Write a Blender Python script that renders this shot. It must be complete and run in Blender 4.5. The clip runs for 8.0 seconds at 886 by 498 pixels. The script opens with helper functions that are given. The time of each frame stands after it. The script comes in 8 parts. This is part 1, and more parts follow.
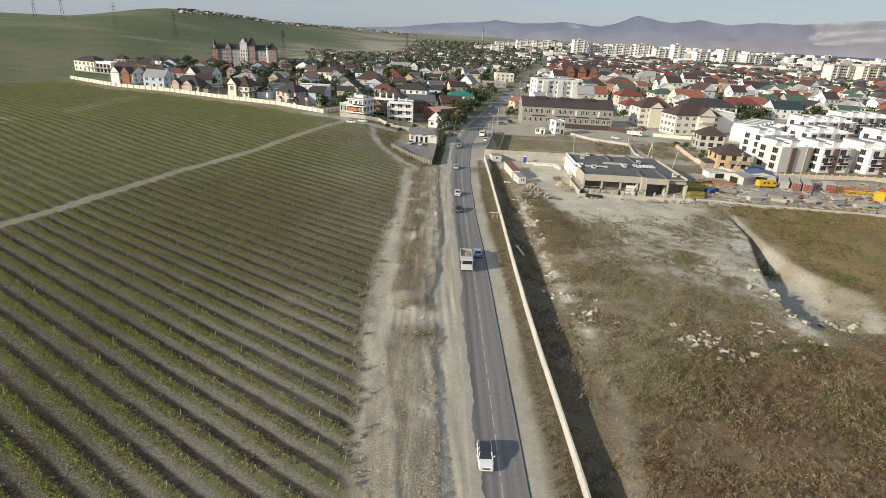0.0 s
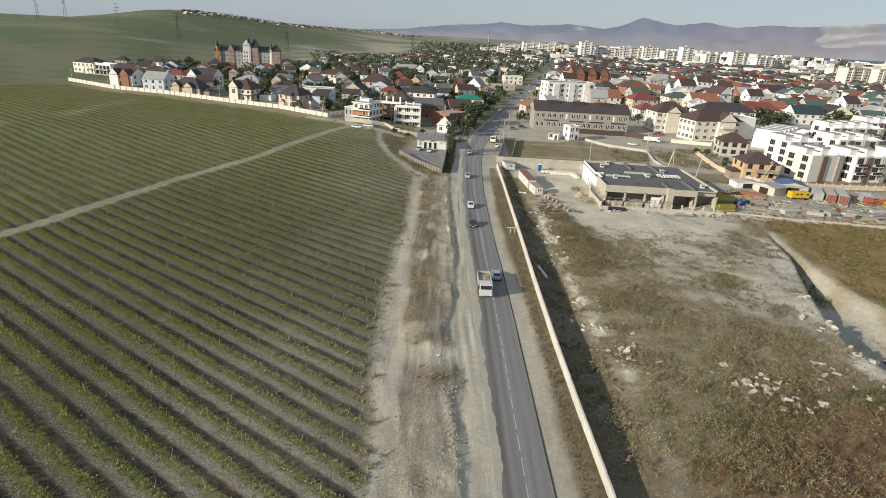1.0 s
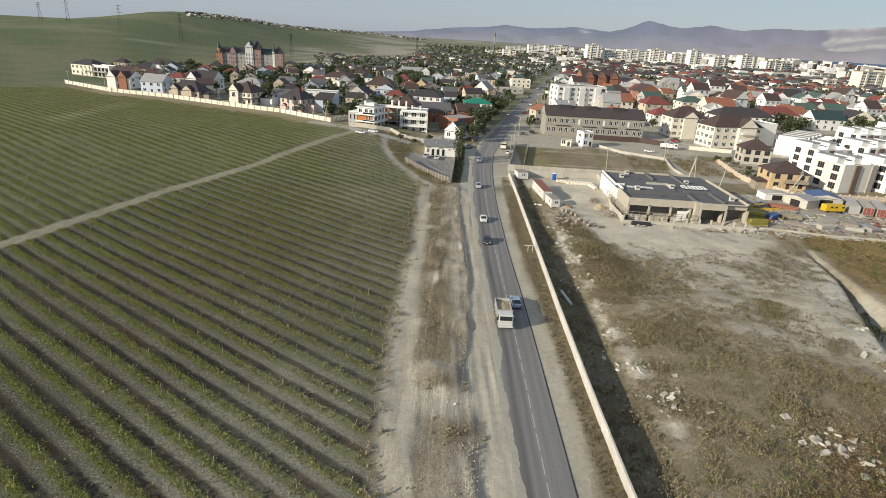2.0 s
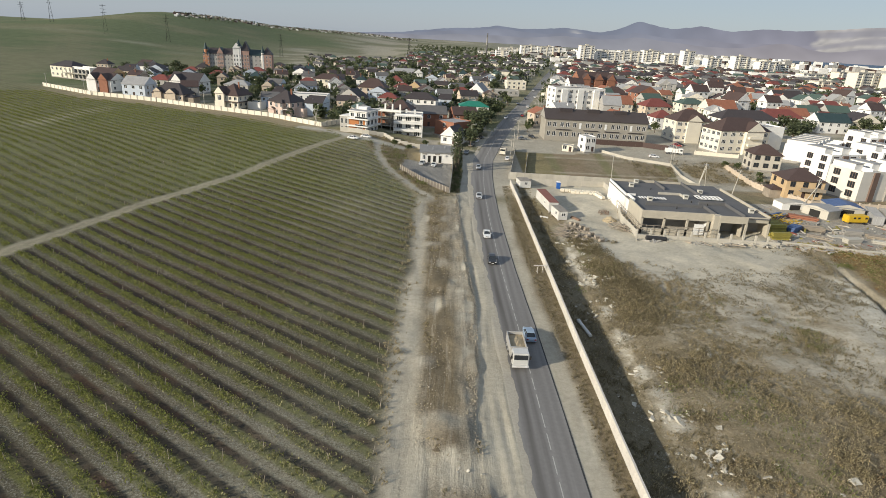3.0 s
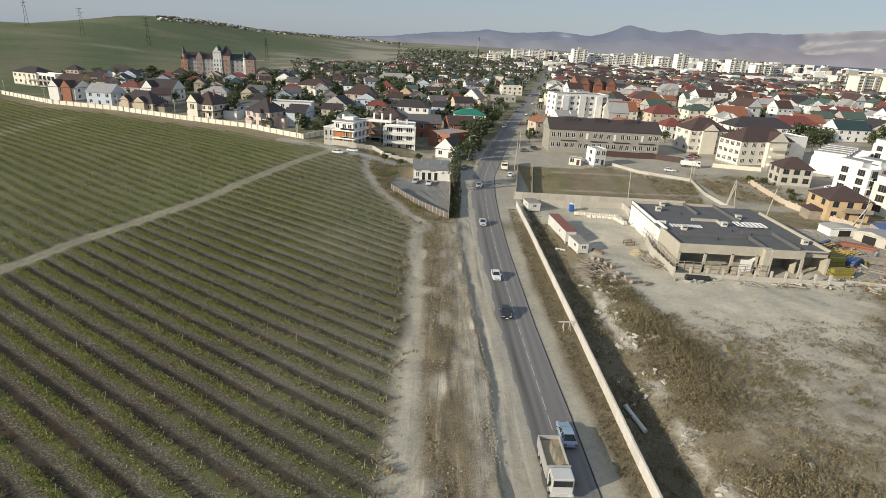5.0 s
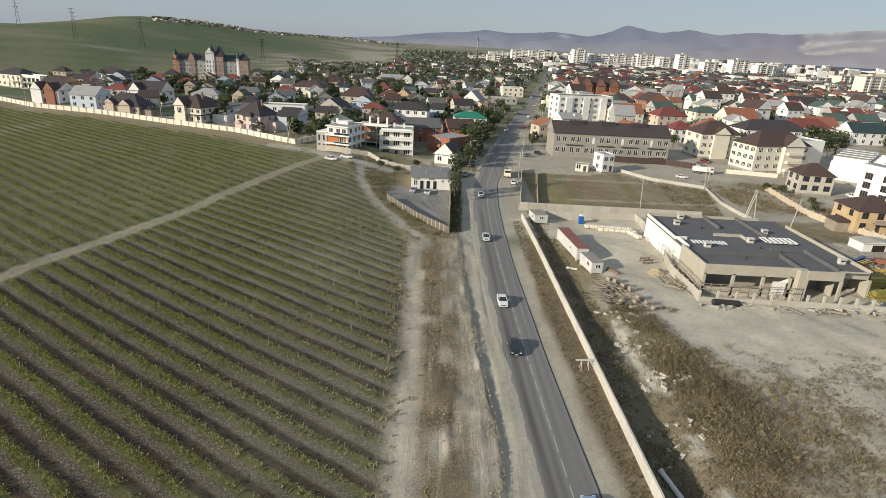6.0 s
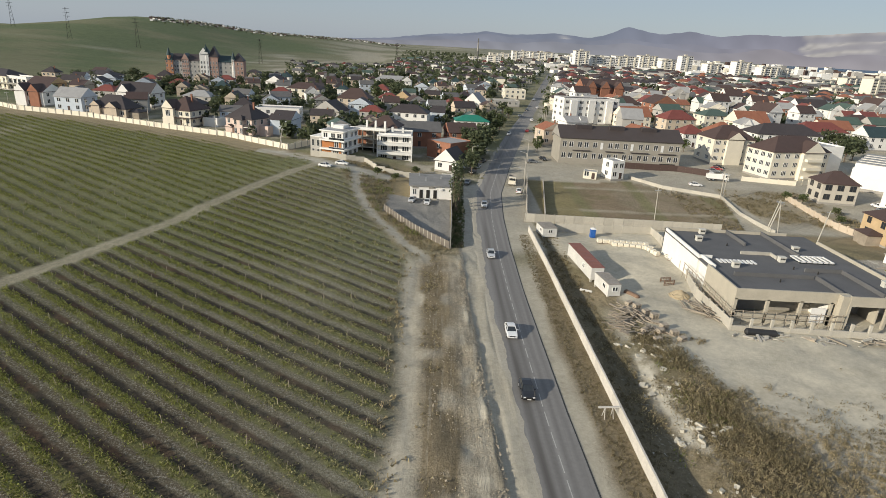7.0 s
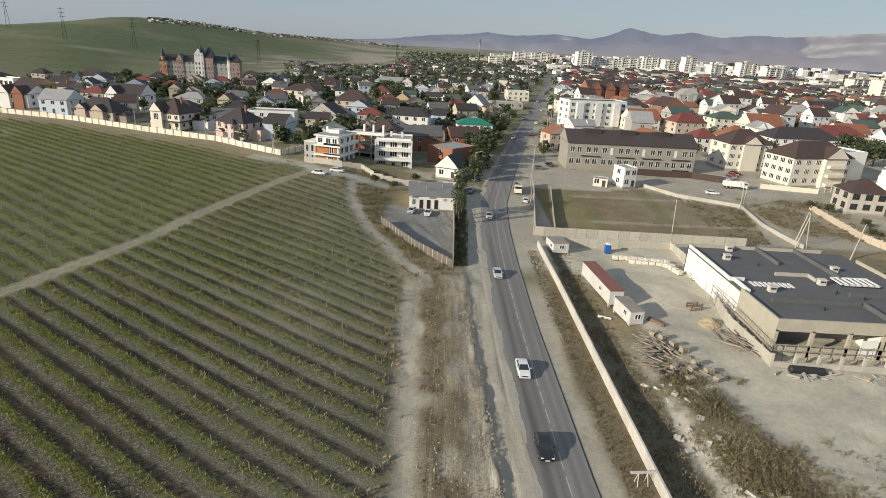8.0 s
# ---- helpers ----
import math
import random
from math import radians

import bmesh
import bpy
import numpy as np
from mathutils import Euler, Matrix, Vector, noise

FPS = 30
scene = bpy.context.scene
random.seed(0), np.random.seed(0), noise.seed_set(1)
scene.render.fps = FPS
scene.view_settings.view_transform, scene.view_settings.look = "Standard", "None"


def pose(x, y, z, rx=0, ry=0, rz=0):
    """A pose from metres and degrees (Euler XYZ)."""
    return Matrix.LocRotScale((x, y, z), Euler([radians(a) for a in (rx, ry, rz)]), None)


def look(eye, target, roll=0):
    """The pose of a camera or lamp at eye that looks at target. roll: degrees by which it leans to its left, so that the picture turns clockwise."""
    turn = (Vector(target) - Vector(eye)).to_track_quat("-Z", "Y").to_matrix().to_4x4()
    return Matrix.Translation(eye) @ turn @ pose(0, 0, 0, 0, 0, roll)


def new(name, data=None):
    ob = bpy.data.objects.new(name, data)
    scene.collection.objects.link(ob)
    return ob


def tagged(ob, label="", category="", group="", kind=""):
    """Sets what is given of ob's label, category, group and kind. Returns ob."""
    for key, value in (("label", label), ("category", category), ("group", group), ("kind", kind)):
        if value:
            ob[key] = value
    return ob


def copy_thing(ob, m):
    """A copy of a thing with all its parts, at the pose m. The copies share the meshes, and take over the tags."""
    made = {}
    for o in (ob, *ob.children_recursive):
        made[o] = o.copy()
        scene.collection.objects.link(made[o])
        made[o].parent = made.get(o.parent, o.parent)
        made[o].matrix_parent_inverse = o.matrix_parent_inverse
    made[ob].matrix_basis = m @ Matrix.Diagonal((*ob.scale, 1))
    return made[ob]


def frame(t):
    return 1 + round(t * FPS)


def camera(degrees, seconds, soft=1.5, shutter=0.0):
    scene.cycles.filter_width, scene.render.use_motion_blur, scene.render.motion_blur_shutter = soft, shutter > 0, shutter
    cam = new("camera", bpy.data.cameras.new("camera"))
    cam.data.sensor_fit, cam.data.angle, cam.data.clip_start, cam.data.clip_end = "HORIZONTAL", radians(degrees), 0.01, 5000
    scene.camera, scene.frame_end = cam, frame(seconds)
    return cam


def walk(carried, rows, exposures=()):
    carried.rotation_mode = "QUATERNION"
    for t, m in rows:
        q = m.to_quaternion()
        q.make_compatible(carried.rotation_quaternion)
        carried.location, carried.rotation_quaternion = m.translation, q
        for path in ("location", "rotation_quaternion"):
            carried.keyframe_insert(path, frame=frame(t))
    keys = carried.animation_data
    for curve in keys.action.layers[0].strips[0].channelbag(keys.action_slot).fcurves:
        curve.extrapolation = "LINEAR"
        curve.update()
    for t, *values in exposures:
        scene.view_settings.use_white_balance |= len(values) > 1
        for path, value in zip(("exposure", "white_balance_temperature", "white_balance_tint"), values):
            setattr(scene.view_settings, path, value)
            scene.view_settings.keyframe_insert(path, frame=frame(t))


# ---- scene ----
cam = camera(76.5, 8.0, soft=0.6)
PATH = [
    (0, (0.792, -1.277, 45.465), (0.778, 0.59, 44.748), 3.1),
    (0.5, (-0.669, 4.666, 45.343), (-0.689, 6.533, 44.627), 3.2),
    (1, (-1.875, 10.633, 45.025), (-1.902, 12.502, 44.313), 3.2),
    (1.5, (-3.051, 16.552, 44.669), (-3.086, 18.423, 43.962), 3.3),
    (1.7, (-3.433, 18.909, 44.629), (-3.472, 20.78, 43.923), 3.3),
    (2.8, (-6.287, 31.642, 44.431), (-6.316, 33.514, 43.729), 3.4),
    (3, (-6.603, 34.23, 44.418), (-6.614, 36.103, 43.717), 3.3),
    (3.5, (-7.539, 40.398, 44.128), (-7.541, 42.274, 43.432), 3.3),
    (4, (-8.272, 46.488, 43.959), (-8.264, 48.364, 43.267), 3.2),
    (4.5, (-8.755, 52.536, 44.02), (-8.739, 54.414, 43.33), 3.2),
    (6, (-9.345, 70.929, 43.712), (-9.322, 72.808, 43.026), 3.1),
    (6.5, (-9.536, 76.794, 43.591), (-9.512, 78.673, 42.906), 3.1),
    (7, (-9.707, 82.454, 43.334), (-9.683, 84.334, 42.652), 3.2),
    (7.5, (-9.897, 88.361, 43.076), (-9.874, 90.242, 42.398), 3.3),
    (8, (-9.995, 94.18, 42.948), (-9.974, 96.061, 42.269), 3.2),
]
walk(cam, [(t, look(eye, target, roll)) for t, eye, target, roll in PATH], ((0, 0.1), (4, 0.02), (8, -0.05)))

# ---- world, sun, exposure ----
SUN_TO = Vector((-0.86, -0.51, 0.0)).normalized() * math.cos(radians(19.0)) + Vector((0, 0, math.sin(radians(19.0))))
world = bpy.data.worlds.new("world")
scene.world = world
world.use_nodes = True
wn, wl = world.node_tree.nodes, world.node_tree.links
sky = wn.new("ShaderNodeTexSky")
sky.sky_type, sky.sun_disc = "NISHITA", False
sky.sun_elevation, sky.sun_rotation = radians(19.0), math.atan2(SUN_TO.x, SUN_TO.y)
sky.air_density, sky.dust_density, sky.ozone_density = 1.0, 0.6, 1.6
wn["Background"].inputs[1].default_value = 0.1
haze = wn.new("ShaderNodeMix")
haze.data_type = "RGBA"
haze.inputs[0].default_value = 0.72
haze.inputs[7].default_value = (3.8, 4.5, 5.5, 1)
wl.new(sky.outputs[0], haze.inputs[6])
wl.new(haze.outputs[2], wn["Background"].inputs[0])
sun = new("sun", bpy.data.lights.new("sun", "SUN"))
sun.data.energy, sun.data.angle, sun.data.color = 5.0, radians(0.6), (1.0, 0.915, 0.755)
sun.matrix_world = look(SUN_TO * 100, (0, 0, 0))


# ---- small tools ----
def smooth(a, b, v):
    u = np.clip((np.asarray(v, float) - a) / (b - a), 0, 1)
    return u * u * (3 - 2 * u)


RIDGE_AZ = (-60, -48, -37.7, -34, -30, -27.9, -25.7, -21.2, -16.4, -11.3, -6, 0)
RIDGE_R = (900, 950, 1100, 1150, 1300, 1400, 1500, 1650, 1900, 2200, 2600, 3000)
RIDGE_Z = (20, 26, 31, 38, 50, 60, 66, 62.5, 50, 46.6, 44, 30)


def gully_edge(y):
    return np.interp(y, (70, 85, 92, 108, 119, 132, 144, 155, 166), (70, 63.8, 63.5, 67, 71, 75.5, 77.7, 80, 83))


def gully_far(y):
    return np.interp(y, (80, 86, 97.8, 103.1, 108.5, 115.9, 131.1, 144.6, 166), (70, 82.0, 83.0, 82.0, 79.2, 77.3, 77.3, 79.4, 81.4))


def ground_z(x, y):
    """Height of the land at x, y."""
    x, y = np.asarray(x, float), np.asarray(y, float)
    r = np.hypot(x, y)
    az = np.degrees(np.arctan2(x, np.maximum(y, 1e-6)))
    plain = np.interp(r, (0, 240, 300, 350, 420, 550, 700, 1200, 2000, 3500, 5000), (0, 0, 2, 3.4, 5.4, 8, 10.5, 16, 24, 32, 36))
    near = np.interp(r, (0, 150, 205, 226, 270, 400, 550), (0, 0, 1.4, 2.0, 4.6, 5.6, 7))
    rr, rz = np.interp(az, RIDGE_AZ, RIDGE_R), np.interp(az, RIDGE_AZ, RIDGE_Z)
    slope = near + (rz - near) * smooth(0.42, 1.0, r / rr) * (1 - 0.5 * smooth(1.0, 1.8, r / rr))
    left = smooth(-2, -10, az) * smooth(-2, -40, x) * smooth(-40, 40, y)
    z = plain * (1 - left) + slope * left
    # the waste ground beyond the long wall lies a little higher
    waste = np.interp(x, (15.5, 17.5, 18.5, 20.8, 23.6, 30, 45, 80, 110), (0, -0.5, -0.85, -0.85, 0.0, 0.6, 1.1, 1.9, 1.6))
    yard = np.interp(x, (15.5, 17.5, 20.5, 45, 80, 110), (0, -0.3, 0.05, 0.95, 1.6, 1.6))
    waste = waste + (yard - waste) * smooth(146, 166, y)
    z = z + waste * (1 - smooth(205, 235, y))
    # gully dug into the waste ground
    edge, d = gully_edge(y), x - gully_edge(y)
    floor = np.maximum(gully_far(y) - edge, 1.5)
    z = z - 3.3 * smooth(-0.3, 1.0, d) * (1 - smooth(0.45, 1.05, d / floor)) * smooth(84, 89, y) * (1 - smooth(138, 154, y))
    return z


def vnoise(x, y, s, seed=0):
    """Smooth value noise, 0 to 1, with cells s metres wide."""
    x, y = np.asarray(x, float) / s, np.asarray(y, float) / s
    i, j = np.floor(x).astype(np.int64), np.floor(y).astype(np.int64)
    u, v = x - i, y - j
    u, v = u * u * (3 - 2 * u), v * v * (3 - 2 * v)

    def h(a, b):
        n = (a * 374761393 + b * 668265263 + seed * 974634377) & 0x7FFFFFFF
        n = ((n ^ (n >> 13)) * 1274126177) & 0x7FFFFFFF
        return ((n ^ (n >> 16)) & 0xFFFF) / 65535.0
    return (h(i, j) * (1 - u) + h(i + 1, j) * u) * (1 - v) + (h(i, j + 1) * (1 - u) + h(i + 1, j + 1) * u) * v


def gz(x, y):
    return float(ground_z(x, y))


ROAD_Y = (-120, 46, 95, 118, 142, 160, 181, 205, 228, 254, 292, 370, 459, 708, 1500)
ROAD_X = (11, 8.1, 6.8, 6.1, 5.1, 4.7, 4.3, 4.3, 4.8, 6.2, 12.3, 28, 47.4, 97.3, 256)


def road_x(y):
    return np.interp(y, ROAD_Y, ROAD_X)


def box(bm, x0, x1, y0, y1, z0, z1, m=0):
    vs = [bm.verts.new(p) for p in ((x0, y0, z0), (x1, y0, z0), (x1, y1, z0), (x0, y1, z0), (x0, y0, z1), (x1, y0, z1), (x1, y1, z1), (x0, y1, z1))]
    for q in ((3, 2, 1, 0), (4, 5, 6, 7), (0, 1, 5, 4), (1, 2, 6, 5), (2, 3, 7, 6), (3, 0, 4, 7)):
        bm.faces.new([vs[k] for k in q]).material_index = m
    return vs


def rod(bm, a, b, r0, r1=None, n=8, m=0):
    """A tapered round bar from a to b."""
    a, b = Vector(a), Vector(b)
    r1 = r0 if r1 is None else r1
    q = (b - a).to_track_quat("Z", "Y")
    rings = []
    for c, r in ((a, r0), (b, r1)):
        rings.append([bm.verts.new(c + q @ Vector((r * math.cos(k * math.tau / n), r * math.sin(k * math.tau / n), 0))) for k in range(n)])
    for k in range(n):
        bm.faces.new((rings[0][k], rings[0][(k + 1) % n], rings[1][(k + 1) % n], rings[1][k])).material_index = m
    bm.faces.new(rings[0][::-1]).material_index = m
    bm.faces.new(rings[1]).material_index = m


def mesh_of(name, bm, *mats):
    bmesh.ops.recalc_face_normals(bm, faces=bm.faces)
    me = bpy.data.meshes.new(name)
    bm.to_mesh(me)
    bm.free()
    for m in mats:
        me.materials.append(m)
    return me


def part(name, bm, material, parent, label=""):
    mats = material if isinstance(material, (list, tuple)) else [material]
    ob = new(name, mesh_of(name, bm, *mats) if isinstance(bm, bmesh.types.BMesh) else bm)
    ob.parent = parent
    return tagged(ob, label)


def thing(name, m, label, category, group=""):
    ob = new(name)
    ob.matrix_world = m
    ob.empty_display_size = 0.5
    return tagged(ob, label, category, group)


def quads(name, verts, mats, fmat=None, smooth_shade=False):
    """A mesh of loose quads from an array n x 4 x 3."""
    n = len(verts)
    me = bpy.data.meshes.new(name)
    me.vertices.add(4 * n)
    me.vertices.foreach_set("co", verts.astype(np.float32).ravel())
    me.loops.add(4 * n)
    me.loops.foreach_set("vertex_index", np.arange(4 * n, dtype=np.int32))
    me.polygons.add(n)
    me.polygons.foreach_set("loop_start", np.arange(0, 4 * n, 4, dtype=np.int32))
    if fmat is not None:
        me.polygons.foreach_set("material_index", np.asarray(fmat, np.int32))
    me.update(calc_edges=True)
    for m in mats:
        me.materials.append(m)
    return me


# the vine rows: their direction, spacing and the place of one of them
ROW, ROW_GAP, ROW_AT = radians(-33.3), 3.53, 0.35


# ---- materials ----
def mat(name, col, rough=0.85, var=0.25, scale=1.5, fine=12.0, bump=0.15, metal=0.0, rand=0.0, island=0.0, tint=None, spec=0.3, coord="Object"):
    """A weathered surface: two scales of colour variation, bump, and a shift from piece to piece."""
    m = bpy.data.materials.new(name)
    m.use_nodes = True
    nt = m.node_tree
    b = nt.nodes["Principled BSDF"]
    b.inputs["Roughness"].default_value, b.inputs["Metallic"].default_value = rough, metal
    b.inputs["Specular IOR Level"].default_value = spec
    tc = nt.nodes.new("ShaderNodeTexCoord")
    n1, n2 = nt.nodes.new("ShaderNodeTexNoise"), nt.nodes.new("ShaderNodeTexNoise")
    for n, s, d in ((n1, scale, 5), (n2, fine, 6)):
        n.inputs["Scale"].default_value, n.inputs["Detail"].default_value = s, d
        nt.links.new(tc.outputs[coord], n.inputs["Vector"])
    add = nt.nodes.new("ShaderNodeMath")
    add.operation = "ADD"
    nt.links.new(n1.outputs[0], add.inputs[0])
    nt.links.new(n2.outputs[0], add.inputs[1])
    ramp = nt.nodes.new("ShaderNodeMapRange")
    ramp.inputs[1].default_value, ramp.inputs[2].default_value = 0.55, 1.45
    ramp.inputs[3].default_value, ramp.inputs[4].default_value = 1 - var, 1 + var
    nt.links.new(add.outputs[0], ramp.inputs[0])
    last = ramp.outputs[0]
    if rand or island:
        src = nt.nodes.new("ShaderNodeObjectInfo").outputs["Random"] if rand else nt.nodes.new("ShaderNodeNewGeometry").outputs["Random Per Island"]
        r2 = nt.nodes.new("ShaderNodeMapRange")
        r2.inputs[3].default_value, r2.inputs[4].default_value = 1 - (rand or island), 1 + (rand or island)
        nt.links.new(src, r2.inputs[0])
        mu = nt.nodes.new("ShaderNodeMath")
        mu.operation = "MULTIPLY"
        nt.links.new(last, mu.inputs[0])
        nt.links.new(r2.outputs[0], mu.inputs[1])
        last = mu.outputs[0]
    base = nt.nodes.new("ShaderNodeMix")
    base.data_type = "RGBA"
    base.inputs[6].default_value, base.inputs[7].default_value = (*col, 1), (*(tint or col), 1)
    nt.links.new(n1.outputs[0], base.inputs[0])
    vm = nt.nodes.new("ShaderNodeVectorMath")
    vm.operation = "SCALE"
    nt.links.new(base.outputs[2], vm.inputs[0])
    nt.links.new(last, vm.inputs["Scale"])
    nt.links.new(vm.outputs[0], b.inputs["Base Color"])
    if bump:
        bp = nt.nodes.new("ShaderNodeBump")
        bp.inputs["Strength"].default_value, bp.inputs["Distance"].default_value = bump, 0.05
        nt.links.new(n2.outputs[0], bp.inputs["Height"])
        nt.links.new(bp.outputs[0], b.inputs["Normal"])
    return m


def leafy(name, cols, rough=0.7):
    """Leaves: colours that differ from clump to clump, some light through them."""
    m = mat(name, cols[0], rough, 0.3, 3.0, 15.0, 0.0, tint=cols[1], island=0.35)
    nt = m.node_tree
    b, out = nt.nodes["Principled BSDF"], nt.nodes["Material Output"]
    tr, mx = nt.nodes.new("ShaderNodeBsdfTranslucent"), nt.nodes.new("ShaderNodeMixShader")
    nt.links.new(b.inputs["Base Color"].links[0].from_socket, tr.inputs[0])
    mx.inputs[0].default_value = 0.4
    nt.links.new(b.outputs[0], mx.inputs[1])
    nt.links.new(tr.outputs[0], mx.inputs[2])
    nt.links.new(mx.outputs[0], out.inputs[0])
    return m


def glass(name, col=(0.03, 0.035, 0.04), rough=0.08):
    return mat(name, col, rough, 0.3, 0.4, 3.0, 0.0, spec=0.6)


M_ASPHALT = mat("asphalt", (0.19, 0.183, 0.175), 0.9, 0.16, 0.12, 2.0, 0.1, tint=(0.27, 0.258, 0.245))
for k in M_ASPHALT.node_tree.nodes:
    # tyre streaks run along the road
    if k.bl_idname == "ShaderNodeTexNoise" and k.inputs["Scale"].default_value < 1:
        k.inputs["Scale"].default_value = 1.0
        mp = M_ASPHALT.node_tree.nodes.new("ShaderNodeMapping")
        mp.inputs["Scale"].default_value = (1.5, 0.025, 1.0)
        mp.inputs["Rotation"].default_value = (0, 0, radians(-1.6))
        M_ASPHALT.node_tree.links.new(k.inputs["Vector"].links[0].from_socket, mp.inputs[0])
        M_ASPHALT.node_tree.links.new(mp.outputs[0], k.inputs["Vector"])
nt = M_ASPHALT.node_tree
wear, oily = nt.nodes.new("ShaderNodeAttribute"), nt.nodes.new("ShaderNodeMix")
wear.attribute_name, oily.data_type = "wear", "RGBA"
nt.links.new(wear.outputs["Fac"], oily.inputs[0])
nt.links.new(nt.nodes["Principled BSDF"].inputs["Base Color"].links[0].from_socket, oily.inputs[6])
oily.inputs[7].default_value = (0.105, 0.097, 0.09, 1)
nt.links.new(oily.outputs[2], nt.nodes["Principled BSDF"].inputs["Base Color"])
M_SHOULDER = mat("dusty_shoulder", (0.43, 0.39, 0.315), 0.95, 0.25, 0.3, 3.0, 0.2, tint=(0.35, 0.32, 0.265))
M_SEAM = mat("asphalt_seam", (0.05, 0.05, 0.05), 0.8, 0.2)
M_LINE = mat("road_paint", (0.42, 0.41, 0.38), 0.7, 0.3, 2.0, 20.0)
M_WALLTOP = mat("pale_wall", (0.57, 0.53, 0.475), 0.9, 0.18, 0.4, 5.0, 0.2, rand=0.08)
M_CONC = mat("concrete", (0.46, 0.43, 0.37), 0.9, 0.2, 0.5, 8.0, 0.2, rand=0.1)
M_CONC_D = mat("grey_block", (0.33, 0.31, 0.28), 0.92, 0.2, 0.4, 6.0, 0.2)
M_ROOFING = mat("bitumen_roof", (0.125, 0.124, 0.126), 0.85, 0.2, 0.3, 5.0, 0.1)
M_WHITE = mat("white_plaster", (0.78, 0.76, 0.72), 0.85, 0.1, 0.4, 6.0, 0.05)
M_CREAM = mat("cream_plaster", (0.75, 0.69, 0.57), 0.85, 0.1, 0.4, 6.0, 0.05)
M_PINK = mat("rose_plaster", (0.66, 0.52, 0.45), 0.85, 0.1, 0.4, 6.0, 0.05)
M_GREYW = mat("grey_plaster", (0.42, 0.4, 0.37), 0.88, 0.12, 0.4, 6.0, 0.08)
M_BEIGE = mat("beige_brick", (0.55, 0.46, 0.36), 0.88, 0.14, 0.6, 9.0, 0.1)
M_BRICK = mat("red_brick", (0.3, 0.14, 0.09), 0.9, 0.2, 0.6, 10.0, 0.15)
M_ORANGE = mat("ochre_brick", (0.55, 0.4, 0.235), 0.9, 0.16, 0.6, 10.0, 0.12)
M_BLUEW = mat("pale_blue_plaster", (0.55, 0.6, 0.66), 0.85, 0.1, 0.4, 6.0, 0.05)
M_RBROWN = mat("brown_roof_tile", (0.082, 0.054, 0.047), 0.6, 0.18, 0.5, 9.0, 0.2)
M_RDARK = mat("dark_roof_tile", (0.06, 0.05, 0.05), 0.6, 0.2, 0.5, 9.0, 0.2)
M_RRED = mat("red_roof_tile", (0.2, 0.062, 0.05), 0.6, 0.2, 0.5, 9.0, 0.2)
M_RORANGE = mat("terracotta_roof", (0.29, 0.12, 0.072), 0.7, 0.2, 0.5, 9.0, 0.2)
M_RGREY = mat("grey_slate_roof", (0.33, 0.325, 0.32), 0.75, 0.2, 0.5, 9.0, 0.2)
M_RSLATE = mat("weathered_slate_roof", (0.135, 0.13, 0.128), 0.75, 0.25, 0.5, 9.0, 0.2)
M_RJADE = mat("bright_green_metal_roof", (0.022, 0.2, 0.135), 0.45, 0.15, 0.5, 9.0, 0.1)
# brick of the distant apartment house, paled by haze mixed into its colour
M_HAZEBRICK = mat("hazed_brick", (0.42, 0.275, 0.225), 0.9, 0.16, 0.6, 10.0, 0.12)
M_PALEB = mat("pale_brick", (0.5, 0.46, 0.395), 0.9, 0.14, 0.6, 10.0, 0.12)
M_BRICKO = mat("orange_brick", (0.5, 0.235, 0.13), 0.9, 0.16, 0.6, 10.0, 0.12)
M_RTEAL = mat("dark_teal_roof", (0.035, 0.06, 0.062), 0.55, 0.2, 0.5, 9.0, 0.15)
M_BAY = mat("brown_cladding", (0.17, 0.115, 0.09), 0.7, 0.15, 0.5, 9.0, 0.05)
M_RGREEN = mat("green_roof", (0.078, 0.115, 0.092), 0.5, 0.15, 0.5, 9.0, 0.1)
M_FRAME = mat("white_frame", (0.75, 0.74, 0.72), 0.5, 0.08, 2.0, 12.0, 0.0)
M_GLASS = glass("window_glass")
M_DARK = mat("dark_opening", (0.03, 0.028, 0.026), 0.9, 0.2)
M_WOOD = mat("weathered_wood", (0.34, 0.29, 0.23), 0.9, 0.3, 1.0, 12.0, 0.2, island=0.25)
M_WOODP = mat("terracotta_panel", (0.42, 0.17, 0.06), 0.7, 0.2, 1.0, 12.0, 0.05)
M_STEEL = mat("galvanised_steel", (0.45, 0.46, 0.47), 0.5, 0.15, 1.0, 9.0, 0.0, metal=0.5)
M_TRUNK = mat("bark", (0.13, 0.1, 0.075), 0.95, 0.25, 3.0, 20.0, 0.3)
M_LEAF = leafy("tree_leaves", ((0.1, 0.128, 0.05), (0.14, 0.155, 0.07)))
M_LEAFD = leafy("dark_tree_leaves", ((0.09, 0.112, 0.055), (0.13, 0.145, 0.08)))
M_VINE = leafy("vine_leaves", ((0.165, 0.19, 0.045), (0.24, 0.24, 0.07)))
M_VDRY = leafy("dry_vine_grass", ((0.24, 0.225, 0.1), (0.29, 0.27, 0.14)))
M_BRUSH = leafy("brown_brush", ((0.31, 0.258, 0.16), (0.37, 0.312, 0.205)))
M_SCRUB = leafy("dry_scrub", ((0.37, 0.3, 0.18), (0.3, 0.255, 0.145)))
M_RUST = leafy("russet_scrub", ((0.285, 0.15, 0.062), (0.215, 0.13, 0.055)))
M_DBRUSH = leafy("dark_dead_weeds", ((0.135, 0.092, 0.055), (0.19, 0.13, 0.08)))
M_TAN = leafy("straw_grass", ((0.4, 0.31, 0.165), (0.31, 0.235, 0.12)))
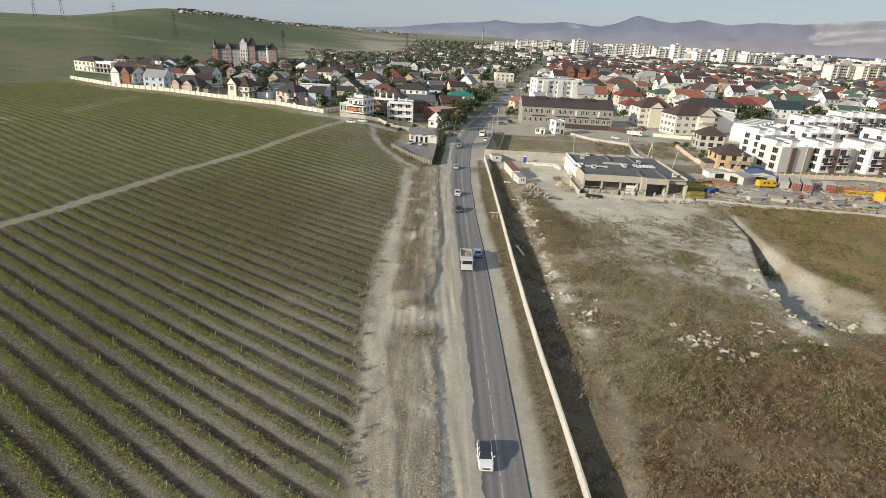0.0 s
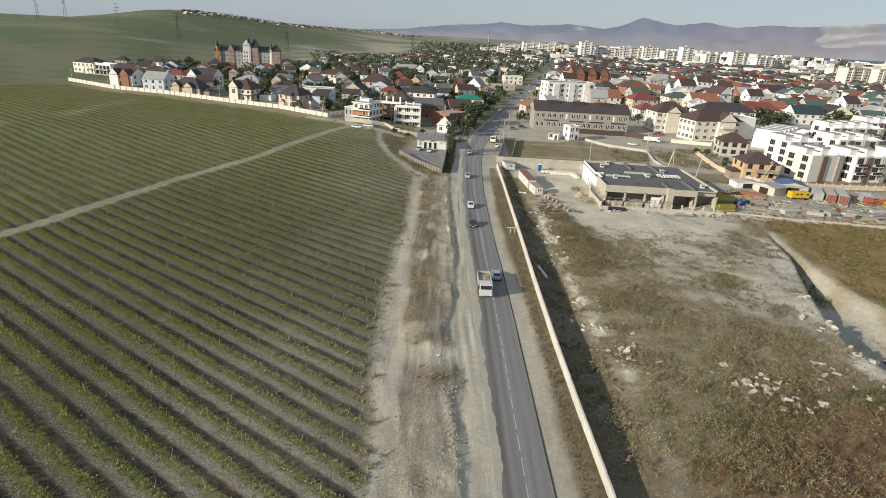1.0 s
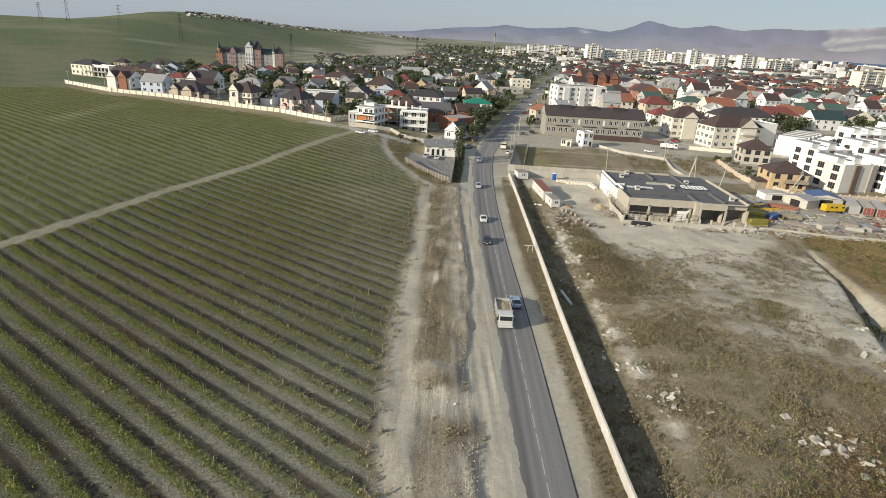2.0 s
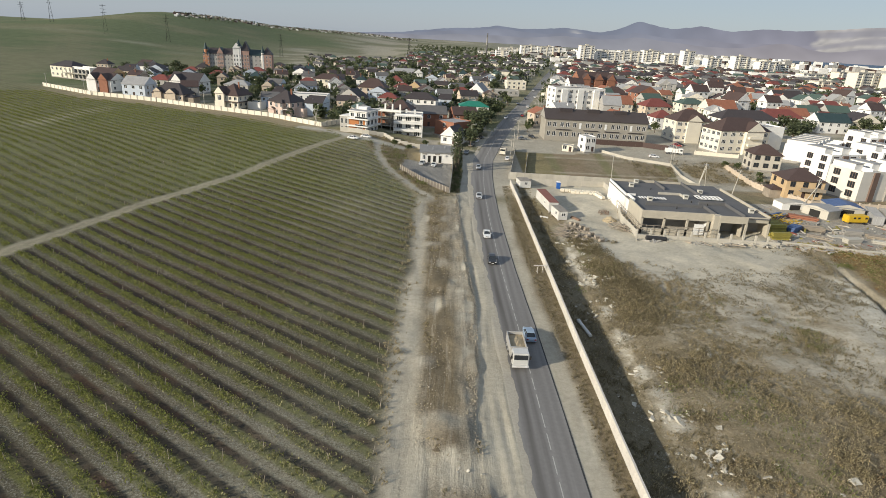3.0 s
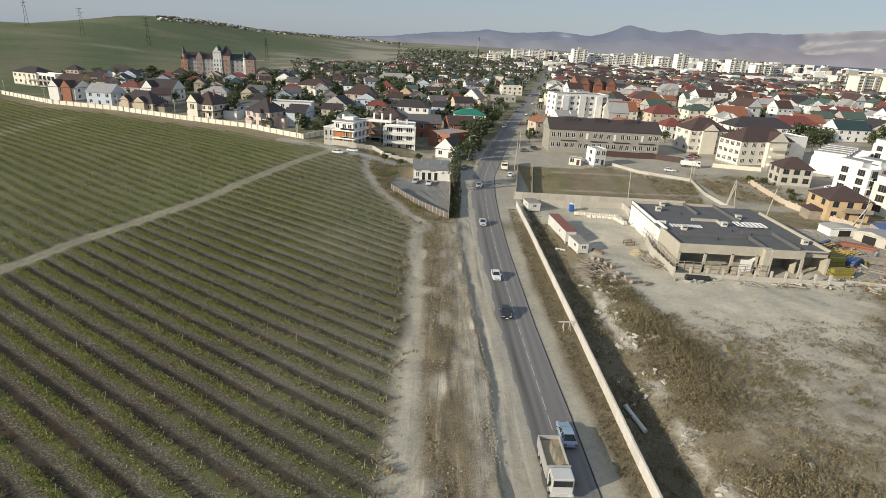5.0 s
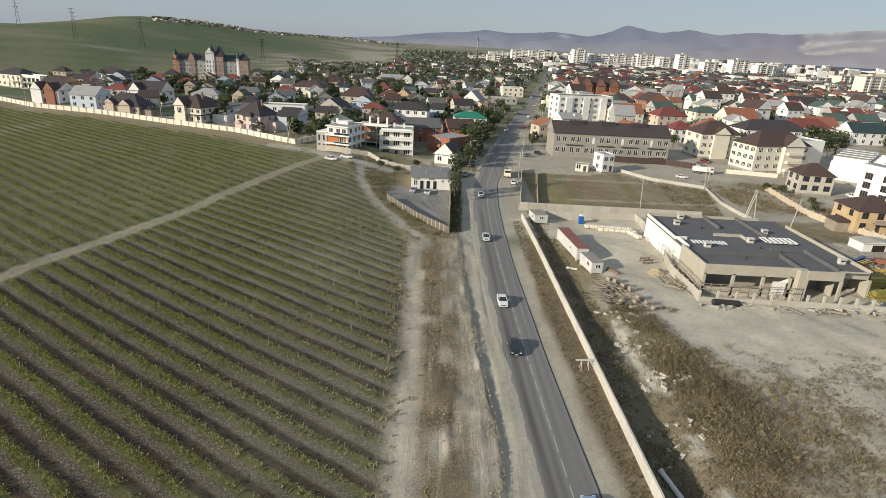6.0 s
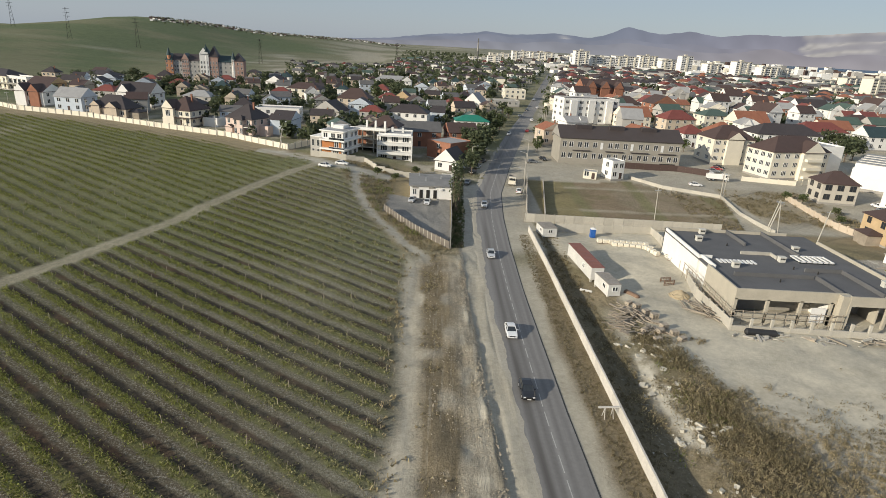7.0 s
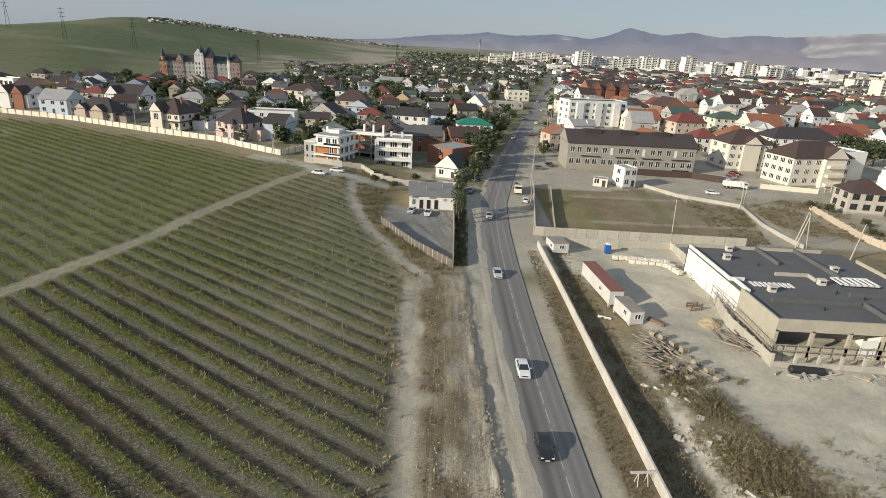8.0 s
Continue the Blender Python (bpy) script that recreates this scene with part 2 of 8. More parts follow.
M_GREENS = leafy("green_scrub", ((0.15, 0.175, 0.05), (0.2, 0.21, 0.075)))
M_TUFT = leafy("grey_tufts", ((0.27, 0.22, 0.135), (0.21, 0.182, 0.105)))
M_STONE = mat("limestone", (0.5, 0.465, 0.39), 0.95, 0.28, 0.8, 6.0, 0.3, island=0.15)
M_TYRE = mat("tyre", (0.02, 0.02, 0.02), 0.9, 0.2)
M_LAMPG = mat("headlight", (0.7, 0.7, 0.7), 0.2, 0.1)
M_REDL = mat("tail_light", (0.35, 0.02, 0.02), 0.3, 0.1)


def ground_material():
    """Land: colour of the soil map, grain, grassed strips and dark tilled strips with row shade in them, ruts on the
    dust.
    """
    m = bpy.data.materials.new("land")
    m.use_nodes = True
    nt = m.node_tree
    L = nt.links.new
    b = nt.nodes["Principled BSDF"]
    b.inputs["Roughness"].default_value, b.inputs["Specular IOR Level"].default_value = 0.95, 0.1
    at, zone = nt.nodes.new("ShaderNodeAttribute"), nt.nodes.new("ShaderNodeAttribute")
    at.attribute_name, zone.attribute_name = "soil", "zone"
    zs = nt.nodes.new("ShaderNodeSeparateColor")
    L(zone.outputs["Color"], zs.inputs[0])
    tc = nt.nodes.new("ShaderNodeTexCoord")

    def noise_at(scale, detail, rough=0.6, stretch=None, turn=0.0):
        n = nt.nodes.new("ShaderNodeTexNoise")
        n.inputs["Scale"].default_value, n.inputs["Detail"].default_value, n.inputs["Roughness"].default_value = scale, detail, rough
        src = tc.outputs["Object"]
        if stretch:
            mp = nt.nodes.new("ShaderNodeMapping")
            mp.inputs["Scale"].default_value, mp.inputs["Rotation"].default_value = stretch, (0, 0, turn)
            L(src, mp.inputs[0])
            src = mp.outputs[0]
        L(src, n.inputs["Vector"])
        return n.outputs[0]

    def ranged(v, a0, a1, b0, b1):
        r = nt.nodes.new("ShaderNodeMapRange")
        for k, q in zip((1, 2, 3, 4), (a0, a1, b0, b1)):
            r.inputs[k].default_value = q
        L(v, r.inputs[0])
        return r.outputs[0]

    def op(kind, p, q):
        n = nt.nodes.new("ShaderNodeMath")
        n.operation = kind
        for k, v in enumerate((p, q)):
            if isinstance(v, (int, float)):
                n.inputs[k].default_value = v
            else:
                L(v, n.inputs[k])
        return n.outputs[0]

    def blend(fac, p, q):
        n = nt.nodes.new("ShaderNodeMix")
        n.data_type = "RGBA"
        L(fac, n.inputs[0])
        for k, v in ((6, p), (7, q)):
            if isinstance(v, tuple):
                n.inputs[k].default_value = (*v, 1)
            else:
                L(v, n.inputs[k])
        return n.outputs[2]

    fine, clod, broad = noise_at(3.4, 9, 0.78), noise_at(1.1, 7, 0.7), noise_at(0.11, 5)
    col = at.outputs["Color"]
    # field strips: grass under the vines, tilled soil with painted row shade beside them, stony soil between
    sep = nt.nodes.new("ShaderNodeSeparateXYZ")
    L(tc.outputs["Object"], sep.inputs[0])
    v = op("ADD", op("MULTIPLY", sep.outputs[0], -math.sin(ROW)), op("MULTIPLY", sep.outputs[1], math.cos(ROW)))
    v = op("ADD", v, op("MULTIPLY", op("SUBTRACT", noise_at(0.5, 6, 0.7), 0.5), 0.9))
    u = op("FRACT", op("DIVIDE", op("SUBTRACT", v, ROW_AT), ROW_GAP), 0.0)
    stony = op("MULTIPLY", ranged(u, 0.44, 0.56, 0, 1), ranged(u, 0.84, 0.95, 1, 0))
    pebble = noise_at(4.2, 4, 0.75)
    stony = op("MULTIPLY", stony, zs.outputs[0])
    col = blend(op("MULTIPLY", stony, ranged(pebble, 0.48, 0.34, 0.0, 0.8)), col, (0.07, 0.06, 0.045))
    col = blend(op("MULTIPLY", stony, ranged(pebble, 0.52, 0.62, 0.0, 0.75)), col, (0.345, 0.332, 0.29))
    # bare tilled soil, its colour darkened further for the shadow of the row
    tilled_shade = op("MULTIPLY", ranged(u, 0.12, 0.2, 0, 1), ranged(u, 0.42, 0.54, 1, 0))
    tilled_shade = op("MULTIPLY", tilled_shade, op("MULTIPLY", zs.outputs[0], ranged(noise_at(0.07, 3), 0.35, 0.6, 0.7, 1.0)))
    col = blend(tilled_shade, col, blend(ranged(noise_at(0.13, 4), 0.48, 0.62, 0, 1), (0.055, 0.046, 0.037), (0.08, 0.05, 0.035)))
    grass = op("MAXIMUM", ranged(u, 0.12, 0.24, 1, 0), ranged(u, 0.74, 0.88, 0, 1))
    grass = op("MULTIPLY", op("MULTIPLY", grass, zs.outputs[0]), ranged(clod, 0.35, 0.6, 0.45, 0.95))
    col = blend(grass, col, (0.142, 0.15, 0.05))
    # waste ground: litter and bare chalk in small patches
    n_a, n_b = noise_at(0.42, 10, 0.74), noise_at(1.9, 8, 0.78)
    litter = op("MULTIPLY", zone.outputs["Alpha"], ranged(n_a, 0.46, 0.6, 0, 0.8))
    col = blend(litter, col, (0.215, 0.178, 0.115))
    chips = op("MULTIPLY", zone.outputs["Alpha"], ranged(op("ADD", op("MULTIPLY", n_b, 0.65), op("MULTIPLY", op("SUBTRACT", 1.0, n_a), 0.35)), 0.54, 0.62, 0, 0.75))
    col = blend(chips, col, (0.47, 0.435, 0.36))
    # ruts and tyre marks on the dust
    rut = noise_at(1.0, 7, 0.68, (1.3, 0.07, 1.0), radians(2.5))
    rutm = op("MULTIPLY", zs.outputs[1], ranged(rut, 0.52, 0.72, 0, 0.5))
    col = blend(rutm, col, (0.25, 0.215, 0.16))
    pale = op("MULTIPLY", zs.outputs[1], ranged(rut, 0.46, 0.3, 0, 0.4))
    col = blend(pale, col, (0.52, 0.475, 0.39))
    grain = op("SUBTRACT", fine, 0.5)
    grain = op("MULTIPLY", grain, ranged(zs.outputs[2], 0.0, 1.0, 1.7, 0.4))
    amp = op("MULTIPLY", op("ADD", grain, 1.0), op("MULTIPLY", ranged(clod, 0.3, 0.7, 0.84, 1.16), ranged(broad, 0.3, 0.7, 0.88, 1.12)))
    sc = nt.nodes.new("ShaderNodeVectorMath")
    sc.operation = "SCALE"
    L(col, sc.inputs[0])
    L(amp, sc.inputs["Scale"])
    L(sc.outputs[0], b.inputs["Base Color"])
    bp = nt.nodes.new("ShaderNodeBump")
    bp.inputs["Strength"].default_value, bp.inputs["Distance"].default_value = 0.6, 0.3
    L(op("ADD", op("ADD", grain, op("MULTIPLY", clod, ranged(zs.outputs[2], 0.0, 1.0, 1.0, 0.25))), op("MULTIPLY", op("MULTIPLY", rut, zs.outputs[1]), 1.3)), bp.inputs["Height"])
    L(bp.outputs[0], b.inputs["Normal"])
    return m


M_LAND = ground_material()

# ---- land ----
FIELD_Y = (20, 44, 61, 76, 97, 140, 163, 193, 205, 223, 242, 262, 280, 300)
FIELD_X = (-7, -8, -9.8, -12.2, -13.6, -14.3, -16, -16, -20, -28.5, -34.5, -44, -62, -80)
TRACK_Y = (60, 116, 128.5, 145, 167, 190, 204, 218, 240, 254, 266)
TRACK_X = (-112, -100, -95.5, -91, -85, -76.5, -71.5, -68.5, -61, -56, -50)


def field_edge(y):
    return np.interp(y, FIELD_Y, FIELD_X)


def wall_line_y(x):
    """The line of the house walls along the top of the field."""
    return np.interp(x, (-330, -295, -239, -203, -166, -129, -95, -65), (408, 398, 366, 343, 334, 318, 305.4, 285.5))


def mixc(c, k, d):
    return c * (1 - k[:, None]) + np.array(d) * k[:, None]


def lip_x(y):
    """The broken edge of the earth bank beside the road bed."""
    return np.interp(y, (30, 45, 62, 69, 78, 84, 91, 104, 125, 141, 157, 172, 180, 195, 206), (2.6, 2.0, 0.8, 0.1, 0.3, -0.6, -1.5, -0.7, -0.6, -1.6, -2.4, -3.2, -3.4, -3.7, -3.9))


def track_side(y):
    """Where the pale wheel track along the vines gives way to the rough strip."""
    return np.interp(y, (30, 45, 62, 76, 93, 112, 130, 150, 172, 190), (-3.6, -4.1, -5.7, -7.2, -9.0, -9.4, -9.9, -10.2, -10.6, -11))


def rim_x(y):
    """The chalky rim of the ditch behind the long wall."""
    return np.interp(y, (40, 50, 64, 80, 91, 110, 135, 160, 175), (22.4, 23.2, 25.4, 25.4, 24.4, 23.2, 22.8, 22.4, 21.6))


def pale_side(y):
    """East of this line the waste ground is stony and pale, west of it thick with brush."""
    return np.interp(y, (85, 95, 108, 121, 135, 146), (62, 52, 45, 45, 43, 39)) + (vnoise(np.asarray(y) * 0, y, 8, 17) - 0.5) * 5


def soil(x, y):
    """Colour of the bare land at x, y: tilled field, dust, scrub, stone, town lots, green hill."""
    n1, n2, n3 = vnoise(x, y, 18, 1), vnoise(x, y, 5, 2), vnoise(x, y, 2.2, 3)
    w = (n1 - 0.5) * 4 + (n2 - 0.5) * 3 + (n3 - 0.5) * 1.5
    c = np.tile(np.array((0.108, 0.1, 0.066)), (len(x), 1))
    c = mixc(c, smooth(0.4, 0.75, n1) * 0.5, (0.12, 0.116, 0.07))
    # grey chalky soil between the vine rows near the road
    c = mixc(c, smooth(0.2, 0.65, vnoise(x, y, 26, 8)) * 0.8 * smooth(-44, -12, x - field_edge(y)), (0.285, 0.265, 0.2))
    c = mixc(c, smooth(130, 220, y) * 0.6, (0.225, 0.215, 0.125))
    c = mixc(c, smooth(-6, 10, np.interp(y, TRACK_Y, TRACK_X) - x) * smooth(90, 130, y) * (0.65 + 0.5 * (n2 - 0.5)), (0.18, 0.183, 0.088))
    c = mixc(c, smooth(0.5, 0.75, vnoise(x, y, 40, 14)) * 0.5 * smooth(90, 150, y), (0.17, 0.185, 0.08))
    # dark freshly tilled soil
    moist = np.exp(-((x + 52) / 26) ** 2 - ((y - 120) / 34) ** 2)
    c = mixc(c, np.clip(moist * (0.8 + 0.6 * (n2 - 0.5)), 0, 1), (0.115, 0.088, 0.062))
    # farm tracks across the field
    d = np.abs(x - np.interp(y, TRACK_Y, TRACK_X))
    c = mixc(c, (1 - smooth(1.3, 2.6, d + (n3 - 0.5) * 1.2)) * smooth(70, 80, y) * (y < 266) * (0.75 + 0.25 * smooth(0.25, 0.7, d)), (0.325, 0.296, 0.215))
    d = np.abs(x - np.interp(y, (150, 220, 233, 253, 283, 329), (-196, -178.6, -174.7, -170.5, -170.4, -173.8)))
    c = mixc(c, (1 - smooth(1.0, 3.0, d)) * smooth(150, 170, y) * (y < 338) * 0.7, (0.36, 0.33, 0.24))
    # dry brown verge below the garden walls
    bw = y - np.where(x < -62, wall_line_y(x), 400)
    c = mixc(c, smooth(-17, -12, bw + w) * (x < -58), (0.31, 0.255, 0.165))
    # dust strip between field and road
    e = field_edge(y)
    dust = smooth(-1.0, 1.5, x - e + w * 0.35) * (x < 30) * (1 - smooth(188, 202, y))
    c = mixc(c, dust, (0.43, 0.388, 0.305))
    pass_by = np.exp(-((y - 84.5 + (n2 - 0.5) * 1.5) / 3.6) ** 4)
    mid = dust * smooth(-0.5, 0.4, x - track_side(y) + w * 0.2) * (1 - smooth(-0.5, 0.0, x - lip_x(y))) * (1 - pass_by)
    c = mixc(c, mid * (0.6 + 0.4 * smooth(0.35, 0.6, n2 * 0.5 + n3 * 0.5)), (0.325, 0.282, 0.212))
    c = mixc(c, mid * smooth(0.52, 0.66, vnoise(x * 1.6, y * 0.35, 1.6, 13) * 0.6 + n3 * 0.4), (0.43, 0.388, 0.305))
    rut = vnoise((x - e) * 1.0 + (n1 - 0.5) * 2, y * 0.07, 0.8, 11)
    c = mixc(c, dust * smooth(0.6, 0.85, rut) * (0.15 + 0.4 * mid), (0.30, 0.255, 0.185))
    c = mixc(c, dust * smooth(0.35, 0.1, rut) * 0.3, (0.49, 0.45, 0.365))
    turf = 1.15 * np.exp(-((x - np.interp(y, (80, 92, 104, 119, 140, 162, 184), (-5.0, -6.2, -6.4, -7.2, -8.0, -8.6, -10))) / 2.9) ** 4) * smooth(0.2, 0.42, vnoise(x, y / 2.5, 2.5, 5) * 0.6 + n2 * 0.4) * dust
    c = mixc(c, np.clip(turf, 0, 1) * 0.95 * (1 - pass_by) * (smooth(92, 95, y + (n3 - 0.5) * 2) + 0.3 * (1 - smooth(76, 80, y))), (0.19, 0.152, 0.096))
    c = mixc(c, dust * np.exp(-((y - 88.5) / 3.0) ** 2) * smooth(-7, -5, x) * 0.7, (0.46, 0.425, 0.34))
    # rough ground round the office yard
    rough = smooth(-1.5, 2, x - e + w * 0.4) * smooth(192, 206, y) * (1 - smooth(275, 290, y)) * (x < 2)
    c = mixc(c, rough, (0.27, 0.225, 0.14))
    side = np.interp(y, (196, 203, 213, 223, 241, 255, 268), (-12, -16.5, -21, -26.5, -33.5, -36, -38))
    c = mixc(c, (1 - smooth(0.8, 2.2, np.abs(x - side) + (n3 - 0.5))) * smooth(188, 197, y) * (y < 262), (0.42, 0.385, 0.31))
    lane = (1 - smooth(2.5, 4.5, np.abs(y - np.interp(x, (-70, -58, -46, -30), (281, 275, 266, 262))))) * (x < -26) * (x > -75)
    c = mixc(c, lane, (0.44, 0.41, 0.34))
    # verge between road and long wall
    verge = smooth(-0.7, 0.9, x - np.interp(y, (30, 46, 63, 79, 100, 135, 160, 185, 200, 212), (13.9, 13.5, 13.1, 13.1, 12.4, 10.8, 10.3, 10.8, 12.4, 14.5)) + w * 0.25) * (x < 17) * (y < 215)
    c = mixc(c, verge, (0.235, 0.192, 0.125))
    # dusty margins of the road past the office and the bare lot
    margin = smooth(-0.6, 0.6, x - road_x(y) + np.interp(y, (190, 205, 250, 300), (9.0, 8.6, 9.6, 10.0)) + w * 0.2) * (1 - smooth(-0.5, 0.5, x - road_x(y))) * smooth(186, 198, y) * (1 - smooth(300, 330, y))
    c = mixc(c, margin, (0.40, 0.37, 0.305))
    c = mixc(c, smooth(0, 1, x - road_x(y)) * (x < 15.5) * smooth(196, 206, y) * (y < 232), (0.42, 0.385, 0.31))
    # waste ground
    east = smooth(15.6, 16.6, x) * (y < 226)
    c = mixc(c, east, (0.275, 0.225, 0.145))
    c = mixc(c, east * smooth(0.45, 0.75, n1) * 0.7, (0.215, 0.19, 0.11))
    russet = smooth(0.3, 0.62, vnoise(x, y, 30, 7) + 0.25 * smooth(40, 70, x)) * (1 - smooth(72, 90, y + w)) + smooth(0, 4, x - gully_far(y) + w)
    c = mixc(c, east * np.clip(russet, 0, 1) * (1 - smooth(162, 170, y)), (0.17, 0.11, 0.058))
    golden = east * smooth(0, 4, x - gully_far(y) + w) * smooth(88, 96, y) * (1 - smooth(162, 170, y))
    c = mixc(c, golden * 0.85, (0.285, 0.205, 0.09))
    c = mixc(c, golden * smooth(0.5, 0.65, n1 * 0.6 + n2 * 0.4) * 0.7, (0.21, 0.19, 0.08))
    stony = smooth(88, 116, y + (x - 40) * 0.3 + w) * smooth(27, 37, x + w) * (x < gully_edge(y) + 1) * (1 - smooth(60, 80, x) * smooth(135, 150, y))
    c = mixc(c, east * np.clip(stony, 0, 1) * (0.28 + 0.67 * smooth(0.33, 0.56, vnoise(x + y * 1.2, (y - x) * 0.25, 3.2, 6) * 0.5 + n3 * 0.25 + n2 * 0.25 + 0.12 * smooth(110, 140, y))), (0.46, 0.42, 0.34))
    rim = np.exp(-((x - rim_x(y) + (n2 - 0.5) * 1.4) / 1.45) ** 2)
    c = mixc(c, east * rim * smooth(0.3, 0.5, n2 * 0.6 + n3 * 0.4) * smooth(74, 84, y) * (1 - smooth(168, 176, y)), (0.5, 0.462, 0.38))
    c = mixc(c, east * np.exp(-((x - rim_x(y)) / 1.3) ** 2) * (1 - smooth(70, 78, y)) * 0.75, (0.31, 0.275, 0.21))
    chalk = np.exp(-((x - gully_edge(y) + 2.2) / 2.6) ** 2) * smooth(76, 86, y) * (1 - smooth(140, 150, y)) * smooth(0.3, 0.5, n2)
    c = mixc(c, east * chalk, (0.56, 0.53, 0.45))
    # earth of the ditch behind the wall, darkened to deepen the wall's shadow there
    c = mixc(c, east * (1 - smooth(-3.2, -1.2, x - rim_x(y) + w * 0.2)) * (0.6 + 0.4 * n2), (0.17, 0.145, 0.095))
    # gully floor and path
    g = smooth(-0.8, 0.8, x - gully_edge(y)) * (1 - smooth(-2.5, 1.5, x - gully_far(y) + w * 0.6)) * smooth(84, 88, y + w * 0.4) * (1 - smooth(154, 164, y))
    c = mixc(c, g, (0.42, 0.385, 0.315))
    c = mixc(c, g * smooth(0.5, 0.75, n2), (0.33, 0.285, 0.205))
    # building yard
    xl = np.interp(y, (136, 141, 144.5, 148, 155, 161, 168, 176, 186, 200, 222), (44, 38, 33.5, 31.5, 29, 27.5, 27, 25, 24.5, 19.5, 16.5))
    yl = np.interp(x, (30, 34, 41, 49, 60, 70, 80), (146, 143, 139.5, 139, 142, 152, 160))
    yard = smooth(-1.2, 1.2, x - xl + w * 0.3) * smooth(-9, 5, y - yl + w * 1.2) * (x < 78) * (y < 224)
    c = mixc(c, np.clip(yard, 0, 1) * (0.8 + 0.2 * n3), (0.50, 0.457, 0.365))
    office = (y > np.interp(x, (-25, -15, -6.5), (229, 214, 203))) * (x > -25) * (x < -6.4) * (y < 245)
    heapm = np.clip(np.exp(-((x + 4.7) ** 2 + (y - 88) ** 2) / 7) + np.exp(-((x + 2.3) ** 2 + (y - 78.2) ** 2) / 6), 0, 1)
    c = mixc(c, heapm * smooth(0.2, 0.5, n3 + 0.1), (0.17, 0.135, 0.09))
    c = mixc(c, office * 1.0, (0.27, 0.26, 0.24))
    store = smooth(72, 78, x) * smooth(162, 168, y) * (y < 204)
    c = mixc(c, store, (0.36, 0.33, 0.28))
    # fenced lots and roads of the town
    town = smooth(224, 228, y) * smooth(-1, 2, x - road_x(y))
    town = np.maximum(town, smooth(0, 4, y - np.where(x < -55, wall_line_y(x), np.interp(x, (-55, -30, 0), (285, 288, 262)))) * (x < 10))
    c = mixc(c, town, (0.40, 0.365, 0.295))
    c = mixc(c, town * smooth(2, -4, x - road_x(y)) * smooth(0.2, 0.5, n2), (0.20, 0.19, 0.12))
    c = mixc(c, town * smooth(330, 345, y) * smooth(0.4, 0.6, n2) * 0.7, (0.22, 0.21, 0.14))
    lot = (x > 20) * (x < 88) * (y > 228) * (y < np.interp(x, (20, 40, 57, 66, 83), (272, 272, 278, 268, 258))) * (x < 77 + (y - 240) * 0.25)
    c = mixc(c, lot * 1.0, (0.25, 0.195, 0.13))
    c = mixc(c, lot * smooth(0.45, 0.7, n2 * 0.5 + n3 * 0.5) * 0.7, (0.19, 0.16, 0.09))
    c = mixc(c, lot * smooth(0.55, 0.75, n1) * 0.3, (0.36, 0.31, 0.23))
    bed = np.minimum(np.abs(x - 54.5 - (y - 255) * 0.05), np.minimum(np.abs(x - 33.8), np.abs(x - 77)))
    c = mixc(c, lot * (1 - smooth(1.2, 2.6, bed + (n3 - 0.5) * 1.5)) * 0.8, (0.20, 0.19, 0.095))
    c = mixc(c, lot * np.exp(-((np.minimum(np.abs(y - 241), np.abs(y - 266)) + (n3 - 0.5)) / 1.1) ** 2) * 0.7, (0.42, 0.375, 0.29))
    c = mixc(c, lot * (x < 32.0) * 0.8, (0.25, 0.215, 0.11))
    meadow = (x > 84) * (x < 114) * smooth(230, 238, y) * (1 - smooth(268, 275, y))
    c = mixc(c, meadow * (0.3 + 0.6 * smooth(0.3, 0.7, n2 * 0.4 + n3 * 0.3 + n1 * 0.3)), (0.26, 0.205, 0.115))
    # wooded and green distance
    r = np.hypot(x, y)
    az = np.degrees(np.arctan2(x, np.maximum(y, 1e-6)))
    far = smooth(400, 470, r) * smooth(-15, -19, az + (n1 - 0.5) * 3)
    far = np.maximum(far, smooth(1000, 1300, r) * smooth(3, -3, az))
    c = mixc(c, far, (0.125, 0.15, 0.078))
    band = smooth(0.5, 0.65, vnoise(r, az * 30, 120, 9)) * far
    c = mixc(c, band * 0.6, (0.225, 0.205, 0.13))
    lane2 = np.exp(-((r - np.interp(az, (-40, -34, -28, -22), (900, 930, 860, 760)) - (n2 - 0.5) * 12) / 7) ** 2) * (az > -38) * (az < -22)
    c = mixc(c, far * lane2 * 0.8, (0.36, 0.34, 0.26))
    c = mixc(c, far * smooth(0.56, 0.62, vnoise(az * 40, r * 0.35, 60, 19)) * smooth(700, 800, r) * 0.5, (0.115, 0.14, 0.075))
    flat = smooth(820, 980, r) * smooth(5, 0, az) * smooth(-13, -8, az)
    c = mixc(c, flat * 0.75, (0.22, 0.21, 0.14))
    c = mixc(c, flat * smooth(0.52, 0.6, vnoise(az * 6, r * 0.5, 22, 29)), (0.33, 0.305, 0.235))
    plain = smooth(700, 1100, r) * smooth(0, 6, az)
    c = mixc(c, plain, (0.25, 0.245, 0.2))
    bay = smooth(2100, 2300, r) * smooth(27.5, 29, az)
    return mixc(c, bay, (0.12, 0.17, 0.24))


def axis(lo, a, b, hi, step, grow):
    mid = list(np.arange(a, b, step))
    out, s, v = [], step, b
    while v < hi:
        out.append(v)
        s *= grow
        v += s
    left, s, v = [], step, a
    while v > lo:
        s *= grow
        v -= s
        left.append(v)
    return np.array(left[::-1] + mid + out + [hi])


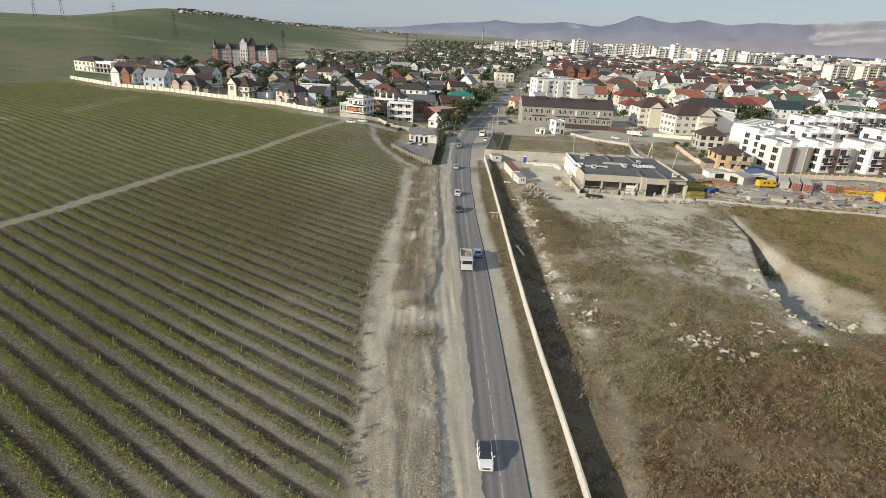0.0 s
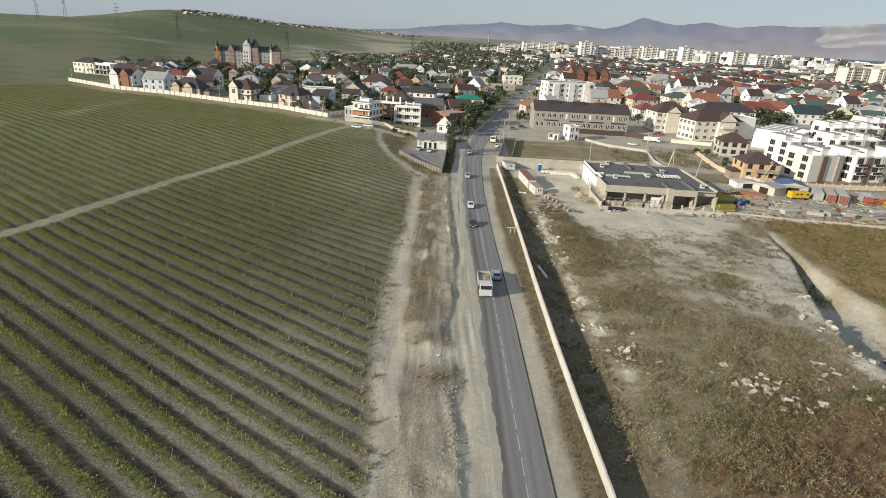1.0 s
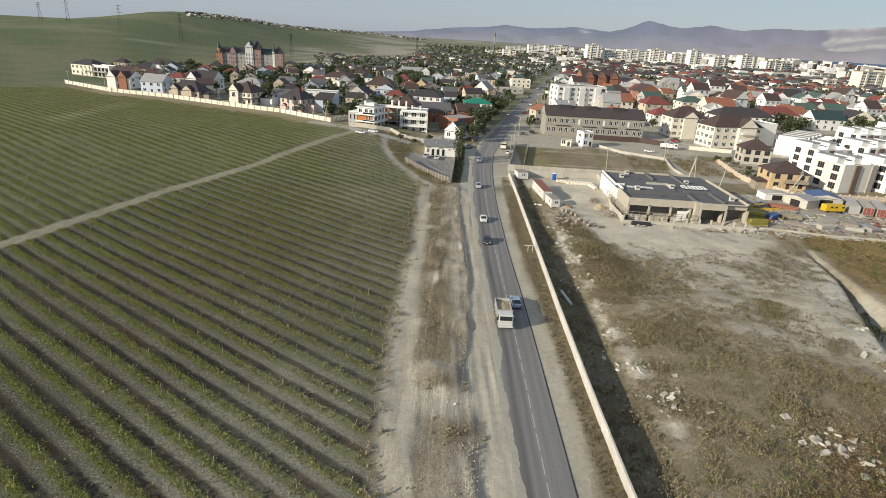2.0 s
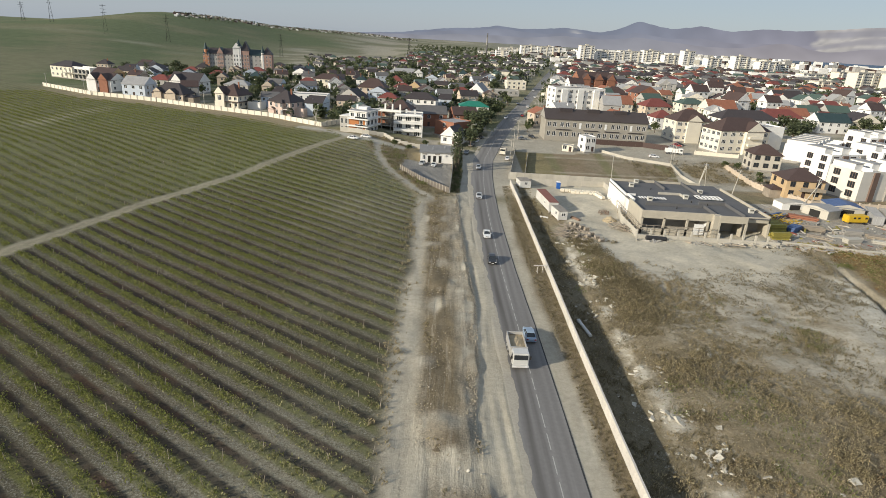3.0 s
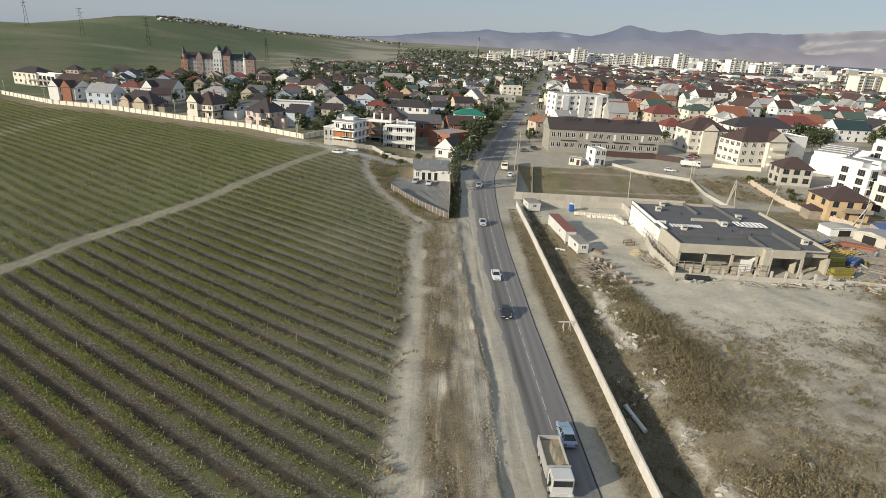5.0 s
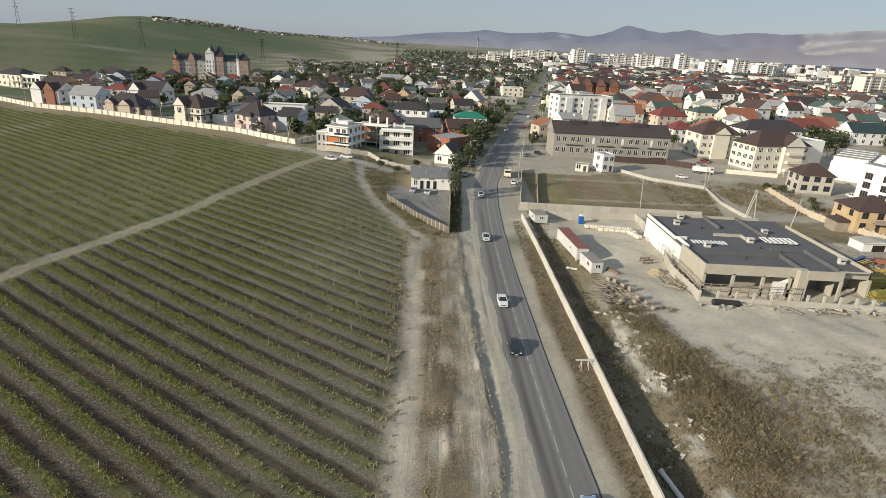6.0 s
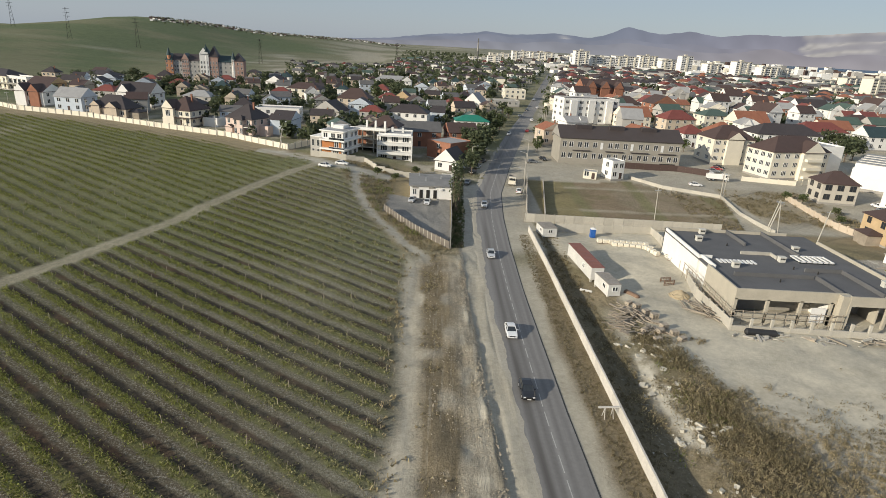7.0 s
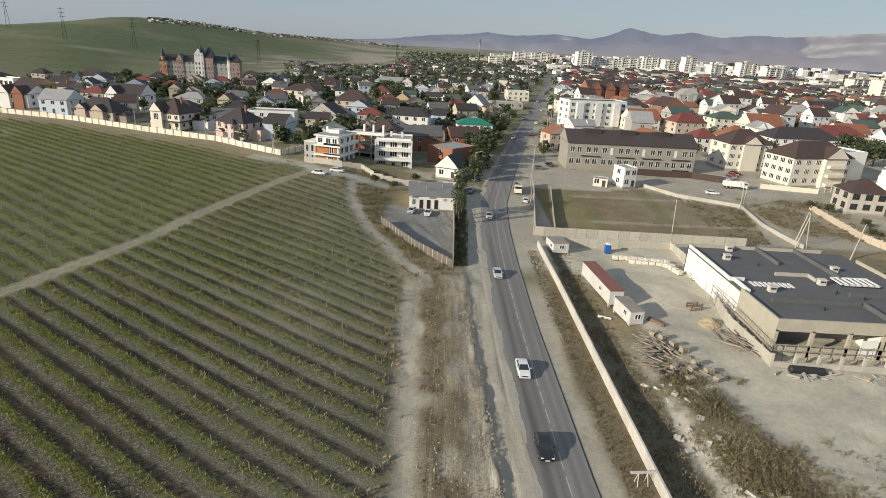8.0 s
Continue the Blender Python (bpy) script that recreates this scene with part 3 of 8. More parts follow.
def build_ground():
    xs, ys = axis(-4600, -112, 118, 4600, 1.1, 1.13), axis(-150, 36, 246, 4800, 0.95, 1.05)
    xs = np.concatenate((xs[xs < -19], np.arange(-19, -8, 0.6), np.arange(-8, 4, 0.28), np.arange(4, 16, 0.8), np.arange(16, 30, 0.7), xs[(xs > 30) & (xs < 60)], np.arange(60, 84, 0.5), xs[xs > 84]))
    gx, gy = np.meshgrid(xs, ys)
    x, y = gx.ravel(), gy.ravel()
    z = ground_z(x, y)
    near = 1 - smooth(250, 400, np.hypot(x, y))
    ondirt = smooth(-1, 2, x - field_edge(y)) * (1 - smooth(-4.0, -2.6, x - road_x(y)))
    onwaste = smooth(16.5, 20, x) * (y < 222)
    z = z + near * ((vnoise(x, y, 3.1, 21) - 0.5) * (0.12 + 0.35 * onwaste + 0.32 * ondirt) + (vnoise(x, y, 9, 22) - 0.5) * (0.7 * onwaste + 0.2))
    inroad = (1 - smooth(6.9, 8.0, np.abs(x - road_x(y)))) * (1 - smooth(500, 560, y))
    flat = np.interp(y, (0, 300, 600), (0.0, 0.0, 0.0)) + ground_z(road_x(y), y)
    z = z * (1 - inroad) + (flat - 0.005) * inroad
    # bank of pushed-up earth along the left edge of the road bed
    lip = lip_x(y) + (vnoise(x * 0, y, 2.5, 24) - 0.5) * 0.7 + (vnoise(x * 0, y, 0.9, 26) - 0.5) * 0.5
    bank = (1 - smooth(-0.5, 0.05, x - lip)) * smooth(-12, -3, x - lip) * (smooth(87, 91, y) + 0.75 * (1 - smooth(72, 77, y))) * (1 - smooth(196, 204, y))
    z += bank * (0.42 + 0.4 * (vnoise(x, y, 1.6, 25) - 0.5))
    z += near * ondirt * (vnoise((x - field_edge(y)), y * 0.07, 0.8, 11) - 0.5) * -0.22
    # step down at the edge of the road bed, and earth heaps beside it
    for hx, hy, hr, hh in ((-4.6, 87.5, 2.6, 0.7), (-2.4, 78, 2.6, 0.5), (-5.5, 91, 2.2, 0.4), (-7.5, 133, 2.5, 0.4)):
        z += hh * np.exp(-((x - hx) ** 2 + (y - hy) ** 2) / hr ** 2)
    me = bpy.data.meshes.new("ground")
    nx, ny = len(xs), len(ys)
    k = np.arange(nx * ny).reshape(ny, nx)
    f = np.stack((k[:-1, :-1], k[:-1, 1:], k[1:, 1:], k[1:, :-1]), -1).reshape(-1, 4)
    me.vertices.add(len(x))
    me.vertices.foreach_set("co", np.stack((x, y, z), 1).astype(np.float32).ravel())
    me.loops.add(f.size)
    me.loops.foreach_set("vertex_index", f.astype(np.int32).ravel())
    me.polygons.add(len(f))
    me.polygons.foreach_set("loop_start", np.arange(0, f.size, 4, dtype=np.int32))
    me.polygons.foreach_set("use_smooth", np.ones(len(f), bool))
    me.update(calc_edges=True)
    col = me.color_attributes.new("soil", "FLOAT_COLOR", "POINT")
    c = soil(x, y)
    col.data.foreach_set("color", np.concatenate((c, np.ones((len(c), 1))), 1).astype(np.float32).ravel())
    zc = np.zeros((len(x), 4))
    zc[:, 0] = (1 - smooth(-1.5, 0.5, x - field_edge(y))) * (1 - smooth(-9, -6, y - np.where(x < -62, wall_line_y(x), 284))) * smooth(1.5, 2.6, np.abs(x - np.interp(y, TRACK_Y, TRACK_X)))
    zc[:, 0] *= 1 - 0.5 * smooth(-6, 6, np.interp(y, TRACK_Y, TRACK_X) - x) - 0.2 * smooth(150, 230, y)
    zc[:, 0] *= 1 - 0.25 * smooth(-30, -6, x - field_edge(y)) * smooth(45, 100, y)
    zc[:, 1] = smooth(0, 2, x - field_edge(y)) * (0.35 + 0.65 * smooth(-0.5, 0.5, x - track_side(y))) * (1 - 0.75 * smooth(-0.3, 0.5, x - lip_x(y))) * (x < 8) * (1 - smooth(195, 203, y))
    sm = soil(x, y)
    zc[:, 2] = smooth(0.36, 0.44, sm[:, 0]) * (1 - 0.6 * smooth(20, 30, x) * (y < 140))
    zc[:, 3] = 0.06 + 0.94 * smooth(16.5, 19, x) * (1 - smooth(150, 168, y + (x - 40) * 0.2)) * (1 - smooth(-1, 1, x - gully_edge(y)) * (1 - smooth(-1, 2, x - gully_far(y))) * smooth(84, 88, y))
    zc[:, 3] *= 1 - 0.55 * smooth(-5, 5, x - pale_side(y)) * smooth(92, 100, y)
    zc[:, 3] *= 1 - smooth(0.42, 0.5, sm[:, 0]) * smooth(125, 140, y)
    me.color_attributes.new("zone", "FLOAT_COLOR", "POINT").data.foreach_set("color", zc.astype(np.float32).ravel())
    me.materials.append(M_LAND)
    tagged(new("ground", me), "dry valley ground with fields, dust and scrub", "ground", kind="structure")


build_ground()


# ---- road ----
def strip(name, y0, y1, a, b, z0, material, label, category, step=3.0, wob=0.0, thick=0.12, parent=None):
    """A slab along the road, from a to b metres right of its middle line."""
    bm = bmesh.new()
    ys = np.append(np.arange(y0, y1, step), y1)
    rows = []
    for y in ys:
        c, g = float(road_x(y)), gz(float(road_x(y)), y)
        wa = wob * (float(vnoise(0.0, y, 6, 31)) - 0.5) * 2 + wob * (float(vnoise(0.0, y, 1.7, 33)) - 0.5)
        wb = wob * (float(vnoise(9.0, y, 6, 32)) - 0.5) * 2
        xa, xb = c + a(y) + wa, c + b(y) + wb
        rows.append([bm.verts.new(p) for p in ((xa, y, g + z0 - thick), (xa, y, g + z0), (xb, y, g + z0), (xb, y, g + z0 - thick))])
    for p, q in zip(rows, rows[1:]):
        for k in range(3):
            bm.faces.new((p[k], p[k + 1], q[k + 1], q[k]))
    if parent:
        return part(name, bm, material, parent)
    return tagged(new(name, mesh_of(name, bm, material)), label, category, kind="structure")


LEFT = lambda y: -np.interp(y, (0, 45, 62, 77, 99, 125, 150, 172, 195, 240, 292, 370, 459, 708), (3.1, 3.2, 3.3, 3.5, 3.9, 4.0, 4.1, 4.3, 4.6, 5.0, 5.0, 4.2, 3.4, 3.2))
RIGHT = lambda y: np.interp(y, (0, 180, 240, 292, 370, 459, 708), (3.05, 3.1, 3.4, 4.2, 4.2, 3.4, 3.2))


def build_road():
    """The asphalt as a slab with its wear by lane: darker where the wheels and dripping oil run."""
    ys, f = np.concatenate((np.arange(-100, 330, 1.5), np.arange(330, 901, 6.0))), np.linspace(0, 1, 26)
    off = LEFT(ys)[:, None] * (1 - f) + RIGHT(ys)[:, None] * f
    x = road_x(ys)[:, None] + off
    g = ground_z(road_x(ys), ys)[:, None]
    top = np.stack((x, ys[:, None] + 0 * x, g + 0.03 + 0 * x), -1)
    low = top[:, (0, -1)] - np.array((0, 0, 0.12))
    n, m = x.shape
    faces = [(r * m + k, r * m + k + 1, (r + 1) * m + k + 1, (r + 1) * m + k) for r in range(n - 1) for k in range(m - 1)]
    for e, k in ((0, 0), (1, m - 1)):
        q = n * m + e
        faces += [(r * m + k, (r + 1) * m + k, q + 2 * (r + 1), q + 2 * r)[::1 if e else -1] for r in range(n - 1)]
    me = bpy.data.meshes.new("road")
    me.from_pydata(np.concatenate((top.reshape(-1, 3), low.reshape(-1, 3))).tolist(), [], faces)
    yy = ys[:, None] + 0 * off
    wear = sum(a * np.exp(-((off - c) / s) ** 2) for c, s, a in ((-2.0, 0.62, 0.95), (-0.6, 0.4, 0.55), (1.0, 0.5, 0.4), (2.3, 0.45, 0.35)))
    wear = wear * (0.65 + 0.5 * vnoise(off * 3, yy * 0.12, 1.3, 35)) * (1 - 0.5 * smooth(190, 240, yy))
    v = np.concatenate((wear.ravel(), np.zeros(2 * n)))
    me.color_attributes.new("wear", "FLOAT_COLOR", "POINT").data.foreach_set("color", np.repeat(np.clip(v, 0, 1)[:, None], 4, 1).astype(np.float32).ravel())
    me.materials.append(M_ASPHALT)
    return tagged(new("road", me), "worn grey two-lane asphalt road", "road", kind="structure")


road = build_road()


def dust_fringe(name, y0, y1, edge, inward, label, seed):
    """Dust drifted over the edge of the asphalt, with a ragged inner side that runs out in tongues."""
    ys = np.arange(y0, y1, 0.45)
    e = road_x(ys) + edge(ys)
    reach = 0.15 + 0.9 * vnoise(ys, ys * 0 + seed, 7, 31) + 0.45 * vnoise(ys, ys * 0 + seed, 2.1, 32) + 0.25 * vnoise(ys, ys * 0, 0.7, 33 + seed)
    g = ground_z(road_x(ys), ys)
    rows = [np.stack((e + inward * q, ys, g + h), 1) for q, h in ((-0.45, -0.02), (-0.15, 0.02), (0.02, 0.036), (reach * 0.6, 0.037), (reach, 0.0335), (reach + 0.02, 0.028))]
    n, co = len(ys), np.concatenate(rows)
    me = bpy.data.meshes.new(name)
    me.from_pydata(co.tolist(), [], [(r * n + k, r * n + k + 1, (r + 1) * n + k + 1, (r + 1) * n + k)[::int(inward)] for r in range(len(rows) - 1) for k in range(n - 1)])
    me.materials.append(M_SHOULDER)
    tagged(new(name, me), label, "shoulder", kind="structure")


dust_fringe("road_shoulder", -60, 330, LEFT, 1, "pale dust drifted over the broken asphalt edge", 1)
strip("tar_seam", -100, 300, lambda y: RIGHT(y) - 0.12, lambda y: RIGHT(y) + 0.06, 0.036, M_SEAM, "", "", 3.0, 0.03, 0.02, road)
y = 20.0
while y < 300:
    strip("centre_dash", y, y + 2.9, lambda v: 0.02, lambda v: 0.14, 0.037, M_LINE, "", "", 3.0, 0.0, 0.02, road)
    y += 4.0


# ---- far mountains and hill country ----
def backdrop():
    m = bpy.data.materials.new("far_hills")
    m.use_nodes = True
    nt = m.node_tree
    b = nt.nodes["Principled BSDF"]
    tc, n1 = nt.nodes.new("ShaderNodeTexCoord"), nt.nodes.new("ShaderNodeTexNoise")
    n1.inputs["Scale"].default_value, n1.inputs["Detail"].default_value = 0.004, 8
    nt.links.new(tc.outputs["Object"], n1.inputs["Vector"])
    at = nt.nodes.new("ShaderNodeAttribute")
    at.attribute_name = "tone"
    r = nt.nodes.new("ShaderNodeMapRange")
    r.inputs[1].default_value, r.inputs[2].default_value, r.inputs[3].default_value, r.inputs[4].default_value = 0.3, 0.7, 0.92, 1.1
    nt.links.new(n1.outputs[0], r.inputs[0])
    v = nt.nodes.new("ShaderNodeVectorMath")
    v.operation = "SCALE"
    nt.links.new(at.outputs["Color"], v.inputs[0])
    nt.links.new(r.outputs[0], v.inputs["Scale"])
    # the ridges glow with their own colour, no sun or sky shades them
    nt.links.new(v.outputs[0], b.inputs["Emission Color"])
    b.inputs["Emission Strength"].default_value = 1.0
    b.inputs["Base Color"].default_value = (0, 0, 0, 1)
    b.inputs["Specular IOR Level"].default_value = 0
    AZ = (-9, -6, -5, -3, -0.7, 1.5, 3.5, 5.5, 7.2, 9.8, 12.9, 14.5, 16.2, 17.6, 19.1, 21.4, 23.7, 26.2, 29.1, 31.2, 34.5, 40)
    EL = (0.1, 0.3, 0.42, 0.7, 0.98, 1.08, 1.38, 1.2, 1.26, 1.5, 1.22, 1.6, 2.38, 2.05, 1.8, 2.2, 1.8, 2.15, 2.05, 2.3, 2.6, 2.6)
    az = np.linspace(-10, 41, 420)
    base = np.mean([np.interp(az + q, AZ, EL) for q in np.linspace(-0.45, 0.45, 5)], 0)
    ridges = (
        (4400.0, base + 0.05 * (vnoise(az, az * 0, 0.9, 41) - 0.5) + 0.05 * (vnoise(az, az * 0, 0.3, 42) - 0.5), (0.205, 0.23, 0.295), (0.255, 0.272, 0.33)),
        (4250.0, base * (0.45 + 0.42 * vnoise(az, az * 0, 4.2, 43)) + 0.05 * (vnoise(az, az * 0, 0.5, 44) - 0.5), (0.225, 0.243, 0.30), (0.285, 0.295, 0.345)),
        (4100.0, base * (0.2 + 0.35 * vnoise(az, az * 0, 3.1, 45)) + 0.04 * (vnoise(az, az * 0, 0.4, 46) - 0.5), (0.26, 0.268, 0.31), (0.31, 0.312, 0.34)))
    n = len(az)
    for k, (R, top, hi, lo) in enumerate(ridges):
        co, cl = [], []
        for u in np.linspace(0, 1, 12):
            rr = R - 120 * (1 - u)
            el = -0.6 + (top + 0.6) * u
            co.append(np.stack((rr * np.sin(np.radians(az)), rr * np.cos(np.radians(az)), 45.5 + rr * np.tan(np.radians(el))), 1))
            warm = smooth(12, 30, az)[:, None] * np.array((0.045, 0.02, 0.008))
            # distance haze put into the colour: paler towards the foot of each ridge
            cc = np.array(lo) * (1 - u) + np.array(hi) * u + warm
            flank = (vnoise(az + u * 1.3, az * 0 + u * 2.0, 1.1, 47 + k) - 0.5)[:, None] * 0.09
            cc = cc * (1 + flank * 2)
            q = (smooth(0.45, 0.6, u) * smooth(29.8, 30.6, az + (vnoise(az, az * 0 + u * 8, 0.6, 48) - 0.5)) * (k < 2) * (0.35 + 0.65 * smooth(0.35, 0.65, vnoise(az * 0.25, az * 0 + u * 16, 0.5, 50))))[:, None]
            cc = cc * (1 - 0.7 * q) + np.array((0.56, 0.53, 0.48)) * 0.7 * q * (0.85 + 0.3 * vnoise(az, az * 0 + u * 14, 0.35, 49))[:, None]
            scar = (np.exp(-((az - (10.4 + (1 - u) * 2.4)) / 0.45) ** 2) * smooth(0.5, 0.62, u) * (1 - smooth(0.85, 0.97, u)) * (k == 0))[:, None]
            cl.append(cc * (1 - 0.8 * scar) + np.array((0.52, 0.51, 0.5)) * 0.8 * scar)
        co, cl = np.concatenate(co), np.concatenate(cl)
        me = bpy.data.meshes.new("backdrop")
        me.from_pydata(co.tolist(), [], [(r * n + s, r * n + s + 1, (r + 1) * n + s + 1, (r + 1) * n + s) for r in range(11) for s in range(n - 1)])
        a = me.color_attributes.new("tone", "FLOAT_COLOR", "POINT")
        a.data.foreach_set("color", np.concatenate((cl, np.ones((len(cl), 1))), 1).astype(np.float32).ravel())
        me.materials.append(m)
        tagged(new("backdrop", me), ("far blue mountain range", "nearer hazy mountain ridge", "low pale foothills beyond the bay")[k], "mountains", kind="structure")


backdrop()


# ---- walls and fences ----
def panel_mesh(name, length, h, t, relief, material):
    bm = bmesh.new()
    if not relief:
        box(bm, 0, length - 0.02, -t / 2, t / 2, 0, h)
        return mesh_of(name, bm, material)
    nx, nz = relief
    sides = []
    for y in (-t / 2, t / 2):
        sides.append([[bm.verts.new((i * (length - 0.02) / nx, y, j * h / nz)) for i in range(nx + 1)] for j in range(nz + 1)])
    cells = [bm.faces.new((g[j][i], g[j][i + 1], g[j + 1][i + 1], g[j + 1][i])[::d]) for g, d in zip(sides, (1, -1)) for j in range(nz) for i in range(nx)]
    a, b = sides
    rim = [(0, i) for i in range(nx)] + [(j, nx) for j in range(nz)] + [(nz, i) for i in range(nx, 0, -1)] + [(j, 0) for j in range(nz, 0, -1)]
    for (j, i), (q, p) in zip(rim, rim[1:] + rim[:1]):
        bm.faces.new((a[j][i], b[j][i], b[q][p], a[q][p]))
    bm.normal_update()
    bmesh.ops.inset_individual(bm, faces=cells, thickness=0.05, depth=-0.035)
    return mesh_of(name, bm, material)


def fence(name, pts, h, spacing, label, material, post=None, t=0.14, relief=None, cap=None, group="", piece="panel", sink=0.3, top_jitter=0.0):
    """A wall of panels between posts along a line of points; it follows the ground."""
    f = thing(name, pose(0, 0, 0), label, "fence", group)
    me = panel_mesh(piece, spacing, h + sink, t, relief, material)
    pm = None
    if post:
        bm = bmesh.new()
        box(bm, -post[0] / 2, post[0] / 2, -post[0] / 2, post[0] / 2, 0, h + sink + post[1])
        pm = mesh_of("post", bm, post[2])
    rnd = random.Random(len(pts) * 7 + int(h * 10))
    for (xa, ya), (xb, yb) in zip(pts, pts[1:]):
        L = math.hypot(xb - xa, yb - ya)
        n = max(1, round(L / spacing))
        for i in range(n):
            u = i / n
            x, y = xa + (xb - xa) * u, ya + (yb - ya) * u
            xe, ye = xa + (xb - xa) * (i + 1) / n, ya + (yb - ya) * (i + 1) / n
            z = min(gz(x, y), gz(xe, ye)) - sink + rnd.uniform(-top_jitter, top_jitter)
            o = part(piece, me, None, f)
            o.matrix_basis = pose(x, y, z, rnd.uniform(-1, 1) * top_jitter * 12, 0, math.degrees(math.atan2(yb - ya, xb - xa))) @ Matrix.Diagonal((L / n / spacing, 1, 1, 1))
            if pm:
                o = part("post", pm, None, f)
                o.matrix_basis = pose(x, y, z, 0, 0, math.degrees(math.atan2(yb - ya, xb - xa)))
    return f


long_wall = fence("roadside_wall", [(18.6, -20), (17.1, 46), (16.7, 57), (16.0, 72), (15.4, 90), (15.0, 113), (14.7, 140), (14.4, 160), (14.0, 190), (13.4, 218)], 1.65, 3.0, "long pale rendered roadside wall with a flat coping", M_WALLTOP, t=0.24, top_jitter=0.03)
fence("panel_fence", [(13.6, 226.7), (65.3, 224.4)], 2.4, 2.55, "pale precast concrete panel fence with waffle relief", M_CONC, (0.2, 0.1, M_CONC), relief=(4, 4), group="lot fences")
fence("panel_fence", [(14.3, 228.5), (20.6, 276)], 2.2, 2.55, "grey concrete panel fence along the lane", M_CONC_D, (0.2, 0.1, M_CONC), group="lot fences")
fence("panel_fence", [(19.8, 231), (25.6, 272)], 1.6, 2.55, "low grey concrete fence of the bare lot", M_CONC_D, group="lot fences")
fence("panel_fence", [(15.6, 219.5), (44.6, 219.0), (44.2, 199), (42.2, 194)], 2.1, 2.5, "grey precast concrete yard fence", M_CONC, (0.22, 0.15, M_CONC), group="lot fences")
fence("panel_fence", [(41.6, 189), (40.0, 180), (40.3, 167.6)], 1.9, 2.5, "grey precast concrete yard fence", M_CONC, (0.22, 0.25, M_CONC), group="lot fences")
fence("house_wall", [(-246, 367.5), (-203, 343), (-166, 334), (-129, 318), (-95, 305.4), (-65, 285.5), (-59, 299)], 2.0, 4.2, "cream masonry garden wall with square pillars along the field", M_CREAM, (0.5, 0.25, M_CONC), t=0.2)
fence("cream_wall", [(101.3, 286.3), (118.7, 282.0), (131, 287.5)], 1.6, 3.0, "low cream garden wall before the villas", M_CREAM, (0.35, 0.2, M_CREAM), t=0.2)
fence("low_wall", [(58, 282), (66.3, 270), (82, 261), (79.5, 243), (80.7, 226)], 1.1, 3.0, "low pale concrete wall round a bare lot", M_CONC, t=0.2)
fence("town_wall", [(104, 262), (102, 236), (106, 206), (124, 206), (150, 206), (175, 203)], 1.7, 3.0, "pale garden wall with pillars", M_BEIGE, (0.45, 0.3, M_BEIGE), t=0.2)
fence("board_fence", [(-24.2, 228), (-15, 213), (-6.8, 202.2)], 1.8, 1.6, "dark weathered board fence round the office yard", mat("dark_board", (0.16, 0.14, 0.12), 0.9, 0.3), (0.14, 0.1, M_CONC), t=0.05)
fence("yard_wall", [(-6.6, 202), (-6.2, 222), (-6.0, 244)], 2.2, 3.0, "grey block yard wall", M_CONC_D, t=0.2)
fence("garden_wall", [(-55, 277), (-42, 274), (-36, 275), (-31, 268), (-22, 266), (-14, 266)], 2.0, 3.0, "grey rendered garden wall", M_CONC, t=0.2)


# ---- houses ----
WIN = {}


def framed(w, h, n, e):
    """One closed window body of n lights: frame in slot 0, sunk panes in slot 1."""
    bm = bmesh.new()
    fr = [[bm.verts.new((-w / 2 + k * w / n, -0.06, z)) for k in range(n + 1)] for z in (0, h)]
    bk = [[bm.verts.new((-w / 2 + k * w / n, 0.05, z)) for k in range(n + 1)] for z in (0, h)]
    panes = [bm.faces.new((fr[0][k], fr[0][k + 1], fr[1][k + 1], fr[1][k])) for k in range(n)]
    for k in range(n):
        bm.faces.new((fr[0][k + 1], fr[0][k], bk[0][k], bk[0][k + 1]))
        bm.faces.new((fr[1][k], fr[1][k + 1], bk[1][k + 1], bk[1][k]))
    bm.faces.new((fr[0][0], fr[1][0], bk[1][0], bk[0][0]))
    bm.faces.new((fr[1][n], fr[0][n], bk[0][n], bk[1][n]))
    bm.normal_update()
    bmesh.ops.inset_individual(bm, faces=panes, thickness=e, depth=-0.04)
    for f in panes:
        f.material_index = 1
    return bm


def window_mesh(w, h, mullions=1, frame=None):
    frame = frame or M_FRAME
    key = (round(w, 2), round(h, 2), mullions, frame.name)
    if key not in WIN:
        bm = framed(w, h, mullions + 1, 0.12)
        WIN[key] = mesh_of("window", bm, frame, M_GLASS)
    return WIN[key]


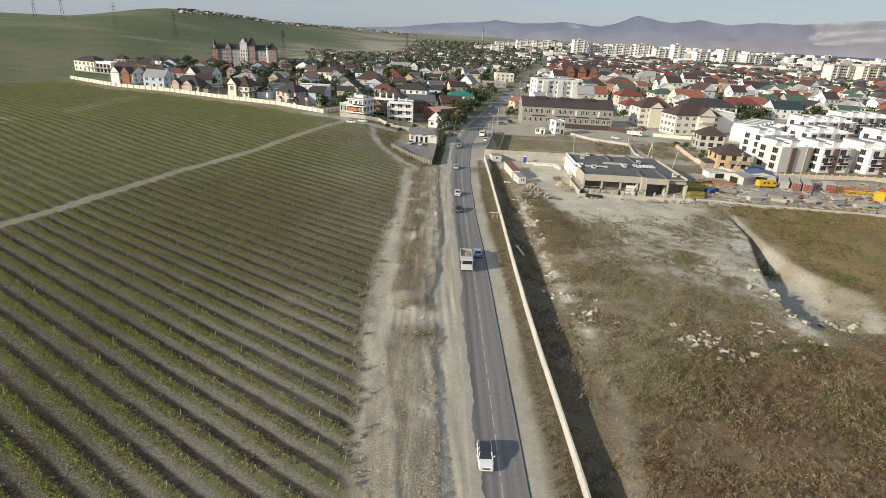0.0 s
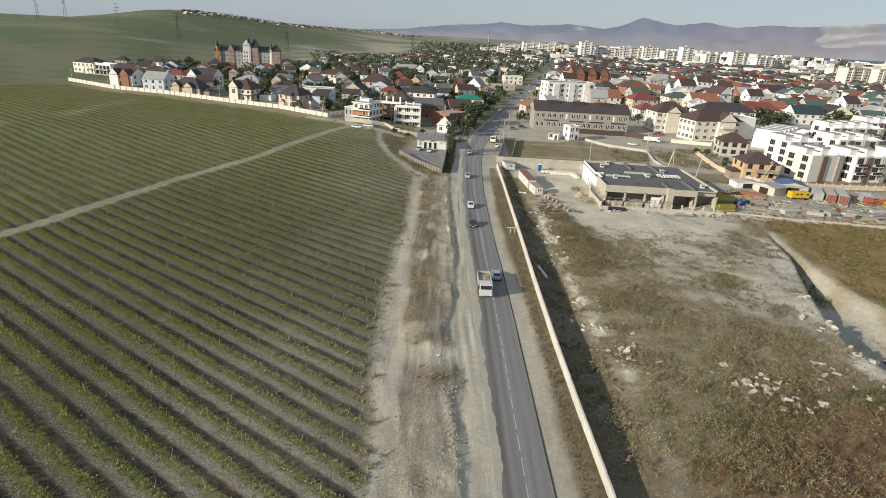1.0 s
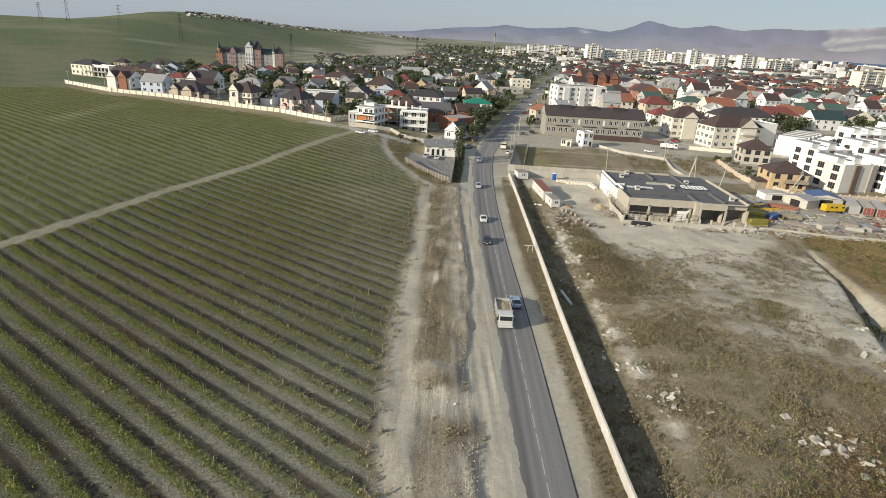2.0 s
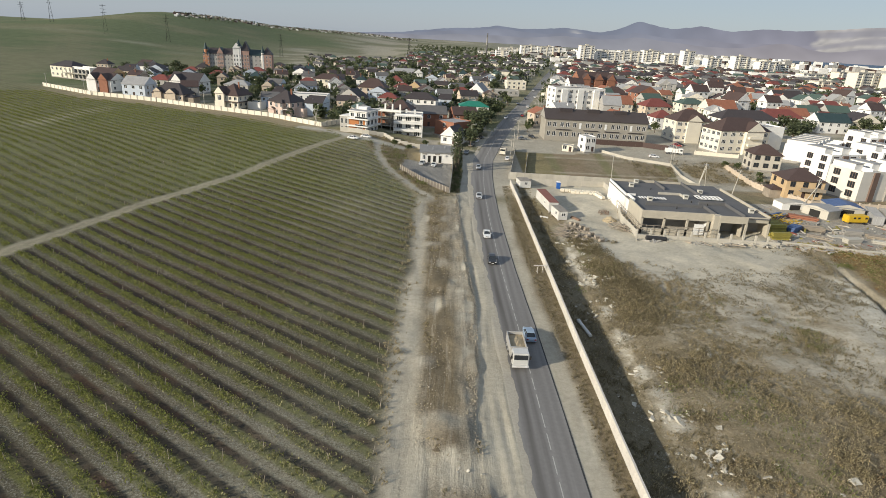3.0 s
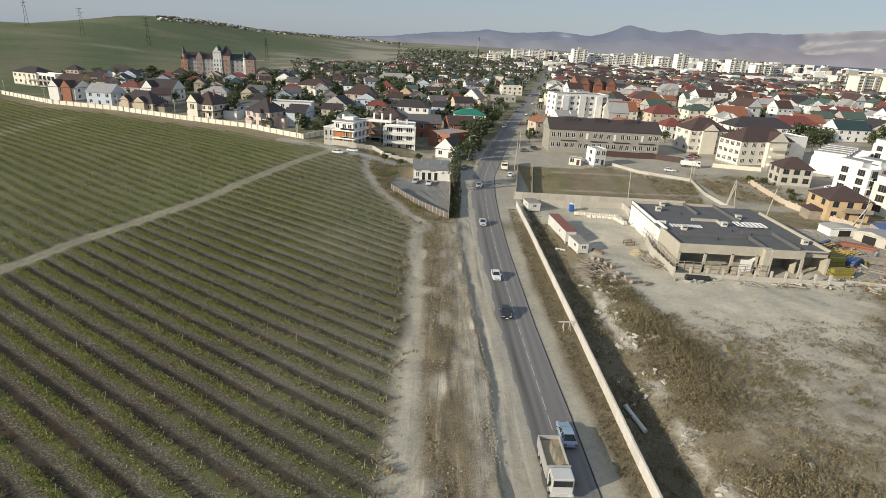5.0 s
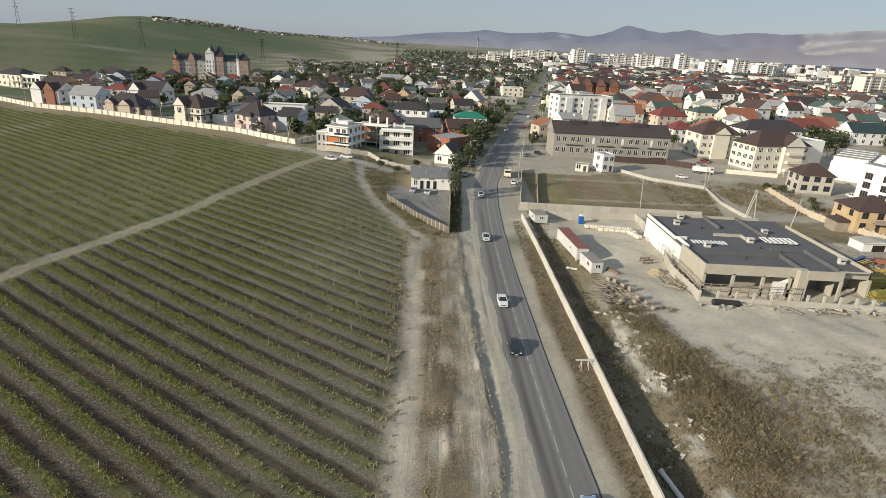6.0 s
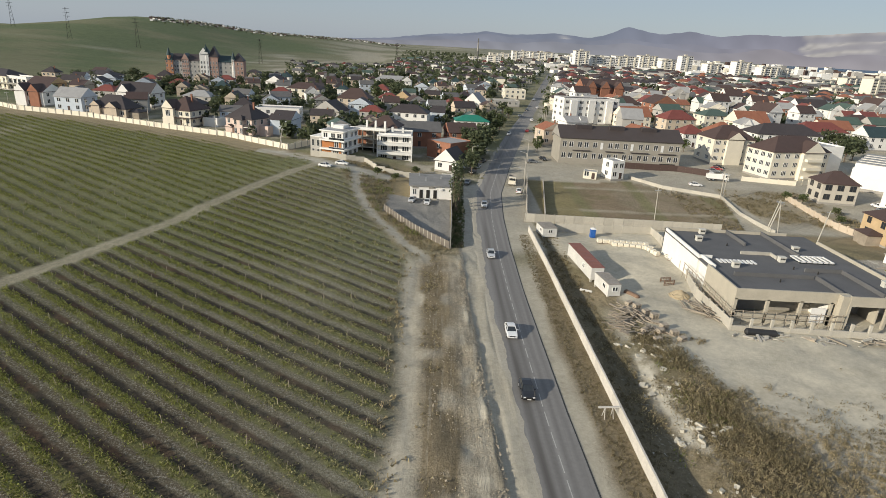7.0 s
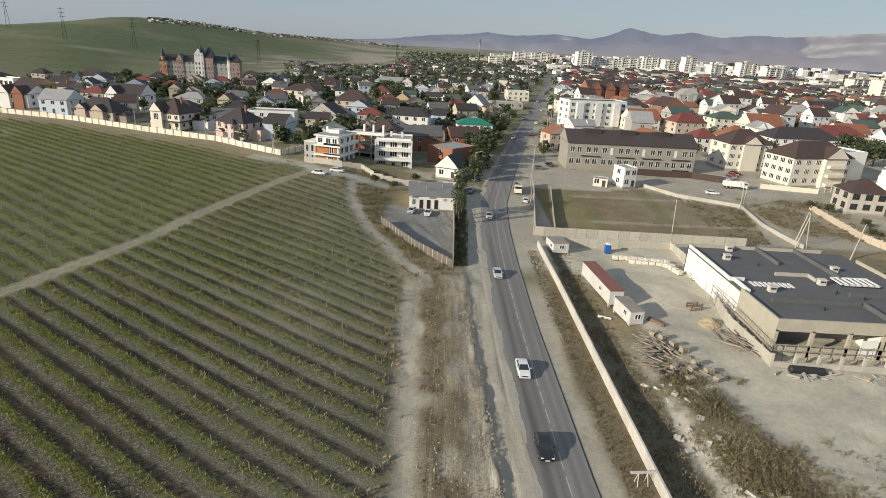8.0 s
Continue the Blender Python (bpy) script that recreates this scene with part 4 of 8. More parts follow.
def roof_bm(kind, w, d, h, over=0.4, th=0.18):
    bm = bmesh.new()
    X, Y = w / 2 + over, d / 2 + over
    if kind == "flat":
        for a in ((-w / 2, w / 2, -d / 2, -d / 2 + 0.22), (-w / 2, w / 2, d / 2 - 0.22, d / 2), (-w / 2, -w / 2 + 0.22, -d / 2 + 0.22, d / 2 - 0.22), (w / 2 - 0.22, w / 2, -d / 2 + 0.22, d / 2 - 0.22)):
            box(bm, *a, 0, h, 1)
        box(bm, -w / 2 + 0.22, w / 2 - 0.22, -d / 2 + 0.22, d / 2 - 0.22, 0, 0.08)
        return bm
    if kind == "gable":
        r = ((-X, 0), (X, 0))
    elif kind == "gabley":
        r = ((0, -Y), (0, Y))
    else:
        k = min(X, Y)
        r = ((-X + k, 0), (X - k, 0)) if X >= Y else ((0, -Y + k), (0, Y - k))
    lo = [bm.verts.new(p) for p in ((-X, -Y, -0.1), (X, -Y, -0.1), (X, Y, -0.1), (-X, Y, -0.1))]
    up = [bm.verts.new(p) for p in ((-X, -Y, th - 0.1), (X, -Y, th - 0.1), (X, Y, th - 0.1), (-X, Y, th - 0.1))]
    bm.faces.new(lo[::-1])
    for k in range(4):
        bm.faces.new((lo[k], lo[(k + 1) % 4], up[(k + 1) % 4], up[k]))
    if r[0] == r[1]:
        t = bm.verts.new((*r[0], h))
        for k in range(4):
            bm.faces.new((up[k], up[(k + 1) % 4], t))
    else:
        a, b = bm.verts.new((*r[0], h)), bm.verts.new((*r[1], h))
        if r[0][1] == r[1][1]:
            fs = ((up[0], up[1], b, a), (up[2], up[3], a, b), (up[1], up[2], b), (up[3], up[0], a))
        else:
            fs = ((up[1], up[2], b, a), (up[3], up[0], a, b), (up[0], up[1], a), (up[2], up[3], b))
        for n, f in enumerate(fs):
            bm.faces.new(f).material_index = 1 if kind.startswith("gable") and n > 1 else 0
    return bm


def house(x, y, yaw, w, d, storeys, roof, wall, tile, label, name="house", rh=None, sh=3.0, wins=(3, 2), ww=1.6, wh=1.7, mull=1, plinth=0.6, chimney=False, base=None, frame=None, category="house", group="", sink=1.0, doors=True, sides=(-1, 1)):
    """A house with its front to local -y; windows on front, left and right. Returns the thing and its eaves height."""
    z = gz(x, y) if base is None else base
    h = thing(name, pose(x, y, z, 0, 0, yaw), label, category, group)
    H = plinth + storeys * sh
    bm = bmesh.new()
    box(bm, -w / 2, w / 2, -d / 2, d / 2, -sink, H)
    part("wall", bm, wall, h)
    bm = bmesh.new()
    box(bm, -w / 2 - 0.06, w / 2 + 0.06, -d / 2 - 0.06, d / 2 + 0.06, -sink, plinth - 0.1)
    part("plinth", bm, M_CONC_D, h)
    rh = rh if rh is not None else {"flat": 0.6}.get(roof, 0.28 * min(w, d) + 0.4)
    rb = roof_bm(roof, w, d, rh)
    rb.transform(Matrix.Translation((0, 0, H)))
    part("roof", rb, [tile, wall], h)
    me = window_mesh(ww, wh, mull, frame)
    for s in range(int(storeys)):
        zz = plinth + s * sh + 0.85
        for k in range(wins[0]):
            px = -w / 2 + (k + 0.5) * w / wins[0]
            if doors and s == 0 and k == wins[0] // 2:
                bm = bmesh.new()
                box(bm, px - 0.55, px + 0.55, -d / 2 - 0.06, -d / 2 + 0.02, plinth, plinth + 2.1)
                part("door", bm, M_RBROWN, h)
                continue
            part("window", me, None, h).matrix_basis = pose(px, -d / 2 - 0.02, zz)
        for k in range(wins[1]):
            py = -d / 2 + (k + 0.5) * d / wins[1]
            for q in sides:
                part("window", me, None, h).matrix_basis = pose(q * (w / 2 + 0.02), py, zz, 0, 0, 90 * q)
    if chimney:
        bm = bmesh.new()
        box(bm, w * 0.2, w * 0.2 + 0.6, -0.3, 0.3, H, H + rh + 0.7)
        box(bm, w * 0.2 - 0.08, w * 0.2 + 0.68, -0.38, 0.38, H + rh + 0.7, H + rh + 0.82)
        part("chimney", bm, M_BRICK, h)
    return h, H


def annex(h, x, y, w, d, H, roof, wall, tile, rh=None, z0=-0.5, name="wing"):
    """A wing of a house, in the house's own coordinates."""
    bm = bmesh.new()
    box(bm, x - w / 2, x + w / 2, y - d / 2, y + d / 2, z0, H)
    p = part(name, bm, wall, h)
    rb = roof_bm(roof, w, d, rh if rh is not None else 0.3 * min(w, d), 0.35)
    rb.transform(Matrix.Translation((x, y, H)))
    part("wing_roof", rb, [tile, wall], p)
    return p


def slab(h, name, a, material, label=""):
    bm = bmesh.new()
    box(bm, *a)
    return part(name, bm, material, h, label)


# houses along the top of the field
def pink_villa():
    h, H = house(-88.6, 315, -22, 13, 12, 2, "hip", M_PINK, M_RDARK, "rose rendered two-storey house with a dark hipped roof", rh=5.2, wins=(4, 3), ww=1.3, wh=1.9, chimney=True)
    annex(h, 1.2, -6.4, 4.0, 2.6, H - 0.2, "hip", M_PINK, M_RDARK, 1.8, name="bay")
    annex(h, -3.6, -6.8, 3.4, 2.0, 3.2, "gabley", M_PINK, M_RDARK, 1.0, name="porch")
    annex(h, 8.5, 1.5, 5, 7, 3.6, "flat", M_PINK, M_RGREY, 0.5)
    for q in (-0.2, 2.6):
        part("window", window_mesh(1.2, 2.2, 1), None, h).matrix_basis = pose(q, -7.72, 4.4)
        part("window", window_mesh(1.2, 2.2, 1), None, h).matrix_basis = pose(q, -7.72, 1.0)
    b = slab(h, "balcony", (3.4, 6.5, -7.4, -6.0, 3.5, 3.7), M_WHITE)
    slab(b, "balcony_rail", (3.4, 6.5, -7.4, -7.3, 3.7, 4.6), M_RDARK)


def cream_villa():
    h, H = house(-119.5, 329, -13, 12, 13, 2, "hip", M_CREAM, M_RBROWN, "cream two-storey house with dark brown roof and pent roof", rh=5.4, wins=(4, 3), ww=1.5, wh=1.6, chimney=True)
    annex(h, -3.5, -5, 5, 6, 7.4, "gabley", M_CREAM, M_RBROWN, 3.4)
    for a in ((-6.6, 6.9, -7.9, -6.5), (6.0, 7.4, -6.5, 6.5)):
        slab(h, "pent_roof", (*a, 3.55, 3.8), M_RBROWN)
    for px, py in ((-6.3, -7.7), (-1.0, -8.0), (3, -7.7), (6.7, -7.7), (7.1, 0), (7.1, 6)):
        slab(h, "porch_column", (px - 0.18, px + 0.18, py - 0.18, py + 0.18, 0, 3.55), M_CREAM)
    part("window", window_mesh(2.0, 2.4, 2), None, h).matrix_basis = pose(-3.5, -8.03, 4.2)
    annex(h, 10.5, 3, 7, 6, 3.2, "flat", M_WHITE, M_RGREY, 0.5)


pink_villa()
cream_villa()
h, H = house(-157, 341, -9, 18, 11, 1, "hip", M_BEIGE, M_RDARK, "wide beige house with a tall dark slate roof", rh=5.4, wins=(5, 2), sh=3.4)
annex(h, 3, -3, 5, 8, 4.5, "gabley", M_BEIGE, M_RDARK, 2.4)
annex(h, -5, -4.5, 4, 4, 5.0, "gabley", M_BEIGE, M_RDARK, 2.0)
annex(h, 11, -1, 6, 6, 2.8, "hip", M_WOOD, M_RDARK, 1.4, name="veranda")
house(-180, 350, -5, 13, 11, 2, "gable", M_BLUEW, M_RGREY, "pale blue house with a grey gabled roof", rh=4, wins=(3, 2))
h, H = house(-206, 363, -8, 15, 12, 2, "gable", M_WHITE, M_RBROWN, "white house with two brown gables", rh=3.5)
annex(h, -3.5, -4, 5, 6, 6.8, "gabley", M_WHITE, M_RBROWN, 3.4)
annex(h, 3.5, -4, 5, 6, 6.8, "gabley", M_BRICK, M_RBROWN, 3.4)
h, H = house(-166, 381, -8, 19, 12, 2, "gable", M_WHITE, M_RDARK, "white house with a steep dark gabled roof", rh=5, wins=(5, 2))
annex(h, -4, -4.5, 6, 6, 6.8, "gabley", M_WHITE, M_RDARK, 4)
h, H = house(-264, 421, -20, 20, 13, 2, "hip", M_CREAM, M_RDARK, "large cream house with a dark hipped roof", rh=3.4, wins=(5, 3), sh=3.4)
annex(h, 14, -2, 22, 7, 7.2, "flat", M_WHITE, M_RGREY, 0.8)
for s in range(2):
    slab(h, "terrace", (3, 25, -8.6, -5.6, 0.2 + 3.4 * s, 0.5 + 3.4 * s), M_CONC)
    for k in range(7):
        slab(h, "terrace_post", (3.1 + k * 3.55, 3.4 + k * 3.55, -8.5, -8.2, 0.5 + 3.4 * s, 3.6 + 3.4 * s), M_CONC)
        if k < 6:
            slab(h, "terrace_door", (3.8 + k * 3.55, 6.2 + k * 3.55, -5.56, -5.45, 0.6 + 3.4 * s, 2.9 + 3.4 * s), M_GLASS)
house(-236, 470, -10, 22, 12, 2, "hip", M_WHITE, M_RDARK, "white house with a low dark roof", rh=2.6, wins=(5, 2))
house(-226, 400, -10, 14, 11, 2, "gable", M_ORANGE, M_RBROWN, "ochre brick house with a brown roof", rh=3.2)
house(-136, 372, -5, 14, 10, 1, "hip", M_GREYW, M_RDARK, "low grey house with a dark roof", rh=3)
house(-86, 350, 5, 20, 11, 2, "flat", M_WHITE, M_RGREY, "white flat-roofed house with wide terraces", wins=(5, 2))
house(-146, 408, -5, 16, 11, 1, "hip", M_GREYW, M_RGREY, "grey bungalow with a slate roof", rh=3)


def modern_house():
    h = thing("house", pose(-48.5, 287.5, 3.2, 0, 0, -18), "modern white three-storey house with a grey wing and terracotta panels", "house")
    slab(h, "wall", (-2.2, 6.2, -5.6, 6, -3, 9.6), M_WHITE)
    slab(h, "grey_wing", (-6.5, -2.2, -6.0, 6, -3, 7.2), M_GREYW)
    slab(h, "wing_roof", (-6.6, -2.2, -6.1, 6.1, 7.2, 7.45), M_WHITE)
    slab(h, "plinth", (-6.6, 6.3, -6.1, 6.1, -3, 0.2), M_CONC_D)
    for z in (3.3, 6.4):
        slab(h, "floor_slab", (-2.2, 7.6, -7.2, 6.0, z, z + 0.55), M_WHITE)
    slab(h, "roof", (-2.6, 7.0, -6.4, 6.4, 9.6, 10.0), M_WHITE)
    slab(h, "roof_covering", (-2.2, 6.6, -6.0, 6.0, 10.0, 10.06), M_RGREY)
    for k, z in enumerate((0.6, 3.9)):
        slab(h, "panel", (-2.1, 1.6 + k, -5.72, -5.6, z, z + 2.4), M_WOODP, "terracotta cladding panel")
        slab(h, "panel", (4.6, 5.6, -5.72, -5.6, z, z + 2.4), M_WOODP, "terracotta cladding panel")
        part("window", window_mesh(2.2, 2.2, 2), None, h).matrix_basis = pose(3.3, -5.66, z)
        for q in (-5.4, -3.4):
            part("window", window_mesh(0.9, 2.3, 0), None, h).matrix_basis = pose(q, -6.04, z + 0.1)
        for q in (-3.5, 0.0, 3.5):
            part("window", window_mesh(1.8, 2.0, 1), None, h).matrix_basis = pose(6.24, q, z, 0, 0, 90)
        b = slab(h, "balcony_rail", (1.5, 7.5, -7.15, -7.08, z + 2.95, z + 3.75), M_GLASS)
        slab(b, "handrail", (1.5, 7.5, -7.17, -7.06, z + 3.75, z + 3.83), M_FRAME)
    for q in (-0.6, 2.4, 4.8):
        part("window", window_mesh(1.6, 1.7, 1), None, h).matrix_basis = pose(q, -5.64, 7.3)
    for q in (-3.0, 1.0, 4.2):
        part("window", window_mesh(1.6, 1.7, 1), None, h).matrix_basis = pose(6.24, q, 7.3, 0, 0, 90)
    slab(h, "roof_house", (0, 4, -1, 3, 10.0, 11.2), M_WHITE)
    slab(h, "chimney", (-1.5, -0.7, 0, 0.8, 10.0, 11.9), M_WHITE)


modern_house()


def frame_house():
    """An unfinished concrete frame: floor plates on posts, part brick infill."""
    h = thing("unfinished_house", pose(-36.5, 301, 2.2, 0, 0, -10), "unfinished concrete frame house with open floors and brick infill", "house")
    for k in range(4):
        slab(h, "floor_plate", (-7, 7, -6, 6, k * 3.2 - 0.1, k * 3.2 + 0.15), M_CONC)
    for px in (-6.6, -2.2, 2.2, 6.6):
        for py in (-5.6, 0, 5.6):
            slab(h, "post", (px - 0.2, px + 0.2, py - 0.2, py + 0.2, 0, 9.6), M_CONC)
    slab(h, "infill", (-6.4, -2.4, 1.0, 1.2, 0.15, 9.5), M_BRICK)
    slab(h, "infill", (2.4, 6.4, 2.0, 2.2, 0.15, 9.5), M_ORANGE)
    slab(h, "infill", (-6.9, 6.9, 5.7, 5.9, 0.15, 9.5), M_BRICK)
    slab(h, "parapet", (-7, 7, -6.1, -5.9, 9.7, 10.7), M_WHITE)
    for px in (-3, 0.5, 4.2):
        slab(h, "chimney", (px, px + 0.7, 1, 1.7, 9.7, 12.4), M_WHITE)
    annex(h, 3, 8, 12, 10, 10, "hip", M_WHITE, M_RBROWN, 4)


frame_house()


def terrace_house():
    h, H = house(-27, 296, 0, 12, 11, 3, "flat", M_WHITE, M_RGREY, "white three-storey house with long balconies", wins=(3, 2), ww=2.4, wh=2.2, mull=2, sh=3.3, base=0.8, sink=2)
    for k in range(3):
        slab(h, "balcony", (-6.4, 6.6, -7.4, -5.4, 3.5 + k * 3.3, 4.5 + k * 3.3 if k < 2 else 3.9 + k * 3.3), M_WHITE)
        for px in (-6.2, 6.4):
            slab(h, "column", (px - 0.2, px + 0.2, -7.3, -6.9, k * 3.3 + 0.3, 3.5 + k * 3.3), M_WHITE)
    slab(h, "chimney", (-2, -1.2, 2, 2.8, 10.5, 12.3), M_WHITE)
    slab(h, "chimney", (2, 2.8, 1, 1.8, 10.5, 12.3), M_WHITE)


terrace_house()
h, H = house(-6.5, 301, -42, 12, 13, 2, "flat", M_BRICK, M_RGREY, "red brick house with a flat grey roof", wins=(1, 0), rh=0.4)
house(-6.2, 282, -22, 8, 10, 1, "gabley", M_WHITE, M_RDARK, "small white gabled house with a dark roof", rh=4.2, sh=3.2, wins=(2, 1))


def office_building():
    h = thing("office_building", pose(-12.5, 251.5, gz(-12.5, 251.5), 0, 0, 3), "white single-storey office with dark doors and a grey flat roof", "building")
    slab(h, "wall", (-6.2, 6.2, -7.6, 7.8, -1, 3.7), M_WHITE)
    r = slab(h, "roof", (-6.6, 6.6, -8.1, 8.2, 3.7, 3.95), mat("grey_felt_roof", (0.24, 0.235, 0.225), 0.9, 0.25, 0.4, 5.0, 0.1))
    for px, py in ((-1.5, -2), (3.2, 1.5), (-3.5, 4.5)):
        slab(r, "roof_vent", (px - 0.15, px + 0.15, py - 0.15, py + 0.15, 3.95, 5.0), M_STEEL)
    part("window", window_mesh(1.0, 1.6, 1), None, h).matrix_basis = pose(-4.9, -7.63, 1.2)
    for px in (-2.9, -0.9, 1.2):
        d = slab(h, "door", (px - 0.5, px + 0.5, -7.68, -7.58, 0.1, 2.6), M_DARK, "dark glazed door")
        slab(d, "door_frame", (px - 0.62, px + 0.62, -7.65, -7.58, 2.6, 2.75), M_FRAME)
        slab(h, "step", (px - 0.7, px + 0.7, -8.5, -7.6, -0.3, 0.1), M_CONC)
    for px in (-4.6, 0.2):
        slab(h, "sign_board", (px - 0.9, px + 0.9, -7.7, -7.6, 2.95, 3.45), M_CONC_D)
    slab(h, "air_conditioner", (2.6, 3.4, -7.95, -7.62, 2.6, 3.15), M_FRAME)
    slab(h, "side_shed", (4.0, 8.2, 8.0, 13.0, -1, 3.2), M_CREAM)


office_building()
house(-20, 322, 10, 18, 12, 2, "gable", M_BRICK, M_RSLATE, "brick barn with a grey slate gabled roof", rh=3.5)
house(-2, 325, 12, 12, 12, 2, "gable", M_BRICK, M_RBROWN, "brick roadside house with a brown gabled roof", rh=3.5)
house(4, 357.5, 3, 16, 10, 2, "hip", M_WHITE, M_RJADE, "white house with a bright green metal roof", rh=2.4, wins=(5, 2))


def castle():
    """A long ornate apartment house with steep roofs and turrets."""
    h = thing("apartment_house", pose(-189, 525, gz(-189, 525), 0, 0, 12) @ Matrix.Diagonal((0.78, 0.85, 1.12, 1)), "large ornate apartment house with turrets and dark mansard roofs", "apartment house")
    x = -34.0
    for k, (w, wallm, top, dep, tall) in enumerate(((6, M_BRICKO, 14, 18, 4), (8, M_GREYW, 14, 15, 4), (6, M_HAZEBRICK, 14.5, 16, 4), (10, M_GREYW, 14, 15, 4), (8, M_WHITE, 18.5, 18, 4), (8, M_HAZEBRICK, 17, 17, 6.5), (13, M_GREYW, 14, 15, 4), (10, M_HAZEBRICK, 15, 18, 5))):
        bm = bmesh.new()
        box(bm, x, x + w, -dep / 2, dep / 2, -2, top)
        wing = part("wing", bm, wallm, h)
        rb = roof_bm("hip" if k in (0, 5, 7) else "gabley" if k in (2, 4) else "gable", w, dep, tall, 0.3)
        rb.transform(Matrix.Translation((x + w / 2, 0, top)))
        part("wing_roof", rb, [M_RDARK if k % 2 else M_RTEAL, wallm], wing)
        me = window_mesh(1.3, 1.7, 1)
        for s in range(5):
            for q in range(3):
                part("window", me, None, wing).matrix_basis = pose(x + (q + 0.5) * w / 3, -dep / 2 - 0.03, 1.2 + s * 2.8)
        x += w
    for px, top in ((-31, 22), (2, 25), (26, 21)):
        bm = bmesh.new()
        rod(bm, (px, -7.5, 0), (px, -7.5, top - 5), 1.7, 1.7, 10)
        t = part("turret", bm, M_BRICKO if px < 0 else M_WHITE, h)
        bm = bmesh.new()
        rod(bm, (px, -7.5, top - 5), (px, -7.5, top), 2.3, 0.05, 10)
        part("turret_roof", bm, M_RTEAL, t)


castle()


# east side: grey block, villas, town houses
def school_block():
    h = thing("brick_block", pose(60.2, 309.8, 1.3, 0, 0, 1.5), "long grey brick block with a brown metal roof and paired windows", "building")
    w, d, H = 48.0, 14, 10.8
    bm = bmesh.new()
    box(bm, -w / 2, w / 2, -d / 2, d / 2, -1, H)
    part("wall", bm, mat("grey_brick", (0.33, 0.305, 0.26), 0.9, 0.14, 0.5, 10.0, 0.15), h)
    rb = roof_bm("gable", w, d, 4.2, 0.5)
    rb.transform(Matrix.Translation((0, 0, H)))
    part("roof", rb, [mat("brown_metal_roof", (0.07, 0.056, 0.052), 0.5, 0.12, 0.4, 9.0, 0.1), M_CONC_D], h)
    for px in (-14, -1, 12):
        slab(h, "roof_hatch", (px - 3, px + 3, -2.2, 0.5, H + 2.9, H + 4.5), M_RDARK)
    me = window_mesh(1.6, 2.1, 1)
    for s, zz in ((0, 3.1), (1, 7.4)):
        for k in range(8):
            for q in (-1.3, 1.3):
                if s == 1 and k in (2, 4, 6) and q > 0:
                    slab(h, "door", (-w / 2 + (k + 0.5) * w / 8 + q - 0.5, -w / 2 + (k + 0.5) * w / 8 + q + 0.5, -d / 2 - 0.08, -d / 2 + 0.02, 6.9, 9.5), M_FRAME)
                    continue
                part("window", me, None, h).matrix_basis = pose(-w / 2 + (k + 0.5) * w / 8 + q, -d / 2 - 0.03, zz)
    for k in range(8):
        slab(h, "cellar_window", (-w / 2 + (k + 0.5) * w / 8 - 0.9, -w / 2 + (k + 0.5) * w / 8 + 0.9, -d / 2 - 0.05, -d / 2 + 0.02, 0.2, 0.9), M_GLASS)
    slab(h, "gate", (w / 2 - 8, w / 2 - 1.5, -d / 2 - 0.06, -d / 2 + 0.02, -0.5, 2.4), M_DARK)
    for px in (-19, -6, 4, 15):
        slab(h, "ledge", (px, px + 7, -d / 2 - 0.5, -d / 2 - 0.01, 6.0, 6.3), M_RDARK)


school_block()
h, H = house(51.6, 280.6, 20, 5, 6, 2, "flat", M_WHITE, M_RGREY, "white two-storey gatehouse beside a bare lot", name="gatehouse", wins=(2, 1), rh=0.4, category="building")
house(43.8, 280.4, -18, 4.6, 4, 1, "flat", M_CREAM, M_RGREY, "low cream guard hut", name="guard_hut", wins=(2, 1), sh=2.4, rh=0.2, plinth=0.1, category="hut")
fence("brown_fence", [(56, 298.5), (81.2, 296.3), (91, 291)], 2.4, 3.0, "brown sheet metal fence", M_RBROWN, t=0.06)
h, H = house(109.3, 320.8, 7, 18, 13, 3, "hip", M_CREAM, M_RBROWN, "cream three-storey apartment villa with a brown roof", rh=5, wins=(5, 2), ww=2.2, wh=1.7, mull=3, sh=3.2)
annex(h, 0, -5.5, 7, 4, H, "gabley", M_CREAM, M_RBROWN, 3)
h, H = house(122.8, 298, 14, 25.5, 13, 3, "hip", M_CREAM, M_RBROWN, "cream three-storey apartment villa with gabled bays", rh=5.2, wins=(6, 4), ww=2.0, wh=1.7, mull=2, sh=3.2)
annex(h, 4, -5.5, 9, 5, H, "gabley", M_CREAM, M_RBROWN, 4)
for s in range(3):
    slab(h, "balcony", (0.5, 7.5, -9.2, -8.0, 0.6 + s * 3.2, 1.6 + s * 3.2), M_CREAM)
house(141, 308, 14, 11, 12, 3, "flat", M_WHITE, M_RGREY, "plain white three-storey house", wins=(0, 0), sh=3.3, doors=False)
house(118.7, 262.8, -6, 11, 9, 2, "hip", M_PALEB, M_RBROWN, "pale brick house shell with a brown hipped roof", rh=3.6, wins=(3, 2), ww=2.0, wh=1.8, frame=M_RDARK, doors=False)
h, H = house(109.5, 221.5, -4, 12, 11, 2, "hip", M_ORANGE, M_RBROWN, "ochre brick house with a wooden balcony and brown roof", rh=3.4, wins=(3, 2), sh=2.9, frame=M_RDARK)
slab(h, "balcony", (-2, 6, -7.0, -5.5, 3.2, 3.4), M_WOOD)
slab(h, "balcony_rail", (-2, 6, -7.0, -6.92, 3.4, 4.4), M_WOOD)
annex(h, -7.5, -1, 4, 5, 2.6, "hip", M_WOOD, M_RBROWN, 1.2)


